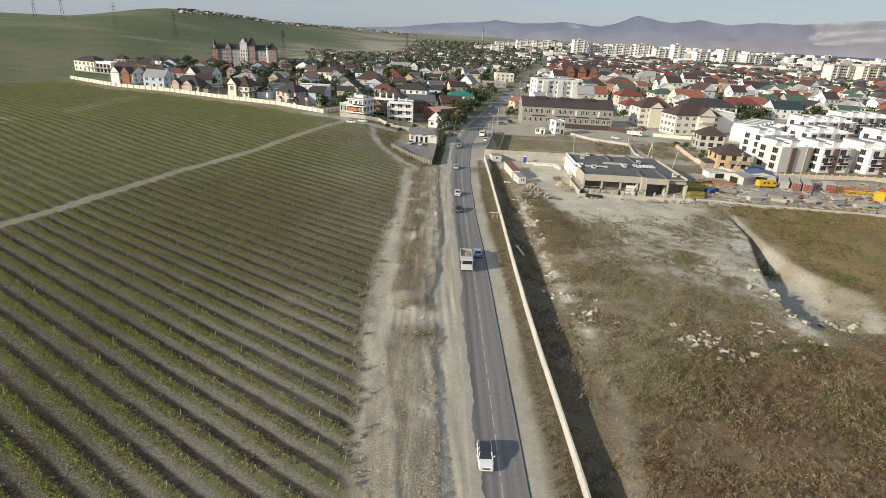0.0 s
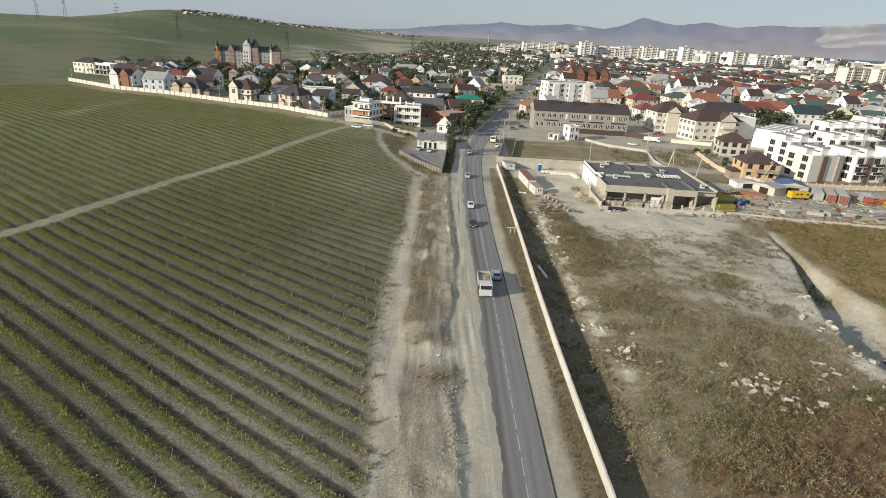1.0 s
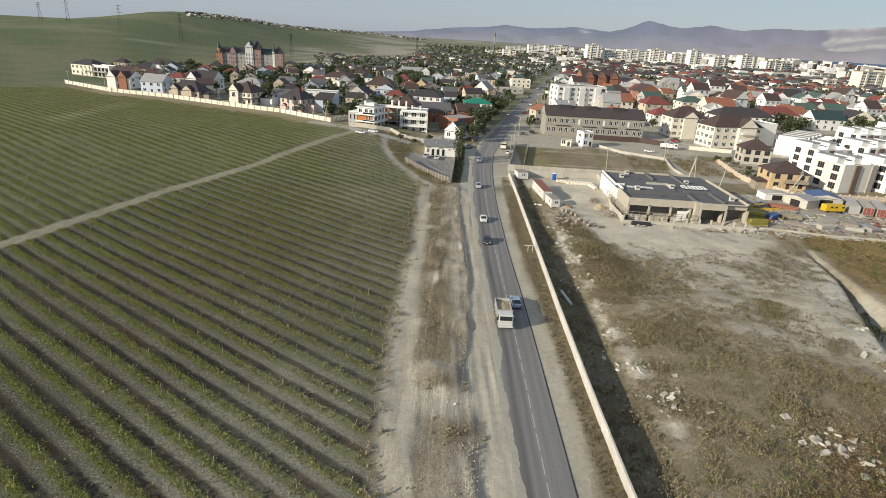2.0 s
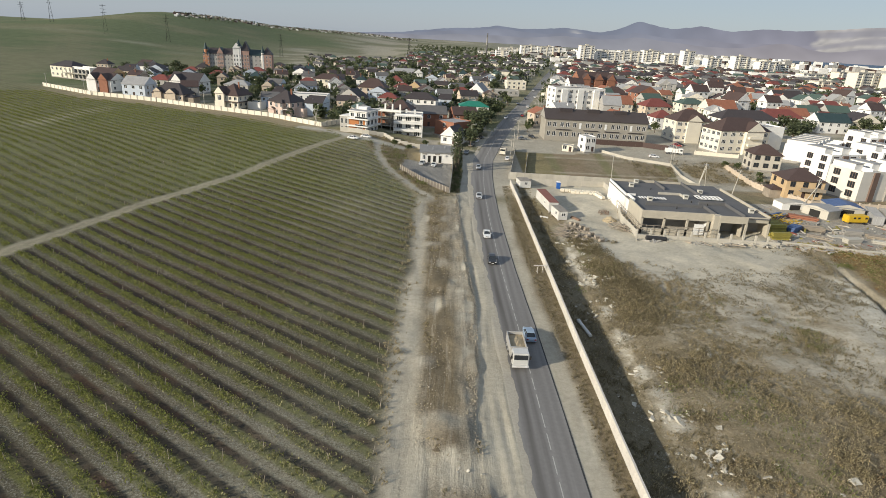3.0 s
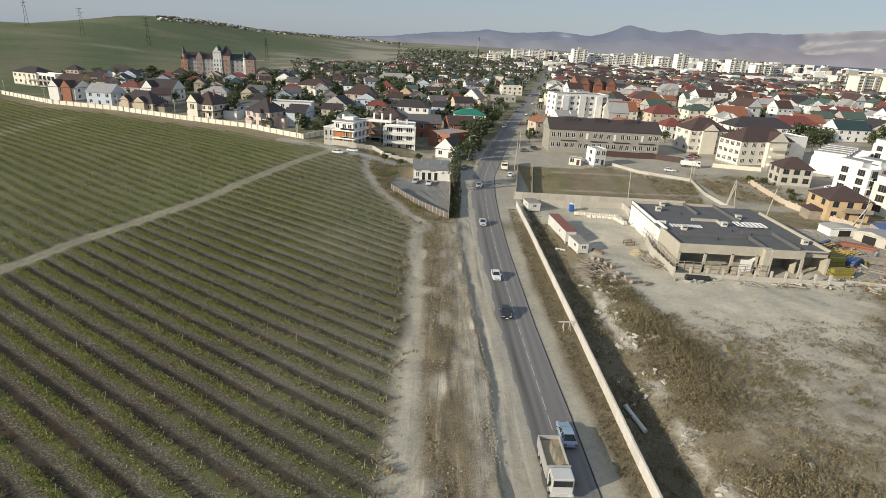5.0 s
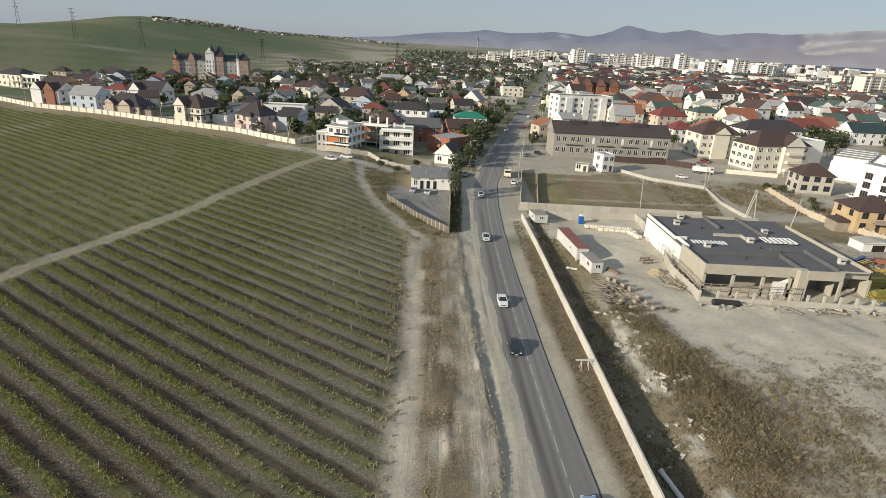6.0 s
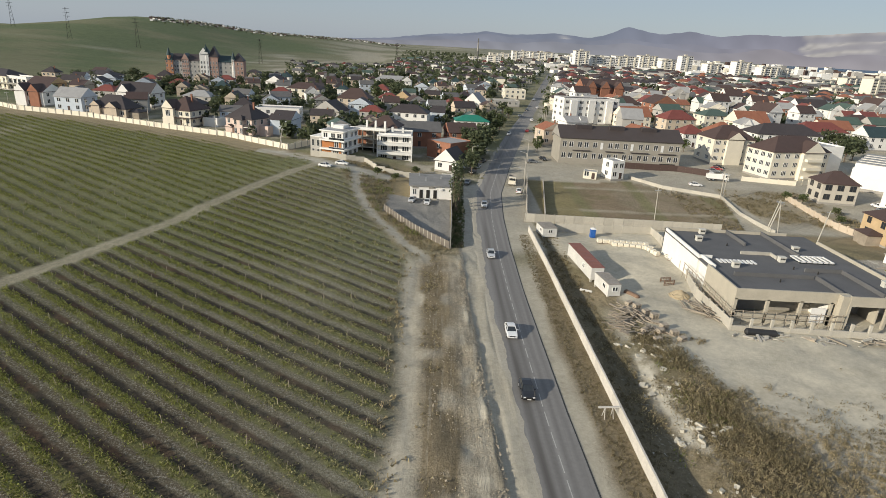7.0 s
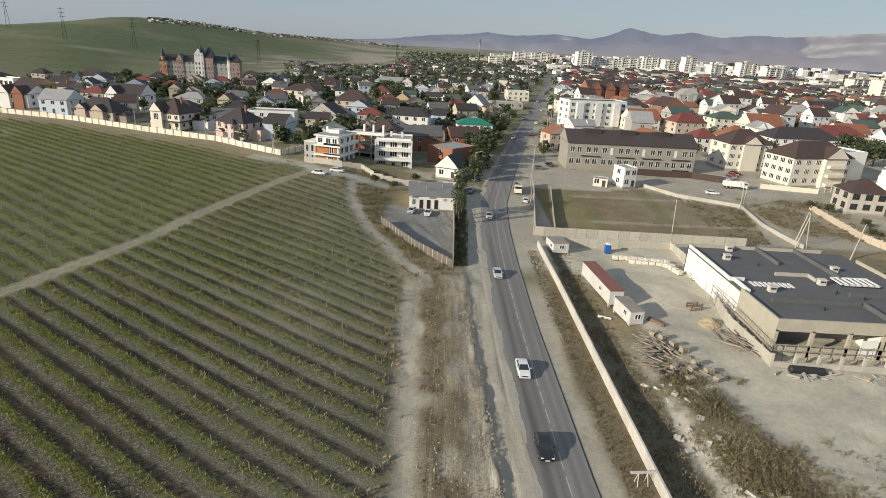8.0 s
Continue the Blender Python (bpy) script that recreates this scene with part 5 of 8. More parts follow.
def row_house(x, y, yaw, w, d, storeys, n, blank=False, front=None):
    """White cubic row houses with stepped terraces, dark bays and roof houses."""
    h, H = house(x, y, yaw, w, d, storeys, "flat", front or M_WHITE, M_RGREY, "plain beige and white terrace block with dark windows" if front else "white flat-roofed row houses with terraces and dark bays", name="row_houses", wins=(0 if front else n * 2, 0 if blank else 2), ww=2.5, wh=2.1, mull=2, frame=M_BAY, doors=False, group="white row houses")
    for k in range(n):
        a, u = -w / 2 + k * w / n, w / n
        slab(h, "bay", (a + u * 0.62, a + u * 0.92, -d / 2 - 0.5, -d / 2, 0, H + 0.3), M_BAY if k % 2 == 0 else M_CONC_D)
        rf = slab(h, "roof_house", (a + 0.3, a + u * 0.5, -d / 5, d / 2 - 0.4, H, H + 2.5), M_WHITE)
        slab(rf, "roof_slab", (a + 0.1, a + u * 0.55, -d / 5 - 0.3, d / 2 - 0.3, H + 2.5, H + 2.65), M_RGREY)
        slab(h, "terrace_wall", (a + u * 0.5, a + u * 0.53, -d / 2, d / 2 - 0.4, H, H + 1.5), M_WHITE)
        slab(h, "terrace_wall", (a + u * 0.55, a + u - 0.2, d / 2 - 0.7, d / 2 - 0.4, H, H + 1.3), M_WHITE)
        if not front:
            for s in range(1, storeys):
                b = slab(h, "balcony", (a + 0.3, a + u * 0.58, -d / 2 - 1.2, -d / 2, 0.5 + s * 3.0, 0.7 + s * 3.0), M_WHITE)
                slab(b, "balcony_rail", (a + 0.3, a + u * 0.58, -d / 2 - 1.2, -d / 2 - 1.12, 0.7 + s * 3.0, 1.6 + s * 3.0), M_GLASS)
    return h


row_house(154.1, 288.4, 48, 34, 16, 2, 5, True)
row_house(131.8, 224.2, 18, 15, 12, 3, 2, False, mat("warm_beige_render", (0.69, 0.655, 0.585), 0.85, 0.1, 0.4, 6.0, 0.05))
row_house(149.5, 226.5, 14, 15, 13, 3, 2)
row_house(139.8, 252.4, 18, 17, 12, 3, 2)
row_house(170, 228, 12, 19, 15, 3, 2)
row_house(168, 262, 16, 24, 13, 3, 3)
row_house(189, 296, 14, 30, 13, 3, 4)
row_house(204, 262, 14, 30, 13, 3, 4)
row_house(222, 318, 12, 30, 13, 3, 4)
row_house(236, 284, 12, 30, 13, 3, 4)
h, H = house(71, 411, 15, 34, 13, 4, "flat", M_WHITE, M_RDARK, "white four-storey apartment house with loggias", name="apartment_house", wins=(8, 2), ww=2.2, mull=2, sh=3.3, category="apartment house")
for k in range(3):
    slab(h, "loggia", (-13 + k * 11, -9 + k * 11, -7.4, -6.4, 1.0, 13.2), M_WHITE)
h, H = house(111, 538, 10, 33, 16, 3, "gable", M_BRICK, M_RBROWN, "brick mansion with brown gables and arched loggias", rh=6, wins=(7, 2), sh=3.4)
for px in (-11, 0, 11):
    annex(h, px, -8, 7, 6, H, "gabley", M_BRICK, M_RBROWN, 5)
# single villas that stand out in the town
VILLAS_RIDGE = (
    (96, 404, 12, 17, 11, 2, "gable", M_CREAM, M_RORANGE, 5.0, "cream house with a terracotta gabled roof"),
    (119, 401, 12, 18, 12, 2, "hip", M_BEIGE, M_RRED, 4.5, "beige house with a red hipped roof"),
    (127, 450, 14, 17, 13, 3, "gabley", M_BRICK, M_RBROWN, 5.0, "tall red brick house with a broad gable"),
    (110, 466, 10, 17, 12, 2, "hip", M_WHITE, M_RBROWN, 5.0, "white house with a wide brown roof"),
    (124, 357, 8, 14, 12, 2, "hip", M_CREAM, M_RORANGE, 5.0, "cream house with a steep terracotta roof"),
    (107, 352, 8, 11, 10, 2, "hip", M_WHITE, M_RRED, 3.8, "white house with a red hipped roof"),
    (158, 399, 10, 19, 13, 2, "gable", M_CREAM, M_RORANGE, 6.0, "large cream house with an orange gabled roof"),
    (151, 426, 10, 18, 12, 2, "hip", M_CREAM, M_RGREEN, 3.2, "cream house with a dull green roof"),
    (157, 363, 6, 34, 14, 2, "hip", M_WHITE, M_RDARK, 4.6, "long white building with a dark slate roof"))
VILLAS_EAST = (
    (183, 377, 6, 26, 12, 2, "hip", M_WHITE, M_RRED, 4.4, "white building with a red mansard roof"),
    (198, 389, 4, 17, 12, 2, "gable", M_CREAM, M_RORANGE, 4.2, "cream house with a smooth orange roof"),
    (207, 366, 6, 19, 11, 2, "gable", M_WHITE, M_RTEAL, 4.6, "white house with a steep grey-green roof and gables"),
    (228, 372, 4, 18, 13, 2, "gabley", M_CREAM, M_RDARK, 5.0, "cream house with a dark gabled roof"),
    (232, 420, 5, 20, 13, 2, "hip", M_WHITE, M_RBROWN, 4.5, "white house with a brown roof"),
    (256, 505, 8, 24, 13, 2, "gable", M_WHITE, M_RDARK, 5.5, "white house with a dark gabled roof"),
    (10, 446, -20, 14, 13, 1, "gabley", M_WHITE, M_RGREY, 7.0, "white house with a tall pale gabled roof"),
    (29.5, 476, 8, 22, 12, 1, "flat", M_GREYW, M_CONC, 0.5, "unfinished grey house with a flat slab roof"),
    (43, 526, 6, 16, 12, 2, "flat", M_CREAM, M_RGREY, 0.6, "cream flat-roofed house by the road"))
VILLAS_WEST = (
    (-27, 373, -6, 20, 12, 2, "hip", M_WHITE, M_RDARK, 3.6, "white house with a dark roof and balcony"),
    (-52, 602, 4, 38, 12, 1, "hip", M_WHITE, M_RGREY, 3.6, "long low white house with a grey roof"),
    (-36, 459, -4, 11, 11, 1, "gabley", M_ORANGE, M_RBROWN, 4.5, "small ochre house with a brown gable"),
    (-55, 506, -4, 12, 11, 1, "hip", M_WHITE, M_RRED, 4.0, "small white house with a red roof"),
    (-98, 454, -6, 21, 12, 2, "hip", M_CREAM, M_RBROWN, 3.6, "cream two-storey house with a brown roof"),
    (-126, 490, -8, 13, 11, 2, "gabley", M_WHITE, M_RBROWN, 4.0, "white gabled house with a brown roof"),
    (-60, 413, -6, 18, 12, 2, "hip", M_BEIGE, M_RBROWN, 5.5, "beige villa with a steep brown roof"),
    (-67, 377, -14, 14, 12, 1, "gabley", M_GREYW, M_RDARK, 5.0, "grey house with a dark steep gable"))
for x, y, yaw, w, dd, st, rf, wm, tm, rh, lb in VILLAS_RIDGE + VILLAS_EAST + VILLAS_WEST:
    house(x, y, yaw, w, dd, st, rf, wm, tm, lb, rh=rh, wins=(max(3, int(w / 4)), 2))


# town lots filled with villas
def proto(k, rnd, side):
    walls = (M_WHITE, M_CREAM, M_WHITE, M_BEIGE, M_GREYW, M_BRICK, M_WHITE, M_CREAM, M_BLUEW)
    tiles = (M_RRED, M_RBROWN, M_RGREY, M_RDARK, M_RORANGE, M_RBROWN, M_RGREY, M_RGREY, M_RGREEN)
    cols = {M_WHITE: "white", M_CREAM: "cream", M_BEIGE: "beige brick", M_GREYW: "grey", M_BRICK: "red brick", M_BLUEW: "pale blue"}
    if side > 0:
        tiles = (M_RRED, M_RBROWN, M_RSLATE, M_RDARK, M_RBROWN, M_RDARK, M_RSLATE, M_RTEAL, M_RGREEN)
        walls = (M_WHITE, M_CREAM, M_GREYW, M_BEIGE, M_GREYW, M_BRICK, M_WHITE, M_BEIGE, M_BLUEW)
    tcol = {M_RSLATE: "slate", M_RTEAL: "dark teal", M_RRED: "red", M_RBROWN: "brown", M_RGREY: "grey", M_RDARK: "dark", M_RORANGE: "terracotta", M_RGREEN: "green"}
    wm, tm = walls[k % 9], tiles[(k * 4 + k // 9) % 9]
    roof = ("gabley", "gable", "gabley", "hip")[k % 4]
    st = (2, 2, 2, 2, 3)[k % 5]
    w, d = rnd.uniform(9.5, 14), rnd.uniform(8.5, 11)
    h, H = house(0, -3000 - 40 * k, 0, w, d, st, roof, wm, tm, cols[wm] + (" two-storey" if st == 2 else " three-storey") + " villa with a " + tcol[tm] + " pitched roof", wins=(3, 1), group="town villas", base=0.0, sink=1.5, sh=3.3, plinth=0.9, rh=rnd.uniform(2.8, 4.6), sides=(side,), chimney=k % 3 == 0)
    if k % 2 == 0:
        annex(h, w * rnd.choice((-0.24, 0.24)), -d * 0.5 + 0.6, w * 0.36, 3.6, H - rnd.choice((0.0, 0.4)), "gabley", wm, tm, rnd.uniform(2.0, 3.0))
    if k % 3 == 1:
        b = slab(h, "balcony", (-w * 0.3, w * 0.3, -d / 2 - 1.3, -d / 2, 3.9, 4.1), M_CONC)
        slab(b, "balcony_rail", (-w * 0.3, w * 0.3, -d / 2 - 1.3, -d / 2 - 1.2, 4.1, 5.0), M_FRAME)
    if k % 4 == 3:
        annex(h, side * (w / 2 + 1.7), 1.0, 3.4, d * 0.7, 3.4, "flat", wm, M_RGREY, 0.4)
    return h


rnd = random.Random(5)
PROTO_E = [proto(k, rnd, -1) for k in (0, 1, 2, 4, 5, 6, 7, 9, 10, 12, 13, 16, 20, 22)]
PROTO_W = [proto(k, rnd, 1) for k in (2, 3, 6, 8, 11, 12, 15, 17, 20, 21)]
KEEP = [(-92, 316), (-122, 330), (-157, 341), (-180, 350), (-206, 363), (-166, 381), (-264, 421), (-246, 421), (-236, 470), (-226, 400), (-136, 372), (-86, 350), (-146, 408), (-48, 287), (-36, 304), (-27, 297), (-6, 310), (-20, 330), (-3, 336), (4, 357), (-20, 322), (-2, 325), (56, 406), (71, 411), (86, 416), (98, 534), (111, 538), (126, 542), (96, 404)]
KEEP += [(119, 401), (127, 450), (110, 466), (124, 357), (107, 352), (158, 399), (151, 426), (145, 362), (157, 363), (170, 364), (175, 377), (191, 378), (198, 389), (207, 366), (228, 372), (232, 420), (256, 505), (10, 446), (29, 476), (43, 526), (-27, 373), (-38, 602), (-52, 602), (-66, 602), (-36, 459), (-55, 506), (-98, 454), (-126, 490), (-60, 413), (-67, 377)]
KEEP += [(44, 392), (58, 386), (72, 388), (86, 390), (98, 388), (62, 398), (80, 398), (100, 524), (118, 522), (108, 516)]
KEEP += [(-189 + k * 0.8, 525 + k * 0.2) for k in (-36, -24, -12, 0, 12, 24, 36)]
LOTS = []
for j in range(60):
    for i in range(-30, 50):
        yy = 318 + j * 22 + rnd.uniform(-5, 5)
        xx = float(road_x(yy)) + i * 21 + (10 if i >= 0 else -10) + rnd.uniform(-4, 4) + (8 if j % 2 else 0)
        az, rr = math.degrees(math.atan2(xx, yy - 20)), math.hypot(xx, yy)
        if abs(xx - float(road_x(yy))) < 15 or az > 39 or az < -31 or rr > 1150:
            continue
        if xx < -45 and yy < float(wall_line_y(xx)) + 14:
            continue
        if az < -21 and rr > 560 or az < -14.5 and rr > 620 or az < -5 and rr > 900:
            continue
        if xx > 15 and yy < 336 + (xx > 90) * 12 or 135 < xx < 275 and yy < 345:
            continue
        if any((xx - a) ** 2 + (yy - b) ** 2 < 16 ** 2 for a, b in KEEP):
            continue
        LOTS.append((rr, xx, yy))
LOTS.sort()
TREES = []
for n, (rr, xx, yy) in enumerate(LOTS[:172]):
    east = xx > float(road_x(yy))
    src = rnd.choice(PROTO_E if east else PROTO_W)
    if rnd.random() < (0.08 if east else 0.2):
        TREES.append((xx, yy))
        continue
    s = rnd.uniform(0.85, 1.1) * (1.0 if east else 0.8)
    copy_thing(src, pose(xx, yy, gz(xx, yy), 0, 0, rnd.choice((0, 0, 0, 90 if east else -90)) + rnd.uniform(-14, 14) + 8)).scale = (s, s, s)
for p in PROTO_E + PROTO_W:
    for o in (*p.children_recursive, p):
        bpy.data.objects.remove(o)


def far_villas():
    """Roofs and walls of the far town in one mesh of loose blocks."""
    bm = bmesh.new()
    r = random.Random(8)
    for rr, xx, yy in LOTS[172:]:
        east = xx > float(road_x(yy))
        w, d, e = r.uniform(9, 14) * (1.0 if east else 0.75), r.uniform(8, 11) * (1.0 if east else 0.8), r.choice((3.4, 6.4, 6.4) if east else (3.2, 3.4, 6.0))
        wm = r.choice((0, 0, 0, 1) if east else (0, 1, 2, 2))
        tm = r.choice((3, 4, 4, 4, 5, 5, 6, 6, 8, 9) if east else (3, 4, 4, 5, 5, 5, 6, 6, 6, 9))
        m = pose(xx, yy, gz(xx, yy), 0, 0, r.choice((0, 90)) + r.uniform(-12, 22))
        n0 = len(bm.verts)
        vs = box(bm, -w / 2, w / 2, -d / 2, d / 2, -1, e, wm)
        for q in (-0.28, 0.28):
            for s in range(int(e // 3)):
                vs += box(bm, q * w - 0.7, q * w + 0.7, -d / 2 - 0.06, -d / 2 + 0.02, s * 3 + 1, s * 3 + 2.5, 7)
        X, Y, h = w / 2 + 0.5, d / 2 + 0.5, 0.3 * d
        up = [bm.verts.new(p) for p in ((-X, -Y, e), (X, -Y, e), (X, Y, e), (-X, Y, e))]
        k = 0 if r.random() < 0.5 else Y
        a, b = bm.verts.new((-X + k * 0.9, 0, e + h)), bm.verts.new((X - k * 0.9, 0, e + h))
        for f in ((up[0], up[1], b, a), (up[2], up[3], a, b), (up[1], up[2], b), (up[3], up[0], a)):
            bm.faces.new(f).material_index = tm
        for v in vs + up + [a, b]:
            v.co = m @ v.co
    me = mesh_of("far_villas", bm, M_WHITE, M_CREAM, M_GREYW, M_RRED, M_RBROWN, M_RSLATE, M_RDARK, M_GLASS, M_RORANGE, M_RGREEN)
    tagged(new("far_villas", me), "dense far villas with red, brown and grey roofs", "houses", kind="stuff")


far_villas()


def tower(x, y, yaw, w, d, floors, label, wall=None):
    z = gz(x, y)
    h = thing("apartment_block", pose(x, y, z, 0, 0, yaw), label, "apartment block", "town blocks")
    H = floors * 3.0
    slab(h, "wall", (-w / 2, w / 2, -d / 2, d / 2, -3, H), wall or M_WHITE)
    slab(h, "parapet", (-w / 2 - 0.2, w / 2 + 0.2, -d / 2 - 0.2, d / 2 + 0.2, H, H + 1.0), M_CONC)
    slab(h, "roof_house", (-2.5, 2.5, -2, 3, H + 1.0, H + 3.4), M_CONC)
    me = band_mesh(w - 1.5)
    for s in range(floors):
        part("glazing_band", me, None, h).matrix_basis = pose(0, -d / 2 - 0.05, 1.0 + 3 * s)
    n = max(1, int(w // 12))
    for k in range(n):
        slab(h, "loggia_shaft", (-w / 2 + (k + 0.4) * w / n, -w / 2 + (k + 0.6) * w / n, -d / 2 - 0.9, -d / 2, 0, H - 0.5), M_CREAM)


BAND = {}


def band_mesh(w):
    k = round(w, 1)
    if k not in BAND:
        bm = framed(w, 1.9, max(2, int(w / 3.2)), 0.4)
        BAND[k] = mesh_of("glazing_band", bm, M_WHITE, M_GLASS)
    return BAND[k]


for n, (px, py, w, fl, yaw) in enumerate(((252, 1250, 28, 13, 10), (300, 1275, 45, 10, 10), (350, 1285, 50, 11, 12), (395, 1290, 38, 12, 12), (428, 1270, 30, 9, 14), (452, 1240, 24, 13, 14), (470, 1160, 30, 9, 16), (505, 1125, 32, 12, 16), (545, 1110, 40, 9, 18), (580, 1130, 28, 8, 18), (215, 1500, 60, 9, 8), (170, 1500, 50, 9, 8), (137, 1650, 70, 6, 6), (78, 1192, 24, 7, 4), (66, 1300, 60, 4, 4))):
    px, py, fl = px * 0.925, py * 0.925, max(3, round(fl * 0.74))
    tower(px, py, yaw, w * 0.95, 14, fl, "tall pale panel apartment block" if fl > 6 else "long pale apartment block")
for px, py, w, fl, yaw in ((510, 800, 34, 8, 20), (553, 805, 34, 8, 20), (590, 790, 36, 8, 22), (640, 830, 30, 6, 22), (470, 815, 26, 4, 20), (620, 1000, 50, 6, 22), (540, 960, 44, 5, 20)):
    tower(px * 0.89, py * 0.89, yaw, w, 13, fl - 1, "pale eight-storey apartment block" if fl > 6 else "low pale apartment block", M_CREAM)


def far_city():
    """Pale blocks of the far town down to the bay, and the hamlet along the hill crest."""
    r = random.Random(77)
    bm = bmesh.new()
    for k in range(900):
        az, d = radians(r.uniform(6, 39)), r.uniform(900, 2300) ** 1.0
        x, y = d * math.sin(az), d * math.cos(az)
        w, dd, h = r.uniform(8, 22), r.uniform(8, 13), r.choice((4, 5, 6, 8, 10, 15 if d > 1200 else 6))
        m = pose(x, y, gz(x, y), 0, 0, r.uniform(-15, 35))
        for v in box(bm, -w / 2, w / 2, -dd / 2, dd / 2, -4, h, r.choice((0, 0, 1, 2, 3))):
            v.co = m @ v.co
    for k in range(430):
        az = r.uniform(-25, -4)
        rr = float(np.interp(az, RIDGE_AZ, RIDGE_R)) * r.uniform(0.86, 1.0)
        x, y = rr * math.sin(radians(az)), rr * math.cos(radians(az))
        w, h = r.uniform(3, 6), r.uniform(1.2, 3)
        m = pose(x, y, gz(x, y), 0, 0, r.uniform(-30, 30))
        for v in box(bm, -w / 2, w / 2, -3, 3, -3, h, r.choice((0, 2, 2, 3, 3, 3))):
            v.co = m @ v.co
    tagged(new("far_city", mesh_of("far_city", bm, M_WHITE, M_CREAM, M_GREYW, M_RBROWN)), "pale far buildings down to the bay and along the crest", "buildings", kind="stuff")


far_city()


# ---- building site ----
M_VENT = mat("pale_vent_block", (0.58, 0.56, 0.5), 0.9, 0.15, 0.6, 7.0, 0.1)


def site_building():
    h = thing("unfinished_building", pose(0, 0, 1.0), "unfinished single-storey concrete block building with a flat bitumen roof", "building")
    Z = 6.0
    blocks = mat("pale_block_wall", (0.44, 0.40, 0.325), 0.92, 0.16, 0.5, 7.0, 0.2)
    pieces = (
        ("wall", (42.3, 42.6, 186.9, 205, -1, Z), M_WHITE), ("wall", (42.3, 70, 204.7, 205, -1, Z), blocks),
        ("wall", (42.6, 45.0, 186.9, 187.2, -1, Z), M_WHITE), ("wall", (43.0, 43.3, 181.5, 186.9, -1, Z), M_WHITE),
        ("wall", (41.9, 42.2, 170.8, 182, -1, Z), blocks), ("wall", (74.0, 74.3, 171, 200, -1, Z), blocks),
        ("lintel", (41.9, 60.9, 170.5, 170.8, 4.0, Z), blocks), ("lintel", (60.9, 67.9, 169.3, 169.6, 4.2, Z), blocks), ("lintel", (67.9, 74.3, 171.0, 171.3, 4.2, Z - 0.4), blocks))
    for n, a, m in pieces:
        slab(h, n, a, m)
    slab(h, "roof", (42.2, 74.1, 170.8, 204.7, 5.1, 5.35), M_ROOFING, "dark bitumen flat roof")
    slab(h, "roof", (60.9, 67.9, 169.6, 170.8, 5.1, 5.35), M_ROOFING)
    for a in ((45.2, 60, 178.2, 178.5), (60.3, 60.6, 171, 178.5), (67.6, 67.9, 171, 182), (60.6, 67.6, 182, 182.3), (56, 56.3, 196, 205), (64, 64.3, 190, 205)):
        slab(h, "roof_upstand", (*a, 5.3, 6.1), M_ROOFING)
    for px in (42.0, 47.6, 53.4, 58.6, 60.9, 67.6, 73.9):
        py = 169.3 if 60 < px < 68 else 170.5
        slab(h, "column", (px - 0.05, px + 0.45, py, py + 0.45, -1, 4.2), blocks)
    slab(h, "back_wall", (42.5, 74, 175.5, 175.8, -0.5, 5.1), M_CONC_D)
    slab(h, "sill_wall", (42.0, 60.9, 170.5, 170.8, -1, 1.5), blocks)
    slab(h, "pier", (59.6, 61.4, 169.4, 171.0, -1, 5.9), blocks)
    slab(h, "floor", (42.2, 74, 170.8, 204.6, -0.6, -0.1), M_CONC)
    slab(h, "partition", (58.7, 58.95, 170.8, 175.5, -0.2, 5.1), M_WHITE)
    slab(h, "partition", (67.7, 67.95, 171.3, 175.5, -0.2, 5.1), blocks)
    slab(h, "sheet", (55.3, 57.9, 170.2, 170.3, 0.4, 3.2), M_WHITE, "white sheet leaning in an opening")
    # skylights
    for x0, x1, y0, y1 in ((62.4, 69.4, 186.6, 190.4),):
        s = slab(h, "skylight", (x0, x1, y0, y1, 5.35, 5.55), M_GLASS)
        for k in range(7):
            q = x0 + k * (x1 - x0 - 0.25) / 6
            slab(s, "bar", (q, q + 0.25, y0, y1, 5.55, 5.75), M_FRAME)
        for q in (y0, y1 - 0.25):
            slab(s, "bar", (x0, x1, q, q + 0.25, 5.56, 5.76), M_FRAME)
    for k in range(9):
        slab(h, "ladder_rung", (45.6 + k * 0.85, 46.05 + k * 0.85, 184.6, 186.6, 5.4, 5.55), M_FRAME)
    slab(h, "roof_curb", (52.5, 58.8, 190.5, 190.8, 5.3, 6.0), M_CONC)
    slab(h, "roof_curb", (58.5, 58.8, 188.2, 190.5, 5.3, 6.0), M_CONC)
    for px, py in ((46.4, 197.6), (49.4, 203), (58.3, 186.6), (65.0, 193.5), (47.0, 182.3), (71.2, 175.8)):
        v = slab(h, "vent_box", (px, px + 1.2, py, py + 0.9, 5.3, 6.35), M_VENT)
        slab(v, "cap", (px - 0.1, px + 1.3, py - 0.1, py + 1.0, 6.35, 6.47), M_VENT)
        for q in range(3):
            slab(v, "louvre", (px + 0.15 + q * 0.32, px + 0.4 + q * 0.32, py - 0.03, py, 5.9, 6.2), M_DARK)
    for px, py in ((52, 195.5), (59, 183), (62.5, 181), (52.5, 176), (47, 200)):
        bm = bmesh.new()
        rod(bm, (px, py, 5.3), (px, py, 5.9), 0.12, 0.12, 8)
        part("vent_pipe", bm, M_DARK, h)


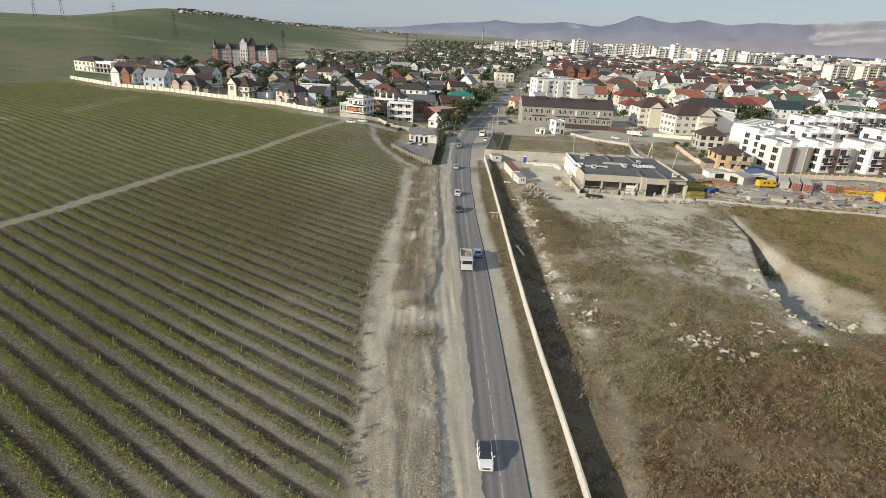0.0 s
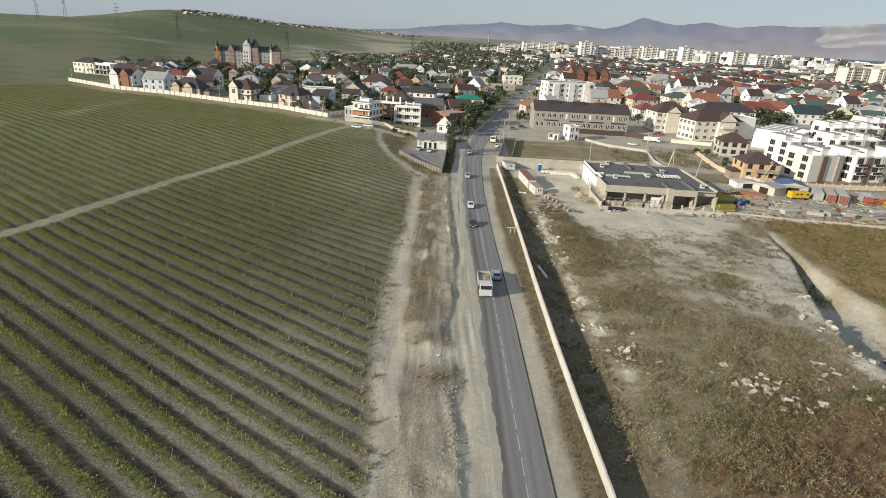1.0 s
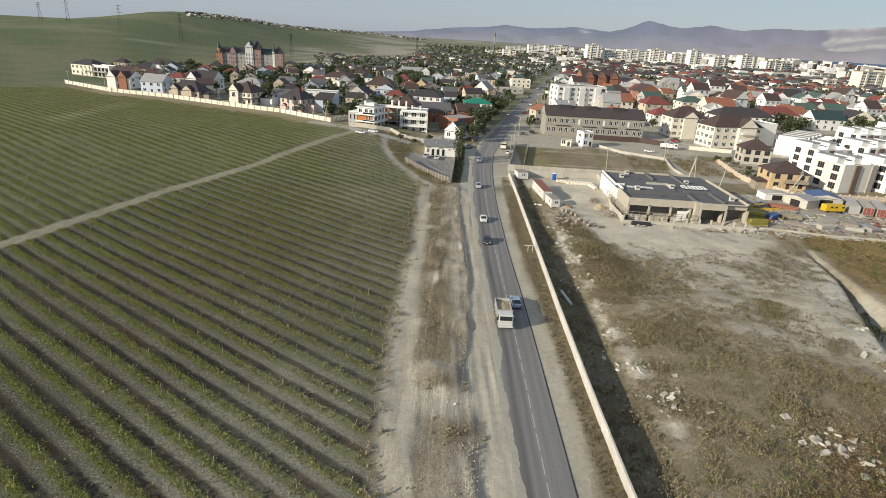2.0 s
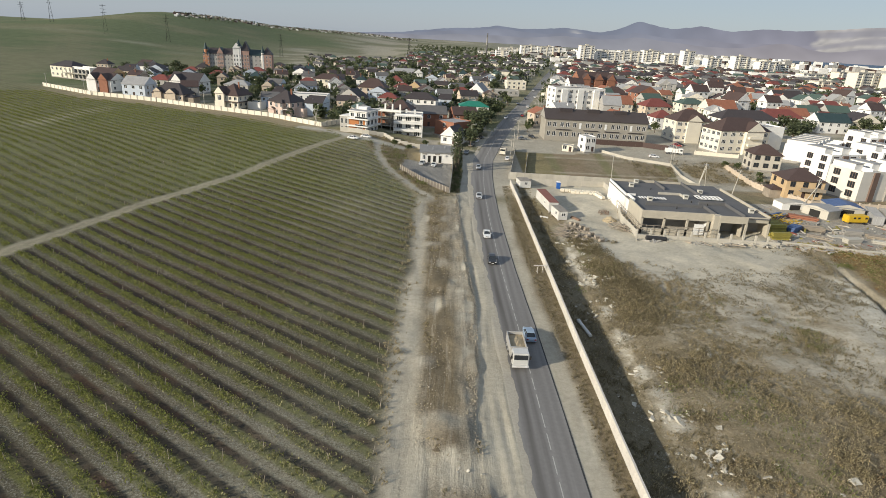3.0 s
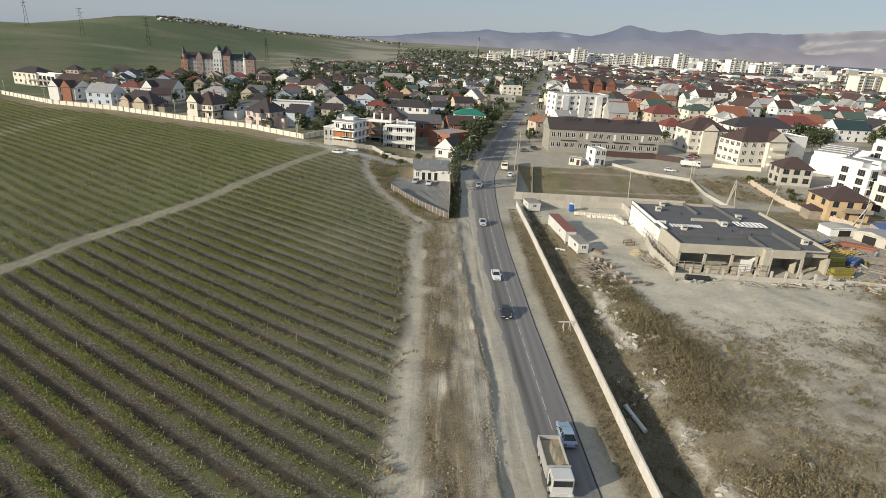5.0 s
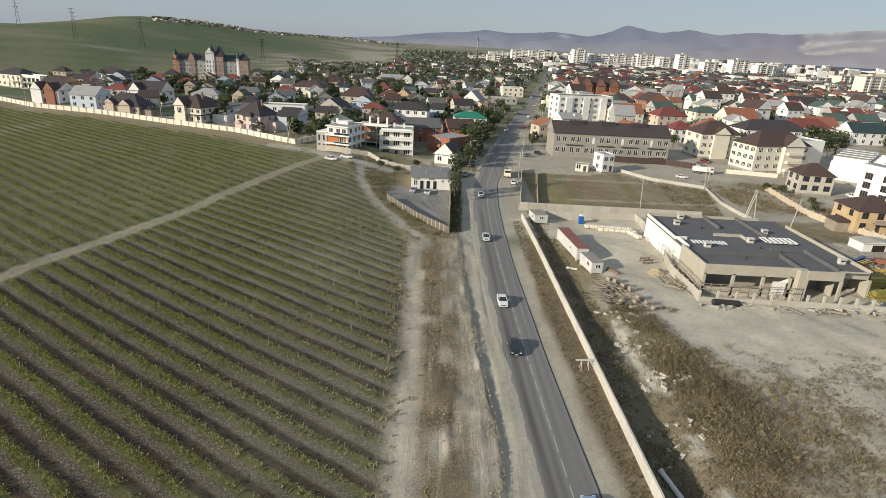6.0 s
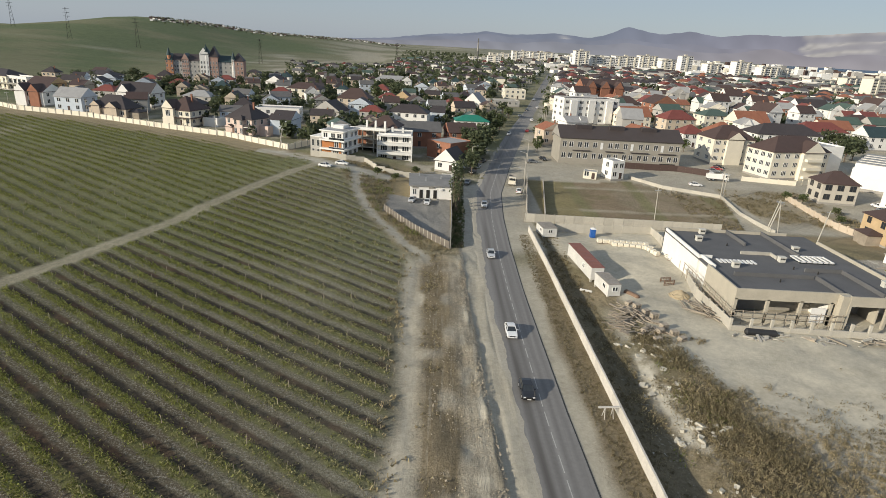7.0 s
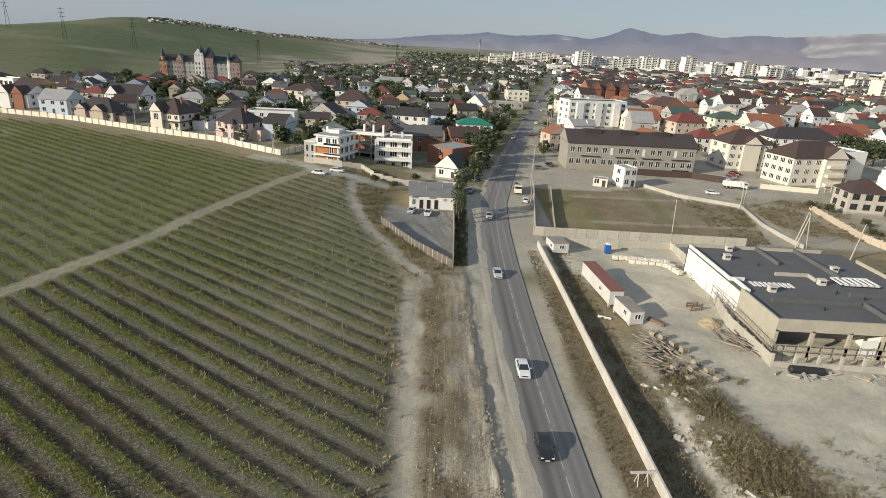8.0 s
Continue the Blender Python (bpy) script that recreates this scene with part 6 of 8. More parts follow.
site_building()
sc = thing("scaffold", pose(0, 0, 1.0), "light timber scaffold rails along the shell's front and side", "scaffold")
for z in (1.6, 2.6):
    bm = bmesh.new()
    rod(bm, (40.9, 168.9, z), (60, 168.7, z), 0.07, n=6)
    part("rail", bm, M_WOOD, sc)
    bm = bmesh.new()
    rod(bm, (40.9, 169, z), (41.2, 190, z + 0.5), 0.07, n=6)
    part("rail", bm, M_WOOD, sc)
for k in range(11):
    bm = bmesh.new()
    rod(bm, (41 + k * 1.9, 168.8, -0.6), (41 + k * 1.9, 168.8, 2.8), 0.06, n=6)
    part("standard", bm, M_WOOD, sc)
    bm = bmesh.new()
    rod(bm, (41.0, 169.5 + k * 2, -0.6), (41.1, 169.5 + k * 2, 3.2), 0.06, n=6)
    part("standard", bm, M_WOOD, sc)
fence("block_wall", [(40.3, 167.2), (47, 166.8), (60, 166.2), (74.4, 164.9)], 0.9, 3.0, "low pale block wall with short stub columns before the shell", M_CONC, (0.4, 1.3, M_CONC), t=0.3)


def site_cabin(x, y, yaw, L, W, H, roofm, label):
    c = thing("site_cabin", pose(x, y, gz(x, y), 0, 0, yaw), label, "cabin", "site cabins")
    bm = bmesh.new()
    box(bm, -W / 2, W / 2, -L / 2, L / 2, 0.35, H)
    n = int(L / 0.45)
    for k in range(n):
        q = -L / 2 + (k + 0.5) * L / n
        for s in (-1, 1):
            box(bm, s * W / 2 - 0.03, s * W / 2 + 0.03, q - 0.1, q + 0.1, 0.45, H - 0.1)
    part("body", bm, M_CABIN, c)
    bm = bmesh.new()
    box(bm, -W / 2 - 0.08, W / 2 + 0.08, -L / 2 - 0.08, L / 2 + 0.08, H, H + 0.1)
    roof = part("roof", bm, roofm, c)
    for k in range(int(L / 0.8)):
        q = -L / 2 + (k + 0.5) * 0.8
        slab(roof, "seam", (-W / 2, W / 2, q - 0.04, q + 0.04, H + 0.1, H + 0.15), roofm)
    me = window_mesh(1.1, 0.9, 1)
    part("window", me, None, c).matrix_basis = pose(0.1, -L / 2 - 0.05, 1.35)
    part("window", me, None, c).matrix_basis = pose(-W / 2 - 0.05, -L / 5, 1.35, 0, 0, -90)
    for px in (-W / 2 + 0.2, W / 2 - 0.2):
        for py in (-L / 2 + 0.3, L / 2 - 0.3):
            slab(c, "footing", (px - 0.2, px + 0.2, py - 0.2, py + 0.2, -0.4, 0.35), M_CONC)
    return c


M_CABIN = mat("dull_white_sheet", (0.62, 0.605, 0.57), 0.7, 0.18, 0.5, 5.0, 0.1)
M_OLDSHEET = mat("stained_sheet_roof", (0.3, 0.275, 0.245), 0.8, 0.35, 0.6, 4.0, 0.1)
M_RUSTR = mat("rust_red_roof", (0.25, 0.115, 0.095), 0.7, 0.2, 0.6, 6.0, 0.1)
site_cabin(22.0, 194.2, 6.5, 14.6, 2.6, 3.0, M_RUSTR, "long white site cabin with a rust-red roof")
site_cabin(23.6, 182.2, 10, 6.0, 2.5, 2.7, M_OLDSHEET, "small white site cabin with a stained grey roof")
site_cabin(17.6, 216.5, 10, 5.0, 3.6, 2.6, M_OLDSHEET, "grey-roofed site shed beside the yard fence")


def toilet_cabin():
    c = thing("toilet_cabin", pose(29, 215.6, gz(29, 215.6)), "blue plastic toilet cabin with a pale roof", "toilet cabin")
    blue = mat("blue_plastic", (0.03, 0.12, 0.4), 0.4, 0.1)
    slab(c, "body", (-0.6, 0.6, -0.6, 0.6, 0, 2.1), blue)
    slab(c, "door", (-0.4, 0.4, -0.66, -0.6, 0.15, 1.95), blue)
    bm = roof_bm("hip", 1.1, 1.1, 0.3, 0.1, 0.08)
    bm.transform(Matrix.Translation((0, 0, 2.2)))
    part("roof", bm, M_FRAME, c)


toilet_cabin()


def heap(name, x, y, r, h, material, label, category, seed=1, sx=1.0):
    bm = bmesh.new()
    bmesh.ops.create_icosphere(bm, subdivisions=4, radius=1.0)
    for v in bm.verts:
        q = v.co.copy()
        f = max(0.0, 1 - math.hypot(q.x, q.y))
        n = noise.noise(q * 3 + Vector((seed, 0, 0))) * 0.12 + noise.noise(q * 9 + Vector((seed, 5, 0))) * 0.05
        v.co = Vector((q.x * r * sx * (1 + n), q.y * r * (1 + n), max(-0.3, h * (f ** 0.8 + n * 1.5)) if q.z > 0 else -0.4))
    ob = new(name, mesh_of(name, bm, material))
    ob.location = (x, y, gz(x, y))
    return tagged(ob, label, category)


heap("sand_mound", 37.2, 180.6, 1.9, 1.3, mat("ochre_sand", (0.40, 0.325, 0.215), 0.95, 0.15, 1.0, 9.0, 0.2), "small heap of ochre sand", "sand heap", 3)
heap("earth_heap", -4.7, 88, 2.7, 0.7, mat("dark_earth", (0.15, 0.12, 0.08), 0.95, 0.3, 1.0, 6.0, 0.4), "low heap of dark weedy earth and rubble", "earth heap", 4)
heap("earth_heap", -2.2, 78.2, 2.4, 0.5, bpy.data.materials["dark_earth"], "low heap of dark weedy earth beside the lay-by", "earth heap", 6, 1.2)


def plank_pile(x, y, yaw, n, spread, length, label, seed):
    r = random.Random(seed)
    t = thing("timber_pile", pose(x, y, gz(x, y), 0, 0, yaw), label, "timber pile", "timber piles")
    bm = bmesh.new()
    box(bm, -0.5, 0.5, -0.5, 0.5, -0.5, 0.5)
    me = mesh_of("plank", bm, M_WOOD)
    for k in range(n):
        o = part("plank", me, None, t)
        ln = length * r.uniform(0.5, 1.1)
        px, py = r.gauss(0, spread[0]), r.gauss(0, spread[1])
        pz = 0.15 + max(0, 1.1 - abs(px) / (spread[0] * 1.6)) * r.uniform(0.2, 1.0)
        o.matrix_basis = pose(px, py, pz, r.uniform(-8, 8), r.uniform(-8, 8), r.gauss(0, 22) + (90 if r.random() < 0.25 else 0)) @ Matrix.Diagonal((ln, r.choice((0.12, 0.2, 0.3)), r.choice((0.06, 0.12, 0.18)), 1))
    return t


plank_pile(26.0, 171.5, -62, 80, (2.6, 1.0), 2.2, "sprawling heap of grey weathered timber and boards", 2)
plank_pile(22.8, 168.6, -10, 70, (1.3, 2.2), 2.4, "sprawling heap of grey weathered timber and boards", 3)
plank_pile(27.0, 165.0, 60, 36, (1.4, 0.9), 1.8, "stack of weathered pallets and boards", 4)
plank_pile(38.9, 174.2, -62, 26, (1.6, 0.9), 6.0, "bundle of long brown timber poles", 5)
plank_pile(43.4, 200.6, 75, 24, (2.0, 0.7), 3.0, "loose boards beside the yard fence", 9)


def bag_pallet(x, y, yaw):
    t = thing("bag_pallet", pose(x, y, gz(x, y), 0, 0, yaw), "pallet of pale sacks wrapped in film", "pallet of sacks", "sack pallets")
    slab(t, "pallet", (-0.6, 0.6, -0.5, 0.5, 0, 0.14), M_WOOD)
    bm = bmesh.new()
    box(bm, -0.58, 0.58, -0.48, 0.48, 0.14, 1.0)
    bmesh.ops.subdivide_edges(bm, edges=bm.edges[:], cuts=4, use_grid_fill=True)
    for v in bm.verts:
        f = 1 - 0.1 * abs(math.sin(v.co.z * 14)) + 0.06 * noise.noise(v.co * 4)
        v.co.x, v.co.y = v.co.x * f, v.co.y * f
    part("sack_load", bm, M_CREAM, t)


for k in range(9):
    bag_pallet(29.6 + k * 1.3, 211.2 - k * 0.3, 5 * (k % 3))
    if k > 1:
        bag_pallet(29.9 + k * 1.3, 209.6 - k * 0.42, -6 + 4 * (k % 2))
for k in range(4):
    bag_pallet(39.4 + k * 0.35, 206.4 - k * 1.25, 30 - 8 * (k % 2))


def steel_crate(x, y, yaw):
    """An open rusty lattice crate on skids."""
    t = thing("steel_crate", pose(x, y, gz(x, y), 0, 0, yaw), "open rusty steel lattice crate in the building yard", "crate")
    for px in (-1.1, 1.1):
        for py in (-0.7, 0.7):
            slab(t, "post", (px - 0.06, px + 0.06, py - 0.06, py + 0.06, 0, 1.25), M_RUSTY)
    for py in (-0.7, 0.7):
        for z in (0.15, 0.55, 0.95, 1.2):
            slab(t, "rail", (-1.15, 1.15, py - 0.04, py + 0.04, z, z + 0.08), M_RUSTY)
        for k in range(6):
            slab(t, "bar", (-0.9 + k * 0.36, -0.84 + k * 0.36, py - 0.03, py + 0.03, 0.1, 1.2), M_RUSTY)
    slab(t, "floor", (-1.1, 1.1, -0.7, 0.7, 0.1, 0.15), M_WOOD)


def drain_pipe(a, b, r, label):
    """A pale pipe lying on the ground, open at its ends."""
    t = thing("drain_pipe", pose(0, 0, 0), label, "pipe")
    A, B = Vector((*a, gz(*a) + r)), Vector((*b, gz(*b) + r))
    bm = bmesh.new()
    rod(bm, A, B, r, r, 12)
    part("pipe", bm, M_CABIN, t)
    d = (B - A).normalized() * 0.25
    bm = bmesh.new()
    rod(bm, A - d, A, r * 1.25, r * 1.25, 12)
    part("socket", bm, M_CABIN, t)


def roller_tank(x, y, yaw, r, L, material, label):
    t = thing("steel_tank", pose(x, y, gz(x, y) + r * 0.8, 0, 0, yaw), label, "tank")
    bm = bmesh.new()
    rod(bm, (-L / 2, 0, 0), (L / 2, 0, 0), r, r, 16)
    part("shell", bm, material, t)
    for s in (-1, 1):
        bm = bmesh.new()
        rod(bm, (s * L / 2, 0, 0), (s * (L / 2 + 0.25), 0, 0), r, r * 0.5, 16)
        part("end_cap", bm, material, t)


M_RUSTY = mat("rusty_steel", (0.2, 0.13, 0.09), 0.8, 0.35, 1.0, 6.0, 0.2)
roller_tank(44.6, 165.4, -5, 0.6, 4.6, mat("black_tank_paint", (0.03, 0.03, 0.032), 0.5, 0.3), "black steel tank lying by the low wall")
steel_crate(36.7, 186.0, 12)
drain_pipe((17.1, 121.6), (18.2, 117.2), 0.3, "pale concrete drain pipe lying in the ditch")
drain_pipe((18.9, 182.6), (20.6, 181.4), 0.22, "short pale pipe lying behind the cabins")
roller_tank(27.7, 179.8, -60, 0.55, 3.0, M_RUSTY, "rusty steel drum lying beside a cabin")


# ---- storage yard ----
M_YEL = mat("yellow_paint", (0.62, 0.40, 0.03), 0.5, 0.15)
M_ORG = mat("orange_paint", (0.55, 0.14, 0.03), 0.5, 0.15)
rnd = random.Random(12)
M_FORM = mat("olive_yellow_formwork", (0.30, 0.255, 0.06), 0.7, 0.3, 1.0, 6.0, 0.1, rand=0.25)
M_TARP = mat("blue_tarpaulin", (0.08, 0.13, 0.26), 0.6, 0.25, 0.6, 3.0, 0.4)
M_REDBROWN = mat("red_brown_steel", (0.24, 0.075, 0.055), 0.7, 0.2, 0.8, 6.0, 0.1)


def layered(name, x, y, yaw, w, d, layers, across, thick, material, label, category, seed, piece):
    """A stack of beams or slabs laid in layers, each piece a little out of line."""
    r = random.Random(seed)
    t = thing(name, pose(x, y, gz(x, y), 0, 0, yaw), label, category, "yard goods")
    bm = bmesh.new()
    box(bm, -0.5, 0.5, -0.5, 0.5, 0, 1)
    me = mesh_of(piece, bm, material)
    for k in range(layers):
        for q in range(across):
            if k == layers - 1 and r.random() < 0.3:
                continue
            o = part(piece, me, None, t)
            o.matrix_basis = pose(r.gauss(0, 0.12), -d / 2 + (q + 0.5) * d / across, k * (thick + 0.05) + 0.05, 0, 0, r.gauss(0, 1.5)) @ Matrix.Diagonal((w * r.uniform(0.88, 1.05), d / across * r.uniform(0.72, 0.93), thick, 1))
    for q in (-0.35, 0.35):
        slab(t, "bearer", (q * w - 0.1, q * w + 0.1, -d / 2, d / 2, -0.15, 0.05), M_WOOD)
    return t


layered("formwork_stack", 78.2, 178.0, 4, 7.2, 5.0, 5, 4, 0.38, M_FORM, "stacked olive-yellow formwork girders", "formwork", 1, "girder")
layered("formwork_stack", 77.0, 170.6, 8, 5.0, 2.8, 4, 2, 0.42, M_FORM, "stacked olive-yellow formwork panels", "formwork", 2, "panel")
layered("formwork_stack", 85.0, 178.2, 40, 5.5, 2.4, 4, 3, 0.28, M_TARP, "stacked dull blue steel formwork panels", "formwork", 3, "panel")
layered("formwork_stack", 87.5, 190.5, 35, 5.5, 2.6, 3, 3, 0.3, M_TARP, "stacked dull blue steel formwork panels", "formwork", 4, "panel")
layered("brick_stack", 94.6, 190.6, -30, 7.5, 2.2, 3, 2, 0.4, M_RORANGE, "row of red brick packs on bearers", "bricks", 5, "brick_pack")
layered("plank_stack", 91.0, 180.0, -12, 6.0, 2.4, 4, 4, 0.2, M_WOOD, "stack of long weathered planks", "planks", 6, "plank")
layered("plank_stack", 89.0, 173.0, -35, 6.0, 2.6, 2, 4, 0.16, M_WOOD, "low stack of weathered planks", "planks", 7, "plank")
rnd = random.Random(12)
for k, (px, py) in enumerate(((94.6, 174.6), (99.8, 177.2), (95.2, 170.0), (104.5, 174.8), (109.5, 176.2), (103.0, 170.2), (108.0, 170.4), (113.6, 172.0), (117.5, 168.2), (122.6, 172.0), (127.5, 168.8), (133, 172.0), (126, 177.5), (132.5, 178.6), (140, 174.5), (139, 168.5), (146, 172), (150, 178), (156, 170), (160, 176))):
    mm = (M_CONC, M_CONC_D, M_CONC, M_WOOD, M_STEEL)[k % 5]
    layered("slab_stack", px, py, rnd.uniform(-20, 24), rnd.uniform(3.0, 5.0), rnd.uniform(1.6, 2.6), rnd.choice((2, 3, 4)), 1 + k % 2, 0.3, mm, ("stack of pale concrete slabs", "stack of grey concrete slabs", "stack of pale concrete slabs", "stack of weathered building boards", "stack of grey steel sheets")[k % 5], "slabs", 20 + k, "slab")


def shed(name, x, y, yaw, w, d, h, wallm, roofm, label, rise=0.7):
    t = thing(name, pose(x, y, gz(x, y), 0, 0, yaw), label, "shed", "yard sheds")
    slab(t, "wall", (-w / 2, w / 2, -d / 2, d / 2, -0.2, h), wallm)
    rb = roof_bm("gabley", w, d, rise, 0.25, 0.08)
    rb.transform(Matrix.Translation((0, 0, h)))
    part("roof", rb, [roofm, wallm], t)
    slab(t, "door", (-w * 0.2, w * 0.2, -d / 2 - 0.05, -d / 2 + 0.02, 0, h * 0.8), M_DARK)


def container(x, y, yaw, L, W, H, side, end, label):
    """A steel container with ribbed sides, its end to local -y."""
    t = thing("storage_container", pose(x, y, gz(x, y), 0, 0, yaw), label, "container", "yard containers")
    bm = bmesh.new()
    box(bm, -W / 2, W / 2, -L / 2, L / 2, 0.15, H)
    n = int(L / 0.5)
    for k in range(n):
        q = -L / 2 + (k + 0.5) * L / n
        for s in (-1, 1):
            box(bm, s * W / 2 - 0.04, s * W / 2 + 0.04, q - 0.12, q + 0.12, 0.25, H - 0.1)
        box(bm, -W / 2 + 0.1, W / 2 - 0.1, q - 0.12, q + 0.12, H - 0.02, H + 0.04)
    part("body", bm, side, t)
    for s in (-1, 1):
        dr = slab(t, "door", (min(0, s * (W / 2 - 0.1)) + 0.02, max(0, s * (W / 2 - 0.1)) - 0.02, -L / 2 - 0.06, -L / 2 + 0.02, 0.3, H - 0.15), end)
        slab(dr, "lock_bar", (s * W * 0.2 - 0.03, s * W * 0.2 + 0.03, -L / 2 - 0.1, -L / 2 - 0.05, 0.3, H - 0.15), M_STEEL)


shed("store_shed", 96.4, 200.6, 4, 8.0, 4.6, 2.5, M_WHITE, M_CONC, "white open-fronted storage shed", 0.4)
shed("store_shed", 102.0, 194.6, -62, 7.5, 6.0, 2.8, M_CONC, M_RGREY, "grey storage shed with a pale pitched roof")
shed("store_shed", 111.0, 199.2, -14, 9.0, 8.0, 2.8, M_CONC, M_TARP, "shed covered with a blue tarpaulin roof", 1.0)
for k, (px, py, sd, en) in enumerate(((116.6, 193.4, M_RGREY, M_RGREY), (120.0, 192.4, M_CONC_D, M_REDBROWN), (123.2, 191.2, M_RGREY, M_REDBROWN), (130.4, 190.0, M_STEEL, M_REDBROWN))):
    container(px, py, -24, 12.0 if k < 3 else 6.0, 2.7, 2.7, sd, en, "long grey steel container with a red-brown end" if en is M_REDBROWN else "long grey steel container")
container(140.5, 179.5, -30, 4.0, 2.6, 2.6, M_YEL, M_YEL, "yellow crane cabin standing in the yard")


def yard_van(x, y, yaw):
    t = thing("workshop_trailer", pose(x, y, gz(x, y), 0, 0, yaw), "yellow workshop trailer with dark windows", "trailer")
    bm = bmesh.new()
    box(bm, -3.2, 3.2, -1.15, 1.15, 0.6, 2.6)
    bmesh.ops.bevel(bm, geom=bm.edges[:], offset=0.18, segments=2, affect="EDGES")
    part("body", bm, M_YEL, t)
    for q in (-1.3, 0.1, 2.3):
        slab(t, "window", (q - 0.35, q + 0.35, -1.2, -1.12, 1.7, 2.2), M_GLASS)
    for q in (-2.2, 2.2):
        for s in (-1, 1):
            bm = bmesh.new()
            rod(bm, (q, s * 0.8, 0.42), (q, s * 1.1, 0.42), 0.42, n=14)
            part("wheel", bm, M_TYRE, t)


yard_van(108.2, 188.8, 8)


def yard_debris():
    """Boards, plates and scrap between the stacks."""
    r = random.Random(41)
    bm = bmesh.new()
    for k in range(1500):
        x, y = r.uniform(74, 172), r.uniform(162, 203)
        if k % 5 == 0:
            x, y = r.uniform(78, 135), r.uniform(161, 167)
        if k % 25 == 0:
            x, y = r.uniform(40, 74), r.gauss(164.2, 0.7)
        s = r.uniform(0.3, 1.0) ** 2
        m = pose(x, y, gz(x, y) + r.uniform(0.05, 0.3), r.uniform(-20, 20), r.uniform(-15, 15), r.uniform(0, 180)) @ Matrix.Diagonal((0.4 + 2.6 * s, 0.15 + 0.7 * s * r.random(), 0.08 + 0.25 * r.random(), 1))
        for v in box(bm, -0.5, 0.5, -0.5, 0.5, -0.5, 0.5, r.choice((0, 0, 0, 1, 1, 2, 2, 3, 4) if x > 74 else (0, 1, 1, 2))):
            v.co = m @ v.co
    tagged(new("yard_debris", mesh_of("yard_debris", bm, M_WOOD, M_CONC, M_CONC_D, M_FORM, M_REDBROWN)), "boards, slabs and scrap lying between the stacks", "debris", kind="stuff")


yard_debris()
fence("yard_kerb", [(76, 166.5), (92, 163.2), (131, 159.5), (175, 156)], 0.7, 3.0, "low concrete kerb wall of the storage yard", M_CONC, t=0.25)


def crane_part(x, y, yaw, L, material, label):
    """A lattice boom section lying on the ground."""
    t = thing("lattice_boom", pose(x, y, gz(x, y) + 0.3, 0, 0, yaw), label, "crane boom", "crane parts")
    for a in (-0.6, 0.6):
        for z in (0, 1.2):
            bm = bmesh.new()
            rod(bm, (-L / 2, a, z), (L / 2, a, z), 0.09, n=6)
            part("chord", bm, material, t)
    n = int(L / 1.3)
    for k in range(n):
        q = -L / 2 + k * L / n
        bm = bmesh.new()
        rod(bm, (q, -0.6, 0), (q + L / n, -0.6, 1.2), 0.06, n=5)
        rod(bm, (q, 0.6, 1.2), (q + L / n, 0.6, 0), 0.06, n=5)
        rod(bm, (q, -0.6, 1.2), (q, 0.6, 1.2), 0.06, n=5)
        part("lacing", bm, material, t)


for k, (px, py, yaw, mm) in enumerate(((133, 187, 15, M_ORG), (140, 189, 8, M_ORG), (147, 187, 60, M_ORG), (152, 190, 12, M_ORG), (137, 184, -8, M_YEL), (84.5, 187, 28, M_YEL), (85.5, 182.5, 12, M_YEL), (147, 183, 5, M_ORG))):
    crane_part(px, py, yaw, 9, mm, "orange lattice boom section lying in the yard" if mm is M_ORG else "yellow lattice boom section lying in the yard")


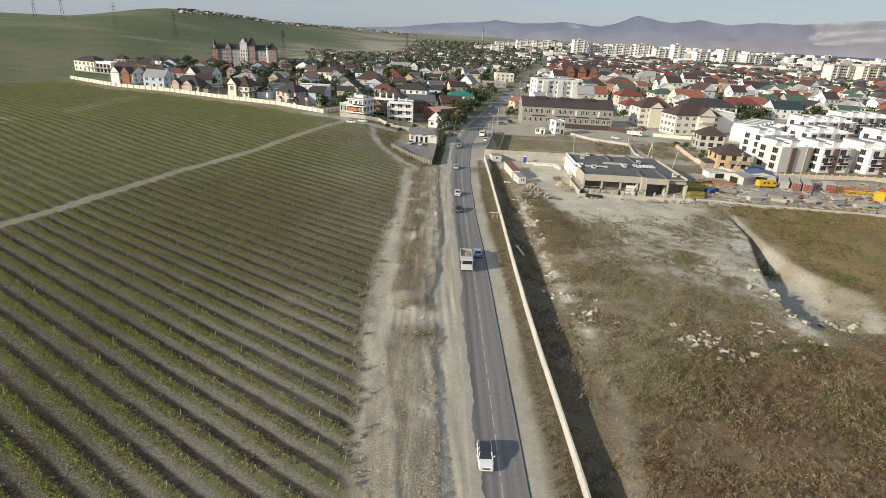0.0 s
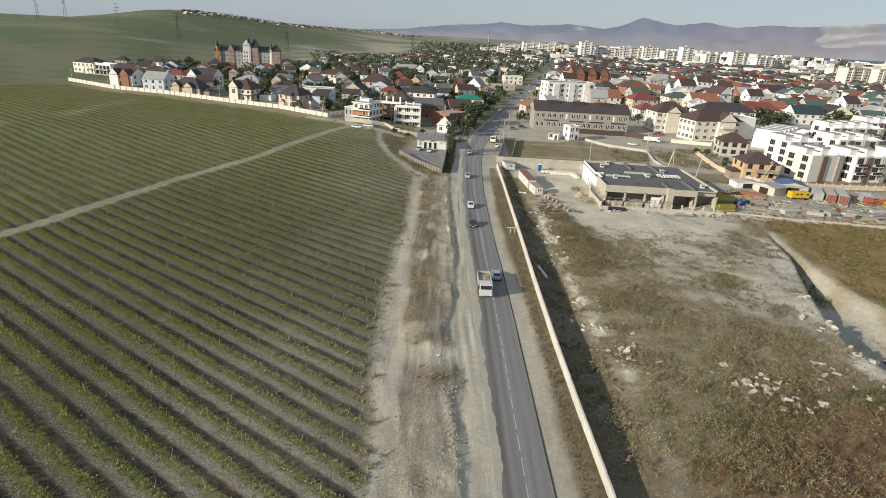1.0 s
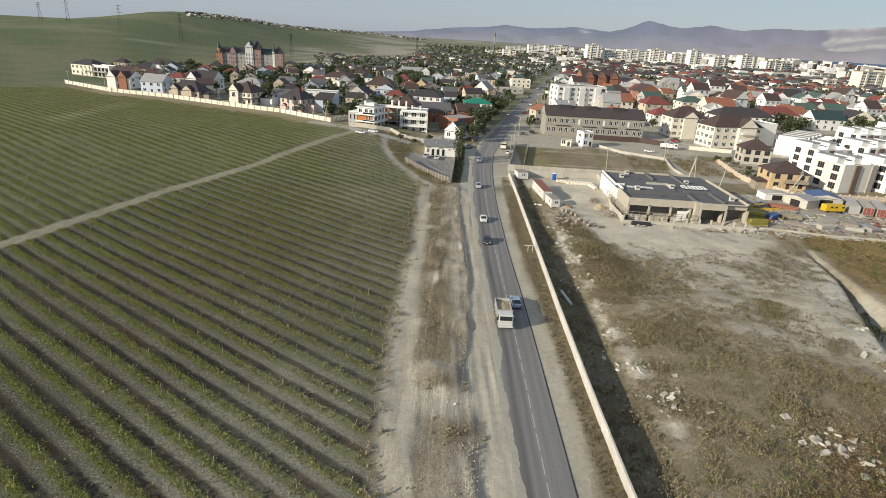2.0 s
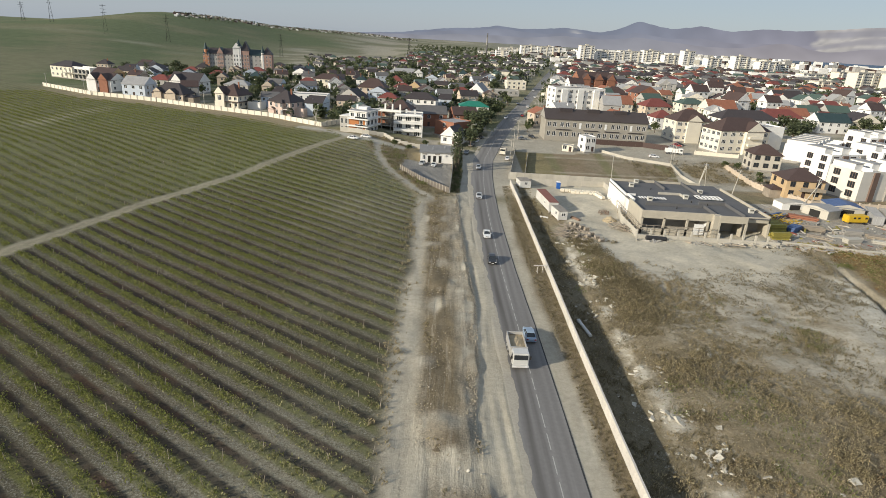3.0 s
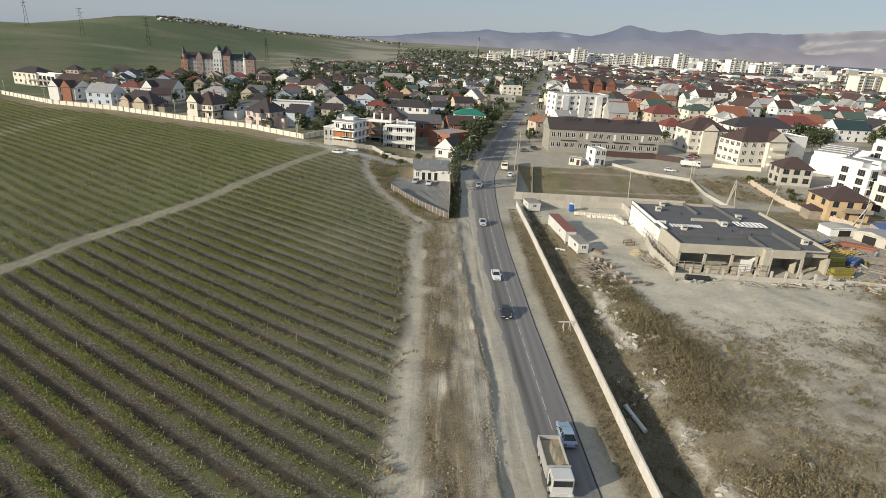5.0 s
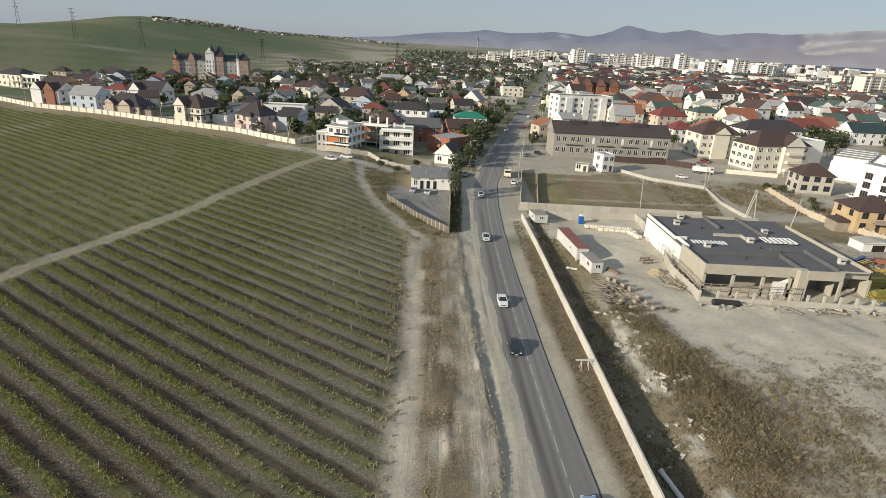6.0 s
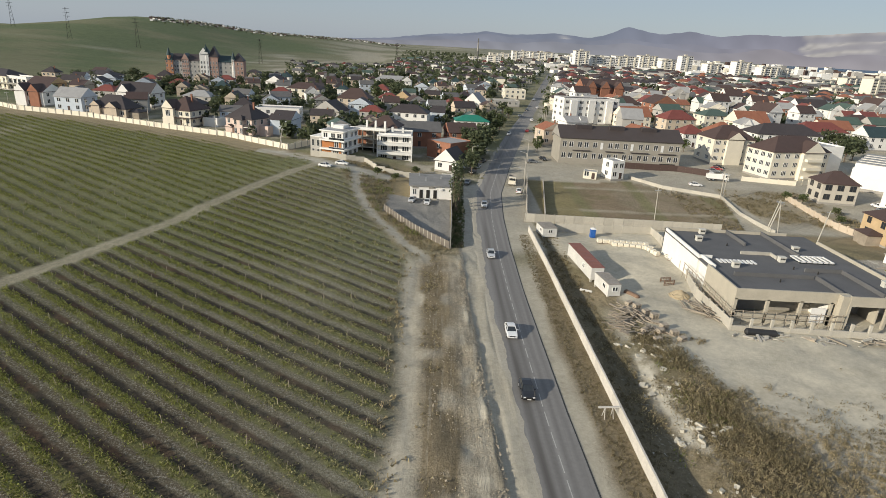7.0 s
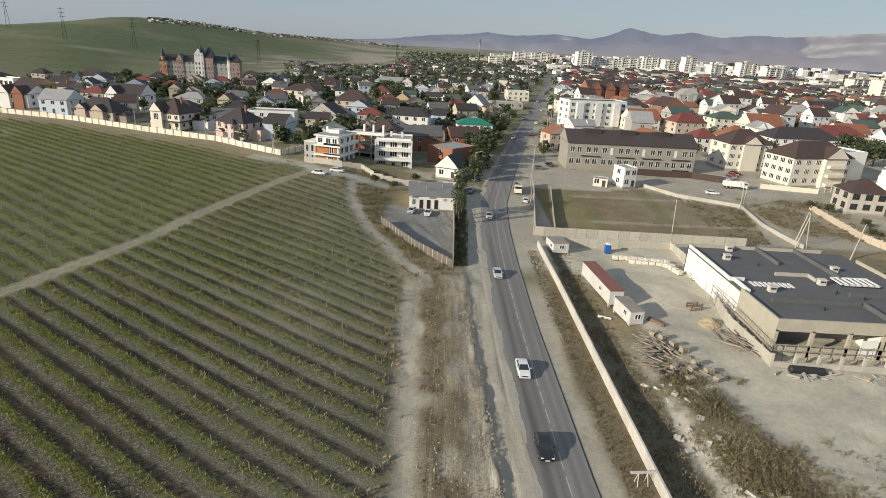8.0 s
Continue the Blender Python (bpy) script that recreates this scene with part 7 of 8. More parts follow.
# ---- vehicles ----
def car(x, y, yaw, paint, label, kind="saloon", z=None, category="car", group="cars on the road", top=None):
    """A car with its nose to local -y."""
    c = thing("car", pose(x, y, gz(x, y) if z is None else z, 0, 0, yaw), label, category, group)
    L, W = (4.4, 1.78)
    van = kind == "estate"
    low = [(-2.2, 0.45, 0.62, 0.70), (-2.1, 0.3, 0.74, 0.82), (-1.5, 0.24, 0.86, 0.88), (-0.7, 0.22, 0.93, 0.89), (0.9, 0.22, 0.95, 0.89), (1.7, 0.26, 0.97, 0.87), (2.1, 0.32, 0.9, 0.82), (2.2, 0.45, 0.75, 0.74)]
    bm = bmesh.new()
    rings = []
    for py, z0, z1, hw in low:
        rings.append([bm.verts.new(p) for p in ((-hw + 0.08, py, z0), (-hw, py, z0 + 0.15), (-hw + 0.02, py, z1 - 0.12), (-hw + 0.14, py, z1), (hw - 0.14, py, z1), (hw - 0.02, py, z1 - 0.12), (hw, py, z0 + 0.15), (hw - 0.08, py, z0))])
    for a, b in zip(rings, rings[1:]):
        for k in range(8):
            bm.faces.new((a[k], a[(k + 1) % 8], b[(k + 1) % 8], b[k]))
    bm.faces.new(rings[0][::-1])
    bm.faces.new(rings[-1])
    part("body", bm, paint, c)
    # cabin: glass shell with a painted roof
    cab = [(-1.0, 0.9, 0.78), (-0.3, 1.36, 0.62), (0.75, 1.42, 0.62), (1.35, 1.36, 0.62), (2.05, 0.95, 0.74)] if van else [(-1.0, 0.9, 0.78), (-0.25, 1.36, 0.6), (0.6, 1.4, 0.6), (1.0, 1.34, 0.6), (1.75, 0.95, 0.74)]
    bm = bmesh.new()
    rings = [[bm.verts.new(p) for p in ((-0.8, py, 0.88), (-hw, py, z1), (hw, py, z1), (0.8, py, 0.88))] for py, z1, hw in cab]
    for a, b in zip(rings, rings[1:]):
        for k in range(3):
            bm.faces.new((a[k], a[k + 1], b[k + 1], b[k]))
    part("glazing", bm, M_GLASS, c, "dark car glazing")
    bm = bmesh.new()
    for (ya, za, wa), (yb, zb, wb) in zip(cab[1:-1], cab[2:-1]):
        v = [bm.verts.new(p) for p in ((-wa - 0.02, ya, za), (wa + 0.02, ya, za), (wb + 0.02, yb, zb), (-wb - 0.02, yb, zb), (-wa - 0.02, ya, za + 0.05), (wa + 0.02, ya, za + 0.05), (wb + 0.02, yb, zb + 0.05), (-wb - 0.02, yb, zb + 0.05))]
        for q in ((4, 5, 6, 7), (0, 1, 5, 4), (1, 2, 6, 5), (2, 3, 7, 6), (3, 0, 4, 7)):
            bm.faces.new([v[k] for k in q])
    part("roof", bm, top or paint, c)
    for s in (-1, 1):
        bm = bmesh.new()
        for (ya, za, wa), (yb, zb, wb) in ((cab[0], cab[1]), (cab[-2], cab[-1])):
            rod(bm, (s * (wa + 0.02), ya, za), (s * (wb + 0.02), yb, zb), 0.05, n=5)
        rod(bm, (s * 0.78, 0.35, 0.9), (s * 0.62, 0.35, 1.38), 0.05, n=5)
        part("pillar", bm, paint, c)
        slab(c, "mirror", (s * 0.97 - 0.1, s * 0.97 + 0.1, -0.72, -0.6, 0.95, 1.08), paint)
        slab(c, "headlight", (s * 0.6 - 0.16, s * 0.6 + 0.16, -2.2, -2.08, 0.58, 0.72), M_LAMPG)
        slab(c, "tail_light", (s * 0.62 - 0.14, s * 0.62 + 0.14, 2.12, 2.21, 0.66, 0.84), M_REDL)
        for py in (-1.36, 1.36):
            bm = bmesh.new()
            rod(bm, (s * 0.68, py, 0.31), (s * 0.9, py, 0.31), 0.31, n=14)
            w = part("wheel", bm, M_TYRE, c)
            bm = bmesh.new()
            rod(bm, (s * 0.89, py, 0.31), (s * 0.915, py, 0.31), 0.19, n=10)
            part("rim", bm, M_STEEL, w)
    slab(c, "bumper", (-0.75, 0.75, -2.26, -2.14, 0.34, 0.5), paint)
    slab(c, "grille", (-0.4, 0.4, -2.23, -2.16, 0.52, 0.66), M_DARK)
    slab(c, "plate", (-0.26, 0.26, -2.285, -2.26, 0.38, 0.49), M_FRAME)
    return c


def paintm(name, col):
    m = mat(name, col, 0.28, 0.06, 1.0, 5.0, 0.0, spec=0.5)
    m.node_tree.nodes["Principled BSDF"].inputs["Coat Weight"].default_value = 0.6
    return m


P_WHITE, P_SILVER, P_BLACK, P_BLUE, P_RED, P_GREY = (paintm(n, c) for n, c in (("white_paint", (0.75, 0.75, 0.74)), ("silver_paint", (0.5, 0.51, 0.52)), ("black_paint", (0.015, 0.015, 0.017)), ("blue_paint", (0.27, 0.35, 0.45)), ("red_paint", (0.3, 0.03, 0.03)), ("grey_paint", (0.16, 0.17, 0.18))))


def road_car(y, off, paint, label, kind="saloon", back=False, **k):
    yaw = math.degrees(math.atan2(-(float(road_x(y + 3)) - float(road_x(y - 3))), 6))
    return car(float(road_x(y)) + off, y, yaw + (180 if back else 0), paint, label, kind, z=gz(float(road_x(y)), y) + 0.035, **k)


road_car(50.5, -1.5, P_WHITE, "white hatchback with a dark glass roof driving on the road", "estate", top=M_GLASS)
road_car(114.6, 1.4, P_BLUE, "light blue saloon overtaking on the road", back=True)
road_car(147, -1.6, P_BLACK, "black off-road car driving on the road", "estate")
road_car(163.5, -1.6, P_WHITE, "white saloon driving on the road")
road_car(199, -1.9, P_SILVER, "silver saloon driving on the road")
road_car(240, -1.9, P_SILVER, "silver estate car driving on the road", "estate")
for px, py, yaw, pp, lb in ((-0.6, 264, -12, P_GREY, "grey"), (1.8, 279, -20, P_BLACK, "black"), (3.8, 287, -20, P_SILVER, "silver"), (6.4, 297, -20, P_BLACK, "black"), (15.6, 256.6, 170, P_WHITE, "white"), (22.9, 360, -14, P_SILVER, "silver"), (33.5, 372, 166, P_RED, "red"), (41, 410, 166, P_WHITE, "white"), (36, 425, -12, P_GREY, "grey"), (44, 455, -12, P_BLACK, "black"), (53, 470, 168, P_WHITE, "white"), (58, 520, -12, P_SILVER, "silver"), (26, 300, 90, P_GREY, "grey"), (31, 306, 20, P_BLACK, "black")):
    car(px, py, yaw, pp, lb + " car standing at the town road", group="cars by the town road")
for px, py, yaw, pp, lb in ((-46.9, 262, 75, P_WHITE, "white car parked on the field lane"), (-42.3, 266.5, 80, P_WHITE, "white car parked beside the garden wall"), (-17.4, 240.5, -10, P_SILVER, "silver car parked in the office yard"), (-13.0, 239.6, -4, P_WHITE, "white car parked in the office yard"), (79.7, 275.5, 80, P_WHITE, "white car parked on the side street"), (93, 296, 60, P_SILVER, "silver car parked before the villas"), (96.5, 299, 60, P_GREY, "grey car parked before the villas"), (99.5, 303, 60, P_RED, "red car parked before the villas"), (102, 306.5, 55, P_BLACK, "black car parked before the villas"), (126, 246, 20, P_SILVER, "silver car parked by the row houses"), (129, 252, 20, P_GREY, "grey car parked by the row houses"), (131, 257, 20, P_WHITE, "white car parked by the row houses"), (172, 219, 80, P_WHITE, "white car parked by the row houses")):
    car(px, py, yaw, pp, lb, group="parked cars")


def lorry(x, y, yaw, cab, bed, label, load, z=0.035):
    """A tipper lorry, nose to local -y."""
    c = thing("lorry", pose(x, y, gz(x, y) + z, 0, 0, yaw), label, "lorry")
    bm = bmesh.new()
    box(bm, -1.2, 1.2, -3.9, -2.1, 0.75, 2.7)
    bmesh.ops.bevel(bm, geom=bm.edges[:], offset=0.12, segments=2, affect="EDGES")
    cb = part("cab", bm, cab, c)
    slab(cb, "windscreen", (-1.0, 1.0, -3.93, -3.88, 1.75, 2.5), M_GLASS)
    slab(cb, "bumper", (-1.22, 1.22, -4.0, -3.85, 0.5, 0.85), cab)
    for s in (-1, 1):
        slab(cb, "side_window", (s * 1.21 - 0.02, s * 1.21 + 0.02, -3.6, -2.7, 1.7, 2.4), M_GLASS)
        slab(cb, "headlight", (s * 0.85 - 0.18, s * 0.85 + 0.18, -4.02, -3.98, 0.6, 0.8), M_LAMPG)
        slab(cb, "mirror", (s * 1.4 - 0.1, s * 1.4 + 0.1, -3.8, -3.7, 1.7, 2.3), M_DARK)
    slab(c, "chassis", (-0.5, 0.5, -3.6, 3.4, 0.55, 0.9), M_DARK)
    for a in ((-1.25, 1.25, -1.9, -1.78, 1.0, 2.7), (-1.25, 1.25, 3.38, 3.5, 1.0, 2.35), (-1.25, -1.15, -1.78, 3.38, 1.0, 2.35), (1.15, 1.25, -1.78, 3.38, 1.0, 2.35), (-1.25, 1.25, -1.78, 3.38, 0.9, 1.02)):
        slab(c, "bed_panel", a, bed)
    if load:
        bm = bmesh.new()
        box(bm, -1.14, 1.14, -1.77, 3.37, 1.03, 2.0)
        bmesh.ops.subdivide_edges(bm, edges=bm.edges[:], cuts=6, use_grid_fill=True)
        for v in bm.verts:
            if v.co.z > 1.9:
                v.co.z = 1.7 + 0.35 * math.cos(v.co.x) * math.cos((v.co.y - 0.8) * 0.5) + noise.noise(v.co * 2) * 0.1
        part("load", bm, load, c)
    for s in (-1, 1):
        for py in (-2.9, 1.2, 2.5):
            bm = bmesh.new()
            rod(bm, (s * 0.8, py, 0.5), (s * 1.18, py, 0.5), 0.5, n=16)
            w = part("wheel", bm, M_TYRE, c)
            bm = bmesh.new()
            rod(bm, (s * 1.17, py, 0.5), (s * 1.2, py, 0.5), 0.26, n=10)
            part("rim", bm, M_STEEL, w)


lorry(float(road_x(108)) - 1.45, 108.5, 2, paintm("pale_lorry_paint", (0.6, 0.59, 0.56)), paintm("grey_bed_paint", (0.42, 0.41, 0.39)), "pale grey tipper lorry loaded with sand", bpy.data.materials["ochre_sand"])
lorry(14.6, 267.5, -8, M_CREAM, M_CONC_D, "pale lorry standing at the roadside", None)
lorry(91, 284.5, 75, M_WHITE, M_WHITE, "white lorry parked at the side street", None, 0)


# ---- poles and masts ----
def pole(x, y, h, r, material, label, name="utility_pole", arm=0.0, yaw=0.0, lean=(0, 0), base=None):
    z = gz(x, y) if base is None else base
    p = thing(name, pose(x, y, z, lean[0], lean[1], yaw), label, "pole", name)
    bm = bmesh.new()
    rod(bm, (0, 0, -0.5), (0, 0, h), r, r * 0.7, 8)
    part("mast", bm, material, p)
    if arm:
        bm = bmesh.new()
        rod(bm, (0, 0, h - 0.1), (-arm, 0, h + 0.35), r * 0.5, r * 0.4, 6)
        a = part("arm", bm, material, p)
        slab(a, "lamp_head", (-arm - 0.6, -arm + 0.1, -0.12, 0.12, h + 0.3, h + 0.45), M_STEEL)
    elif name == "utility_pole":
        slab(p, "crossarm", (-0.9, 0.9, -0.06, 0.06, h - 0.6, h - 0.48), M_STEEL)
    return p


yy = 250.0
k = 0
while yy < 640:
    rx, w = float(road_x(yy)), 8 + 2 * (yy > 300)
    pole(rx + w + 2, yy, 9, 0.13, M_CONC, "concrete street lamp post with one arm", "street_lamp", 1.6, -14)
    if k % 2:
        pole(rx - w, yy + 9, 8.5, 0.13, M_CONC, "concrete street lamp post with one arm", "street_lamp", 1.6, 166)
    yy += 24
    k += 1
pole(51.6, 235.4, 9, 0.13, M_CONC, "tall concrete pole in a bare lot", lean=(0, -3))
pole(81.5, 260.2, 9, 0.16, M_CONC, "double concrete pole beside the low wall", lean=(0, -2))
pole(82.3, 260.7, 8.5, 0.16, M_CONC, "double concrete pole beside the low wall", lean=(0, 3))
pole(87.6, 218.9, 8.5, 0.16, M_CONC, "leaning concrete pole by the storage yard", lean=(-2, 9))
for x, y, lean in ((80.4, 229.5, (4, 8)), (81.7, 226.5, (-5, -5)), (79.3, 227, (-4, 14))):
    pole(x, y, 9, 0.16, M_CONC, "braced concrete pole leg", lean=lean)
for x, y, lean in ((107.5, 208, (0, 3)), (104.5, 207.5, (0, 26))):
    pole(x, y, 8.5, 0.16, M_CONC, "braced concrete pole leg", lean=lean)
for x, y in ((-66.5, 284), (-68.2, 285)):
    pole(x, y, 8, 0.15, M_CONC, "braced concrete pole leg", lean=(0, 12 if x < -67 else -8))
for x, y in ((-98, 304), (-130, 316), (-164, 331), (-205, 341), (-240, 362)):
    pole(x, y, 8, 0.14, M_CONC, "concrete pole along the garden wall")


def roadside_stand():
    t = thing("barrier_stand", pose(13.1, 142.4, gz(13.1, 142.4), 0, 0, 6), "pale timber cross bar on thin legs at the wall", "stand")
    slab(t, "bar", (-1.4, 1.4, -0.14, 0.14, 1.5, 1.62), M_WALLTOP)
    for a in (-0.5, 0.5):
        bm = bmesh.new()
        rod(bm, (a, 0, 1.5), (a * 1.2, -0.5, -0.1), 0.05, n=6)
        rod(bm, (a, 0, 1.5), (a * 1.2, 0.4, -0.1), 0.05, n=6)
        part("leg", bm, M_WALLTOP, t)


roadside_stand()


def pylon(x, y, h):
    p = thing("power_pylon", pose(x, y, gz(x, y), 0, 0, 30), "tall dark lattice power pylon on the hillside", "pylon", "pylons")
    bm = bmesh.new()
    b = 2.2
    for sx in (-1, 1):
        for sy in (-1, 1):
            rod(bm, (sx * b, sy * b, -1), (sx * 0.4, sy * 0.4, h), 0.1, n=5)
    for k in range(7):
        u, v = k / 7, (k + 1) / 7
        a, c = b + (0.4 - b) * u, b + (0.4 - b) * v
        for s in (-1, 1):
            rod(bm, (-a, s * a, u * h), (c, s * c, v * h), 0.05, n=4)
            rod(bm, (s * a, -a, u * h), (s * c, c, v * h), 0.05, n=4)
    part("lattice", bm, M_DARK, p)
    for z in (0.72, 0.84, 0.96):
        slab(p, "crossarm", (-3.4, 3.4, -0.15, 0.15, z * h, z * h + 0.3), M_DARK)


for x, y, h in ((-577, 869, 34), (-453, 786, 34), (-389, 816, 34), (-250, 850, 30), (-640, 900, 26), (-90, 1050, 30)):
    pylon(x, y, h)
c = thing("chimney_stack", pose(48, 1180, gz(48, 1180)), "tall banded industrial chimney", "chimney")
for k in range(6):
    bm = bmesh.new()
    rod(bm, (0, 0, k * 7 - 2 * (k == 0)), (0, 0, k * 7 + 7), 1.9 - k * 0.15, 1.75 - k * 0.15, 12)
    part("band", bm, M_CONC_D if k in (3, 4) else M_RSLATE, c)


# ---- plants ----
def cards(n, centre, size, r, up=0.5, aspect=0.7, blade=False):
    """n random leaf quads round the centres (n x 3)."""
    a = r.normal(size=(n, 3))
    a[:, 2] = np.abs(a[:, 2]) + 0.7 if blade else a[:, 2] * (1 - up)
    a /= np.linalg.norm(a, axis=1)[:, None] + 1e-9
    b = r.normal(size=(n, 3))
    b -= (b * a).sum(1)[:, None] * a
    b /= np.linalg.norm(b, axis=1)[:, None] + 1e-9
    s = np.asarray(size).reshape(-1, 1) if np.ndim(size) else size
    a, b = a * s, b * s * aspect
    return np.stack((centre - a - b, centre + a - b, centre + a + b, centre - a + b), 1)


def tree_proto(name, h, spread, seed, leaf, label, dense=340, slim=1.0):
    r = np.random.default_rng(seed)
    t = thing(name, pose(0, -3000 - seed * 30, 0), label, "tree", "town trees")
    bm = bmesh.new()
    rod(bm, (0, 0, -0.4), (0.1, 0, h * 0.45), h * 0.03, h * 0.02, 8)
    tips = []
    for k in range(7):
        a = k * 2.4 + seed
        q = Vector((math.cos(a) * spread * 0.6, math.sin(a) * spread * 0.6, h * (0.5 + 0.06 * k)))
        rod(bm, (0.1, 0, h * (0.22 + 0.03 * k)), q, h * 0.012, h * 0.005, 5)
        tips.append(q)
    part("trunk", bm, M_TRUNK, t)
    cl = []
    tips += [Vector((0, 0, h * 0.8)), Vector((spread * 0.2, 0, h * 0.65))]
    for q in tips:
        m = dense // len(tips)
        d = r.normal(size=(m, 3))
        d /= np.linalg.norm(d, axis=1)[:, None]
        d *= (r.uniform(0.25, 1, m) ** 0.5)[:, None]
        cl.append(np.array(q) + d * np.array((spread * 0.55, spread * 0.55, h * 0.24 * slim)) * r.uniform(0.7, 1.1))
    c = np.concatenate(cl)
    part("crown", quads("crown", cards(len(c), c, r.uniform(0.2, 0.45, len(c)) * spread / 2.6, r), [leaf]), None, t)
    return t


TP = [tree_proto("tree", 6.5, 2.8, 1, M_LEAF, "leafy green garden tree"), tree_proto("tree", 8, 3.3, 2, M_LEAFD, "dark green broad garden tree"), tree_proto("tree", 5, 2.4, 3, M_LEAF, "small green garden tree"), tree_proto("tree", 11, 1.6, 4, M_LEAFD, "tall slim dark poplar", 400, 1.5)]
rnd = random.Random(21)
spots = [(-5.3, 236, 3, 1.05), (-3.9, 240, 3, 1.15), (-4.8, 232, 3, 0.7), (1.2, 276, 1, 0.8), (1.0, 284, 1, 0.95), (3.6, 295, 1, 1.1), (4.6, 303, 1, 1.2), (6.8, 310, 1, 1.2), (1.5, 318, 1, 1.1), (4.5, 326, 1, 1.2), (0.5, 330, 0, 1.1), (8, 345, 1, 1.0), (12, 362, 1, 1.2), (18, 380, 0, 1.0), (-2, 322, 1, 1.0), (104, 262, 2, 0.6), (107, 258, 2, 0.6), (-30, 262, 2, 0.6), (-24, 260, 2, 0.5), (-18, 272, 2, 0.6), (-110, 352, 0, 1.0)]
spots += [(-140, 356, 0, 0.8), (168, 330, 1, 1.2), (175, 335, 1, 1.3), (160, 336, 0, 1.2), (183, 357, 1, 1.1), (188, 356, 0, 1.0), (192, 358, 1, 1.0), (179, 360, 1, 1.2), (224, 360, 1, 1.1), (229, 358, 0, 1.1), (216, 357, 2, 1.1), (236, 360, 1, 1.0), (100, 338, 0, 0.9), (132, 338, 1, 0.9), (106, 238, 2, 0.5), (110, 246, 2, 0.5)]
spots += [(float(road_x(q)) - rnd.uniform(9, 13), q, rnd.choice((0, 1, 0)), rnd.uniform(0.6, 0.95)) for q in (304, 309, 314, 319, 324, 329, 333, 338, 344, 350, 366, 372, 384, 392, 400, 415)]
spots += [(float(road_x(q)) + rnd.uniform(10, 13), q, rnd.choice((0, 2)), rnd.uniform(0.6, 0.9)) for q in (322, 334, 346, 352, 364, 376, 392, 430, 445)]
spots += [(x, y, rnd.randrange(3), rnd.uniform(0.9, 1.3)) for x, y in TREES]
for rr, xx, yy in LOTS[:400]:
    west = xx < float(road_x(yy))
    for q in range(2 if west else 1):
        if rnd.random() < (0.6 if west else 0.36):
            spots.append((xx + rnd.uniform(-11, 11), yy + 11 + rnd.uniform(-3, 3), rnd.choice((0, 1, 2, 0, 1, 3) if west else (0, 1, 2)), rnd.uniform(0.6, 1.1)))
for x, y, k, s in spots[:285]:
    copy_thing(TP[k], pose(x, y, gz(x, y), 0, 0, rnd.uniform(0, 360))).scale = (s, s, s * rnd.uniform(0.85, 1.15))
for p in TP:
    for o in (*p.children_recursive, p):
        bpy.data.objects.remove(o)


def far_trees():
    r = np.random.default_rng(31)
    out = []
    cs = [(x, y) for x, y, k, s in spots[285:]]
    for rr, xx, yy in LOTS:
        for q in range((8 if yy < 560 else 5) if xx < float(road_x(yy)) else 4):
            cs.append((xx + r.uniform(-12, 12), yy + r.choice((10, -10)) + r.uniform(-4, 4)))
    for k in range(900):
        az, d = r.uniform(-5, 14), r.uniform(1000, 1700)
        cs.append((d * math.sin(math.radians(az)), d * math.cos(math.radians(az))))
    for k in range(500):
        az, d = r.uniform(12, 38), r.uniform(900, 1500)
        cs.append((d * math.sin(math.radians(az)), d * math.cos(math.radians(az))))
    for k in range(420):
        az = r.uniform(-25, -4)
        d = float(np.interp(az, RIDGE_AZ, RIDGE_R)) * r.uniform(0.82, 1.0)
        cs.append((d * math.sin(math.radians(az)), d * math.cos(math.radians(az))))
    for x, y in cs:
        n = 40 if y < 620 else 13
        h = r.uniform(2.5, 4.5) if x < -0.07 * y and y > 1000 else r.uniform(3.5, 7.5)
        d = r.normal(size=(n, 3))
        d /= np.linalg.norm(d, axis=1)[:, None]
        c = np.array((x, y, gz(x, y) + h * 0.55)) + d * np.array((h * 0.38, h * 0.38, h * 0.45)) * (r.uniform(0.4, 1, n) ** 0.5)[:, None]
        out.append(cards(n, c, r.uniform(0.6, 1.2, n) * h / (7.6 if n > 30 else 4.8), r))
    ob = new("far_trees", quads("far_trees", np.concatenate(out), [M_LEAFD]))
    tagged(ob, "dark green trees between the far houses", "trees", kind="stuff")


far_trees()


# ---- vineyard ----
RD, RN = np.array((math.cos(ROW), math.sin(ROW))), np.array((-math.sin(ROW), math.cos(ROW)))


def in_field(x, y):
    ok = (x < field_edge(y) - 0.6 + (vnoise(x, y, 3, 51) - 0.5) * 2) & (y < np.where(x < -62, wall_line_y(x) - 13, 278)) & (y > 24)
    ok &= np.abs(x - np.interp(y, TRACK_Y, TRACK_X)) > 2.4
    return ok


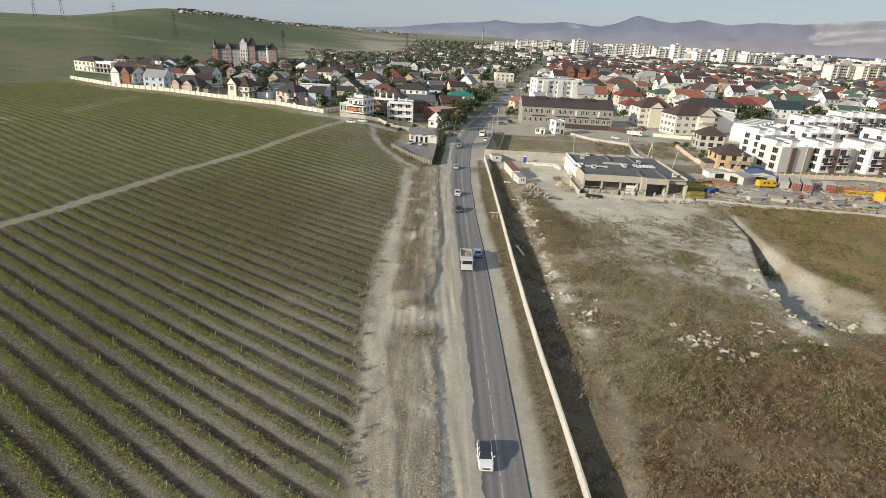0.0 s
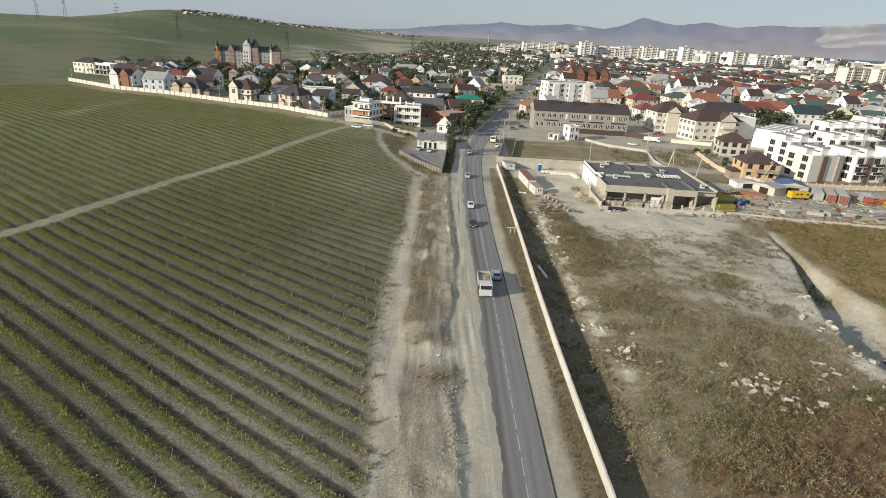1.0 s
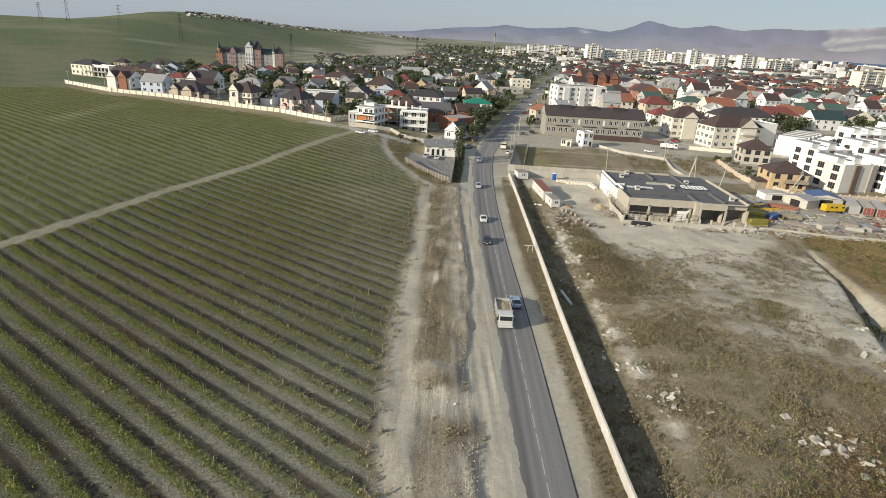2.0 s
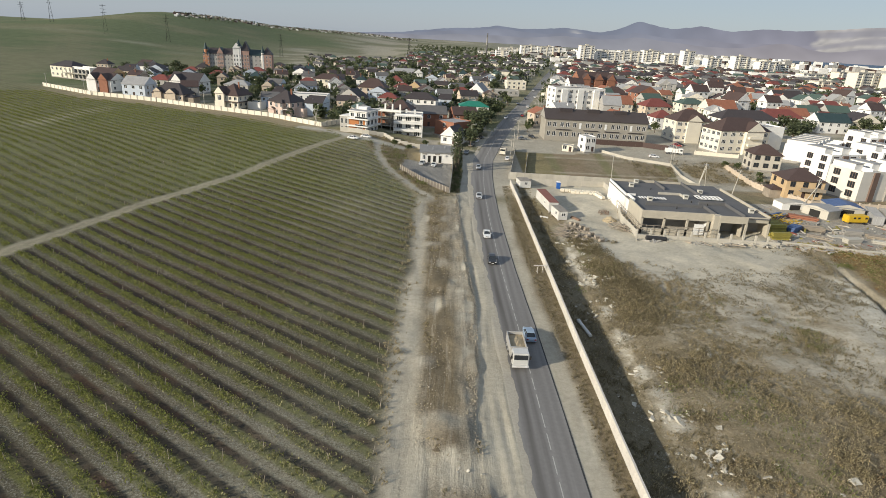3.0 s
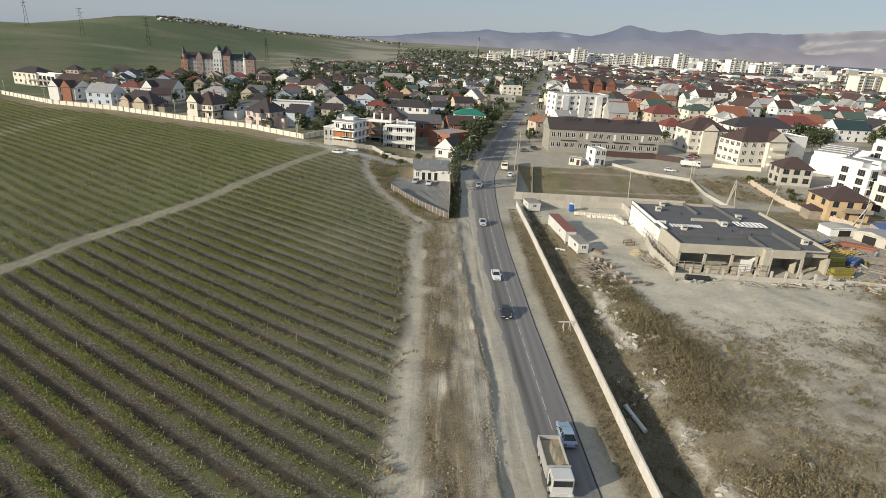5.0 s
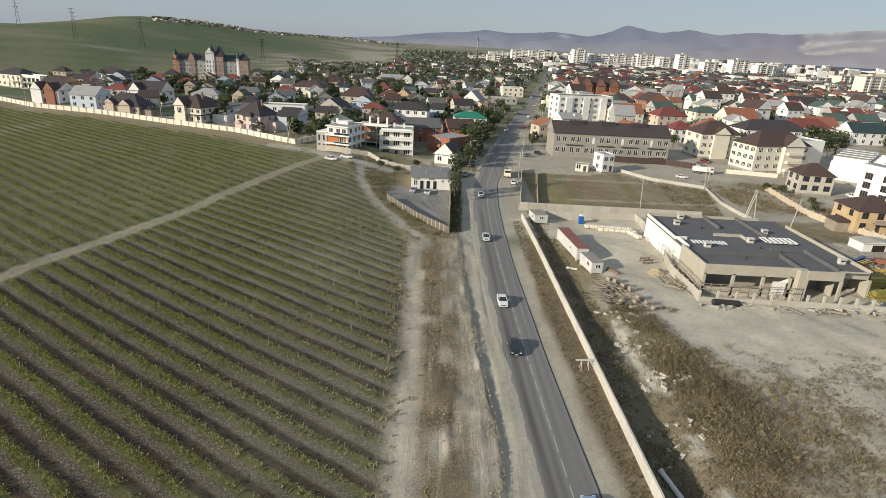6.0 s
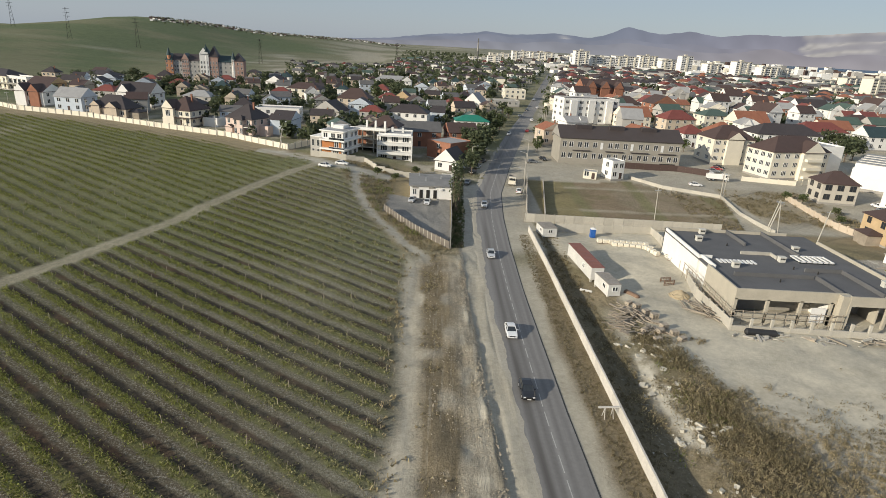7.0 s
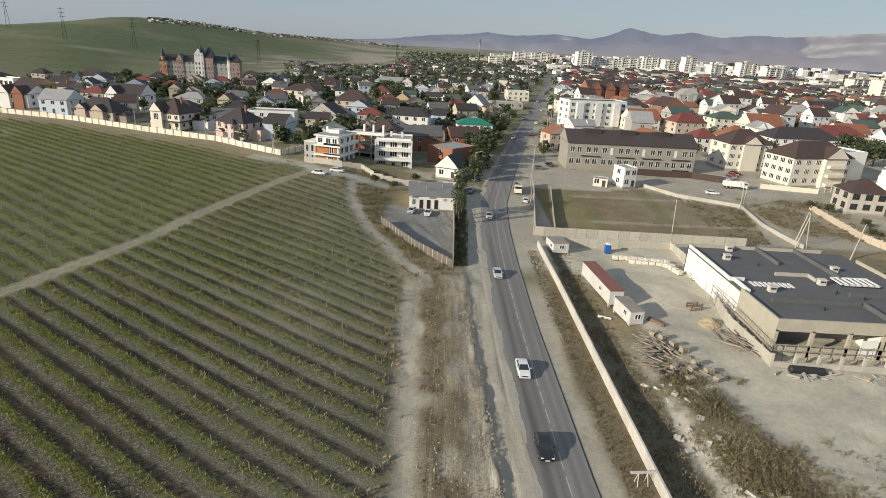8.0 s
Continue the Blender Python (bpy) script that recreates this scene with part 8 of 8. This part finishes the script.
def vineyard():
    """Low dense rows: many small leaf cards, with a few taller shoots."""
    r = np.random.default_rng(77)
    parts, ends = [], []
    tint = []
    for k in range(-20, 130):
        q = k * ROW_GAP + ROW_AT
        s = np.arange(-420, 120, 0.105)
        s = s + r.normal(size=len(s)) * 0.06
        p = q * RN + s[:, None] * RD
        x, y = p[:, 0], p[:, 1]
        wobble = (vnoise(x, y, 6, 54) - 0.5) * 0.5
        x, y = x + RN[0] * wobble, y + RN[1] * wobble
        ok = in_field(x, y) & (np.hypot(x, y - 50) < 380) & (x > -0.83 * (y + 30) - 8)
        if ok.sum() > 30:
            last = np.nonzero(ok)[0][-1]
            ends.append((x[last], y[last]))
            ends += [(x[m], y[m]) for m in np.nonzero(ok)[0][last % 50::62] if np.hypot(x[m], y[m] - 60) < 190]
        far = np.hypot(x, y - 40) > 150
        ok &= ~far | (r.uniform(size=len(s)) < 0.45)
        edge = x - field_edge(y)
        ok &= r.uniform(size=len(s)) < (0.4 + 0.6 * smooth(0.3, 0.5, vnoise(x, y, 4, 52))) * (1 - 0.45 * smooth(-30, -8, edge))
        x, y, far, edge = x[ok], y[ok], far[ok], edge[ok]
        n = len(x)
        if not n:
            continue
        z = ground_z(x, y)
        lush = 0.7 + 0.5 * vnoise(x, y, 12, 53)
        dry = smooth(-34, -8, edge + (vnoise(x, y, 9, 55) - 0.5) * 22) * 0.75 + 0.12
        for hh, wd, sz, grass in ((0.07, 0.72, 0.12, True), (0.14, 0.62, 0.12, True), (0.22, 0.5, 0.11, True), (0.32, 0.42, 0.11, True), (0.46, 0.3, 0.09, False)):
            off = r.normal(size=n) * wd * 0.8
            c = np.stack((x + RN[0] * off, y + RN[1] * off, z + hh * lush * r.uniform(0.6, 1.4, n)), 1)
            parts.append(cards(n, c, sz * r.uniform(0.6, 1.4, n) * np.where(far, 1.3, 1.0), r, 0.25, 0.45 if grass else 0.75, grass))
            tint.append(r.uniform(size=n) < dry)
    v = np.concatenate(parts)
    tagged(new("vineyard", quads("vineyard", v, [M_VINE, M_VDRY], np.concatenate(tint))), "low yellow-green vine rows on grey tilled soil", "vineyard", kind="stuff")
    bm = bmesh.new()
    rr = random.Random(4)
    for x, y in ends:
        z = gz(x, y)
        rod(bm, (x, y, z - 0.2), (x + rr.uniform(-0.25, 0.35), y + rr.uniform(-0.2, 0.2), z + rr.uniform(1.0, 1.5)), 0.035, 0.028, 4)
    tagged(new("vine_posts", mesh_of("vine_posts", bm, M_WOOD)), "thin weathered trellis stakes along the vine rows", "posts", kind="stuff")


vineyard()


def scatter(name, n, area, keep, h, sz, per, material, label, seed, wide=0.6):
    """Tufts of dry growth: leaf cards round random spots."""
    r = np.random.default_rng(seed)
    x, y = r.uniform(area[0], area[1], n), r.uniform(area[2], area[3], n)
    ok = r.uniform(size=n) < keep(x, y)
    x, y = x[ok], y[ok]
    z = ground_z(x, y)
    big = r.uniform(0.5, 1.5, len(x)) ** 1.3
    out = []
    for k in range(per):
        m = len(x)
        c = np.stack((x + r.normal(size=m) * wide * h * big, y + r.normal(size=m) * wide * h * big, z + h * big * r.uniform(0.1, 0.95, m)), 1)
        out.append(cards(m, c, sz * big * r.uniform(0.6, 1.3, m), r, 0.1, 0.3, True))
    tagged(new(name, quads(name, np.concatenate(out), [material])), label, "scrub", kind="stuff")


def bushes(name, n, area, keep, size, tall, per, leaf, material, label, seed):
    """Rounded low bushes: leaf cards in a dome, denser towards its skin."""
    r = np.random.default_rng(seed)
    x, y = r.uniform(area[0], area[1], n), r.uniform(area[2], area[3], n)
    ok = r.uniform(size=n) < keep(x, y)
    x, y = x[ok], y[ok]
    m = len(x)
    z = ground_z(x, y)
    big = r.uniform(0.55, 1.0, m) + 0.7 * r.uniform(size=m) ** 4
    out, kind = [], []
    which = r.uniform(size=m)
    for k in range(per):
        a, u = r.uniform(0, math.tau, m), r.uniform(0.0, 1, m)
        rad = np.sqrt(1 - u * u) * r.uniform(0.55, 1.05, m)
        c = np.stack((x + np.cos(a) * rad * size * big, y + np.sin(a) * rad * size * big, z - 0.05 + u * tall * big * r.uniform(0.75, 1.15, m)), 1)
        out.append(cards(m, c, leaf * r.uniform(0.6, 1.4, m), r, 0.1, 0.4, True))
        kind.append((which + r.normal(size=m) * 0.12 > 0.62))
    tagged(new(name, quads(name, np.concatenate(out), list(material), np.concatenate(kind))), label, "scrub", kind="stuff")


def bare(x, y):
    """How bare the waste ground is: yard, gully floor, stony patches."""
    c = soil(x, y)
    return np.clip(smooth(0.24, 0.40, c[:, 1]), 0, 1)


waste = lambda x, y: (x > 16.2) * (y < 166) * (1 - bare(x, y))


def thick(x, y):
    """How thick the brush stands on the waste ground."""
    n = vnoise(x, y, 7, 61) * 0.5 + vnoise(x + y * 0.6, (y - x) * 0.4, 2.6, 60) * 0.5
    n = n + 0.16 * smooth(5, -5, x - pale_side(y)) * smooth(92, 102, y) - 0.14 * smooth(-3, 6, x - pale_side(y)) * smooth(92, 102, y)
    return smooth(0.34, 0.54, n)


scatter("dry_scrub", 15000, (16, 120, 30, 170), lambda x, y: (0.05 + 0.95 * (1 - bare(x, y))) * (x > 16.2) * (y < 164) * (1 - bare(x, y) * smooth(140, 150, y)) * (0.2 + 0.8 * thick(x, y)), 0.24, 0.085, 8, M_SCRUB, "dry brown scrub on the waste ground", 62, 1.4)
bushes("brown_brush", 25000, (17, 84, 34, 166), lambda x, y: np.maximum(1 - bare(x, y), 0.75 * smooth(4, -4, x - pale_side(y)) + 0.15) * smooth(0.6, 2.4, x - rim_x(y)) * (x < gully_edge(y) - 1.5) * (1 - smooth(0.45, 0.49, soil(x, y)[:, 0]) * smooth(136, 146, y)) * thick(x, y) * (0.3 + 0.7 * smooth(74, 90, y)), 0.42, 0.52, 32, 0.078, (M_BRUSH, M_SCRUB), "brown brush in low clumps on the waste ground", 71)
rusty = lambda x, y: waste(x, y) * (1 - 0.8 * smooth(1, 4, x - gully_far(y)) * smooth(88, 96, y)) * smooth(1.22, 1.36, soil(x, y)[:, 0] / soil(x, y)[:, 1])
patch = lambda x, y, a: vnoise(x + y * 0.5, (y - x * 0.5) * 0.8, 6, a) * 0.5 + vnoise(x, y, 2.2, a + 1) * 0.5
scatter("russet_scrub", 13000, (24, 125, 30, 168), lambda x, y: rusty(x, y) * (0.45 + 0.55 * smooth(0.4, 0.6, vnoise(x, y, 5, 63))), 0.22, 0.085, 8, M_RUST, "russet autumn weeds on the waste ground", 64, 1.6)
bushes("russet_brush", 15000, (24, 120, 34, 166), lambda x, y: rusty(x, y) * smooth(0.4, 0.56, patch(x, y, 73)), 0.42, 0.5, 22, 0.085, (M_RUST, M_BRUSH), "russet and brown weeds in low clumps", 75)
bushes("dark_weeds", 12000, (24, 110, 38, 166), lambda x, y: rusty(x, y) * smooth(0.42, 0.54, patch(x, y, 173)), 0.42, 0.55, 20, 0.085, (M_DBRUSH, M_DBRUSH), "dark dead weeds in patches on the waste ground", 175)
bushes("straw_tufts", 9000, (22, 110, 38, 120), lambda x, y: waste(x, y) * smooth(0.5, 0.62, patch(x, y, 273)), 0.4, 0.34, 16, 0.08, (M_TAN, M_SCRUB), "straw-coloured grass tufts on the waste ground", 275)
scatter("green_scrub", 9000, (20, 110, 30, 165), lambda x, y: waste(x, y) * smooth(0.55, 0.75, vnoise(x, y, 9, 65) + 0.34 * np.exp(-((x - 33) / 5) ** 2 - ((y - 66) / 8) ** 2) + 0.2 * np.exp(-((x - 29) / 3) ** 2 - ((y - 84) / 4) ** 2)), 0.45, 0.1, 24, M_GREENS, "patches of green bushes on the waste ground", 66, 1.0)
scatter("brush", 2600, (18, 70, 60, 165), lambda x, y: waste(x, y) * smooth(0.55, 0.75, vnoise(x, y, 7, 75)) , 0.75, 0.095, 60, M_SCRUB, "knee-high dry brush on the waste ground", 76)
scatter("grey_tufts", 17000, (22, 84, 84, 162), lambda x, y: (x < gully_edge(y) - 0.5) * (1 - smooth(-9, 9, y - np.interp(x, (22, 30, 34, 41, 49, 60, 70, 80), (160, 148, 144, 141, 141, 145, 154, 160)))) * (0.12 + 0.6 * smooth(0.42, 0.62, vnoise(x + y * 1.2, (y - x) * 0.25, 3.0, 92) * 0.6 + vnoise(x, y, 9, 93) * 0.4)), 0.3, 0.1, 12, M_TUFT, "grey-brown tufts over the stony ground", 94, 0.9)
scatter("rim_brush", 2600, (22, 44, 118, 164), lambda x, y: np.exp(-((x - np.interp(y, (118, 135, 148, 158, 164), (31, 30, 28.5, 27, 26))) / 3.0) ** 2) * (0.25 + 0.75 * smooth(0.35, 0.6, vnoise(x, y, 4, 96))), 0.7, 0.095, 48, M_TUFT, "tall dry brush along the yard rim", 97)
scatter("verge_grass", 30000, (4, 17, 20, 226), lambda x, y: smooth(5.6, 6.6, x - road_x(y)) * (x < np.interp(y, (46, 90, 140, 218), (16.8, 15.0, 14.3, 13.0))) * (y < 215), 0.1, 0.08, 6, M_TUFT, "dry grass verge along the wall", 67)
scatter("yard_weeds", 5000, (-42, 0, 196, 275), lambda x, y: (1 - bare(x, y)) * smooth(0, 2, x - field_edge(y)) * (x < np.interp(y, (196, 202, 228, 240), (-4, -8, -25, -24))) * 0.7, 0.4, 0.13, 14, M_TUFT, "weeds and brush round the office yard", 68)
scatter("green_weeds", 1500, (-42, 0, 196, 275), lambda x, y: (1 - bare(x, y)) * smooth(0.55, 0.7, vnoise(x, y, 7, 69)) * smooth(0, 2, x - field_edge(y)) * (x < np.interp(y, (196, 202, 228, 240), (-4, -8, -25, -24))), 0.6, 0.15, 16, M_GREENS, "green brush round the office yard", 70)


scatter("meadow_weeds", 5000, (64, 116, 228, 282), lambda x, y: (1 - smooth(0.3, 0.37, soil(x, y)[:, 0])) * (0.3 + 0.7 * smooth(0.35, 0.6, vnoise(x, y, 4, 98))), 0.3, 0.14, 9, M_TUFT, "dry weeds on the empty lots", 99)
scatter("ditch_weeds", 6000, (15.5, 24, 30, 216), lambda x, y: (x > np.interp(y, (46, 90, 140, 218), (17.4, 15.8, 15.1, 13.8))) * (1 - smooth(-2.6, -1.2, x - rim_x(y))) * (0.35 + 0.65 * smooth(0.35, 0.6, vnoise(x, y, 3, 90))), 0.22, 0.11, 9, M_TUFT, "low weeds along the foot of the wall", 91)
scatter("margin_weeds", 9000, (-40, 2, 40, 200), lambda x, y: np.exp(-((x - field_edge(y)) / 1.3) ** 2) * (0.3 + 0.7 * smooth(0.3, 0.6, vnoise(x, y, 3, 80))), 0.3, 0.16, 7, M_SCRUB, "dry weeds along the edge of the vineyard", 81)
scatter("bank_grass", 9000, (-14, 0, 86, 198), lambda x, y: smooth(0.34, 0.27, soil(x, y)[:, 0]) * (x > field_edge(y) + 1.5) * (0.3 + 0.7 * smooth(0.4, 0.6, vnoise(x, y, 2.5, 82))), 0.16, 0.11, 6, M_SCRUB, "sparse dry grass on the earth strip", 83)
scatter("heap_weeds", 700, (-8, 1, 74, 92), lambda x, y: np.clip(np.exp(-((x + 4.7) ** 2 + (y - 88) ** 2) / 5) + np.exp(-((x + 2.3) ** 2 + (y - 78.2) ** 2) / 4), 0, 1), 0.35, 0.17, 8, M_SCRUB, "weeds on the earth heaps", 84)


bushes("golden_weeds", 7000, (78, 124, 92, 168), lambda x, y: smooth(1, 4, x - gully_far(y)) * smooth(0.36, 0.54, patch(x, y, 373)), 0.5, 0.4, 18, 0.11, (M_TAN, M_GREENS), "golden and olive weeds beyond the gully", 375)
bushes("gully_bushes", 900, (62, 82, 108, 140), lambda x, y: smooth(0.5, 2.0, x - gully_edge(y)) * (1 - smooth(-3, 0.5, x - gully_far(y) + 1.5)) * smooth(112, 120, y), 0.75, 0.95, 34, 0.14, (M_GREENS, M_LEAF), "green and olive bushes filling the head of the gully", 303)
bushes("chalk_bushes", 160, (44, 62, 72, 84), lambda x, y: np.clip(np.exp(-((x - 57) / 3.2) ** 2 - ((y - 76) / 2.4) ** 2) + 0.8 * np.exp(-((x - 48) / 2) ** 2 - ((y - 78) / 1.8) ** 2), 0, 1), 0.8, 1.0, 40, 0.13, (M_LEAF, M_GREENS), "green bushes beside the chalk rubble", 305)
bushes("wall_hedge", 420, (-6.2, -2.6, 203, 262), lambda x, y: (x > np.interp(y, (203, 222, 244, 262), (-6.3, -5.9, -5.6, -4.6)) + 0.4) * (x < np.interp(y, (203, 230, 262), (-3.6, -3.0, -1.6))), 0.7, 0.9, 46, 0.13, (M_LEAF, M_TUFT), "dark unkempt hedge along the grey yard wall", 301)


def clods():
    """Broken lumps of earth along the bank and on the strip."""
    r = random.Random(15)
    bm = bmesh.new()
    for k in range(4800):
        y = r.uniform(42, 200)
        lip = float(lip_x(y))
        if 76 < y < 86:
            continue
        x = lip - abs(r.gauss(0, 1.2)) - 0.1 if k % 3 else lip - r.uniform(0, 8)
        s = r.uniform(0.05, 0.15) * (1.8 if r.random() < 0.05 else 1)
        m = pose(x, y, gz(x, y) + 0.4 + s * 0.1, r.uniform(-40, 40), r.uniform(-40, 40), r.uniform(0, 360)) @ Matrix.Diagonal((s * r.uniform(0.8, 1.6), s, s * 0.8, 1))
        for v in box(bm, -0.5, 0.5, -0.5, 0.5, -0.5, 0.5):
            v.co = m @ (v.co * r.uniform(0.6, 1.1))
    tagged(new("clods", mesh_of("clods", bm, mat("dry_clod", (0.34, 0.295, 0.225), 0.95, 0.25, 1.0, 8.0, 0.2, island=0.25))), "broken lumps of dry earth along the road bank", "earth clods", kind="stuff")


clods()


def pallet_mesh():
    """One pallet: deck boards over three runners, as one body."""
    bm = bmesh.new()
    prof = [(-0.6, 0.0), (-0.48, 0.0), (-0.48, 0.1), (-0.06, 0.1), (-0.06, 0.0), (0.06, 0.0), (0.06, 0.1), (0.48, 0.1), (0.48, 0.0), (0.6, 0.0), (0.6, 0.14), (-0.6, 0.14)]
    a, b = ([bm.verts.new((x, y, z)) for x, z in prof] for y in (-0.45, 0.45))
    bm.faces.new(a)
    bm.faces.new(b[::-1])
    for k in range(len(prof)):
        bm.faces.new((a[k], b[k], b[(k + 1) % len(prof)], a[(k + 1) % len(prof)]))
    return mesh_of("pallet", bm, M_WOOD)


PALLET = pallet_mesh()


def pallet_stack(x, y, yaw, n):
    t = thing("pallet_stack", pose(x, y, gz(x, y), 0, 0, yaw), "stack of grey weathered pallets beside the timber", "pallet stack", "pallet stacks")
    for k in range(n):
        part("pallet", PALLET, None, t).matrix_basis = pose((k * 7 % 5 - 2) * 0.03, (k * 3 % 5 - 2) * 0.03, k * 0.15, 0, 0, (k * 11 % 7 - 3) * 1.5)


for x, y, yaw, n in ((29.0, 166.6, 20, 8), (27.9, 165.2, 25, 7), (26.6, 162.6, 15, 6), (28.2, 168.4, -10, 5), (25.6, 165.8, 40, 5), (28.6, 170.2, 15, 9), (27.7, 172.0, 30, 8), (26.8, 174.0, 22, 9), (30.0, 164.6, 10, 7), (30.6, 162.8, 25, 6), (26.0, 176.0, 35, 6)):
    pallet_stack(x, y, yaw, n)


def stones():
    r = random.Random(9)
    bm = bmesh.new()
    spots = []
    for cx, cy, n, sp, big in ((26, 88, 90, 2.4, 0.55), (24.5, 100, 60, 3, 0.4), (24.2, 95, 70, 1.3, 0.5), (23.6, 106, 60, 1.2, 0.45), (23.2, 116, 50, 1.2, 0.4), (44, 79, 110, 2.2, 0.6), (57, 82, 90, 3.4, 0.55), (24, 150, 70, 2.0, 0.6), (23.5, 141, 50, 2.2, 0.6), (24, 160, 70, 2.2, 0.5), (22.5, 128, 80, 3.5, 0.4), (64.5, 98, 60, 1.6, 0.7), (63.5, 88, 60, 1.8, 0.8), (72, 90, 70, 2, 0.8), (67.5, 108, 40, 1.5, 0.6), (-3.2, 85, 40, 1.4, 0.25), (33, 110, 40, 7, 0.35)):
        for k in range(n):
            spots.append((r.gauss(cx, sp), r.gauss(cy, sp), big * (0.2 + 1.5 * r.random() ** 3)))
    for x, y, s in spots:
        if x < 16.6 and y > 86:
            continue
        z = gz(x, y)
        vs = box(bm, -0.5, 0.5, -0.5, 0.5, -0.5, 0.5)
        m = pose(x, y, z + s * 0.15, r.uniform(-30, 30), r.uniform(-30, 30), r.uniform(0, 360)) @ Matrix.Diagonal((s * r.uniform(0.8, 1.7), s, s * r.uniform(0.3, 0.6), 1))
        for v in vs:
            v.co = m @ (v.co * r.uniform(0.7, 1.05))
    tagged(new("rubble", mesh_of("rubble", bm, M_STONE)), "scattered pale limestone rubble", "rubble", kind="stuff")


stones()
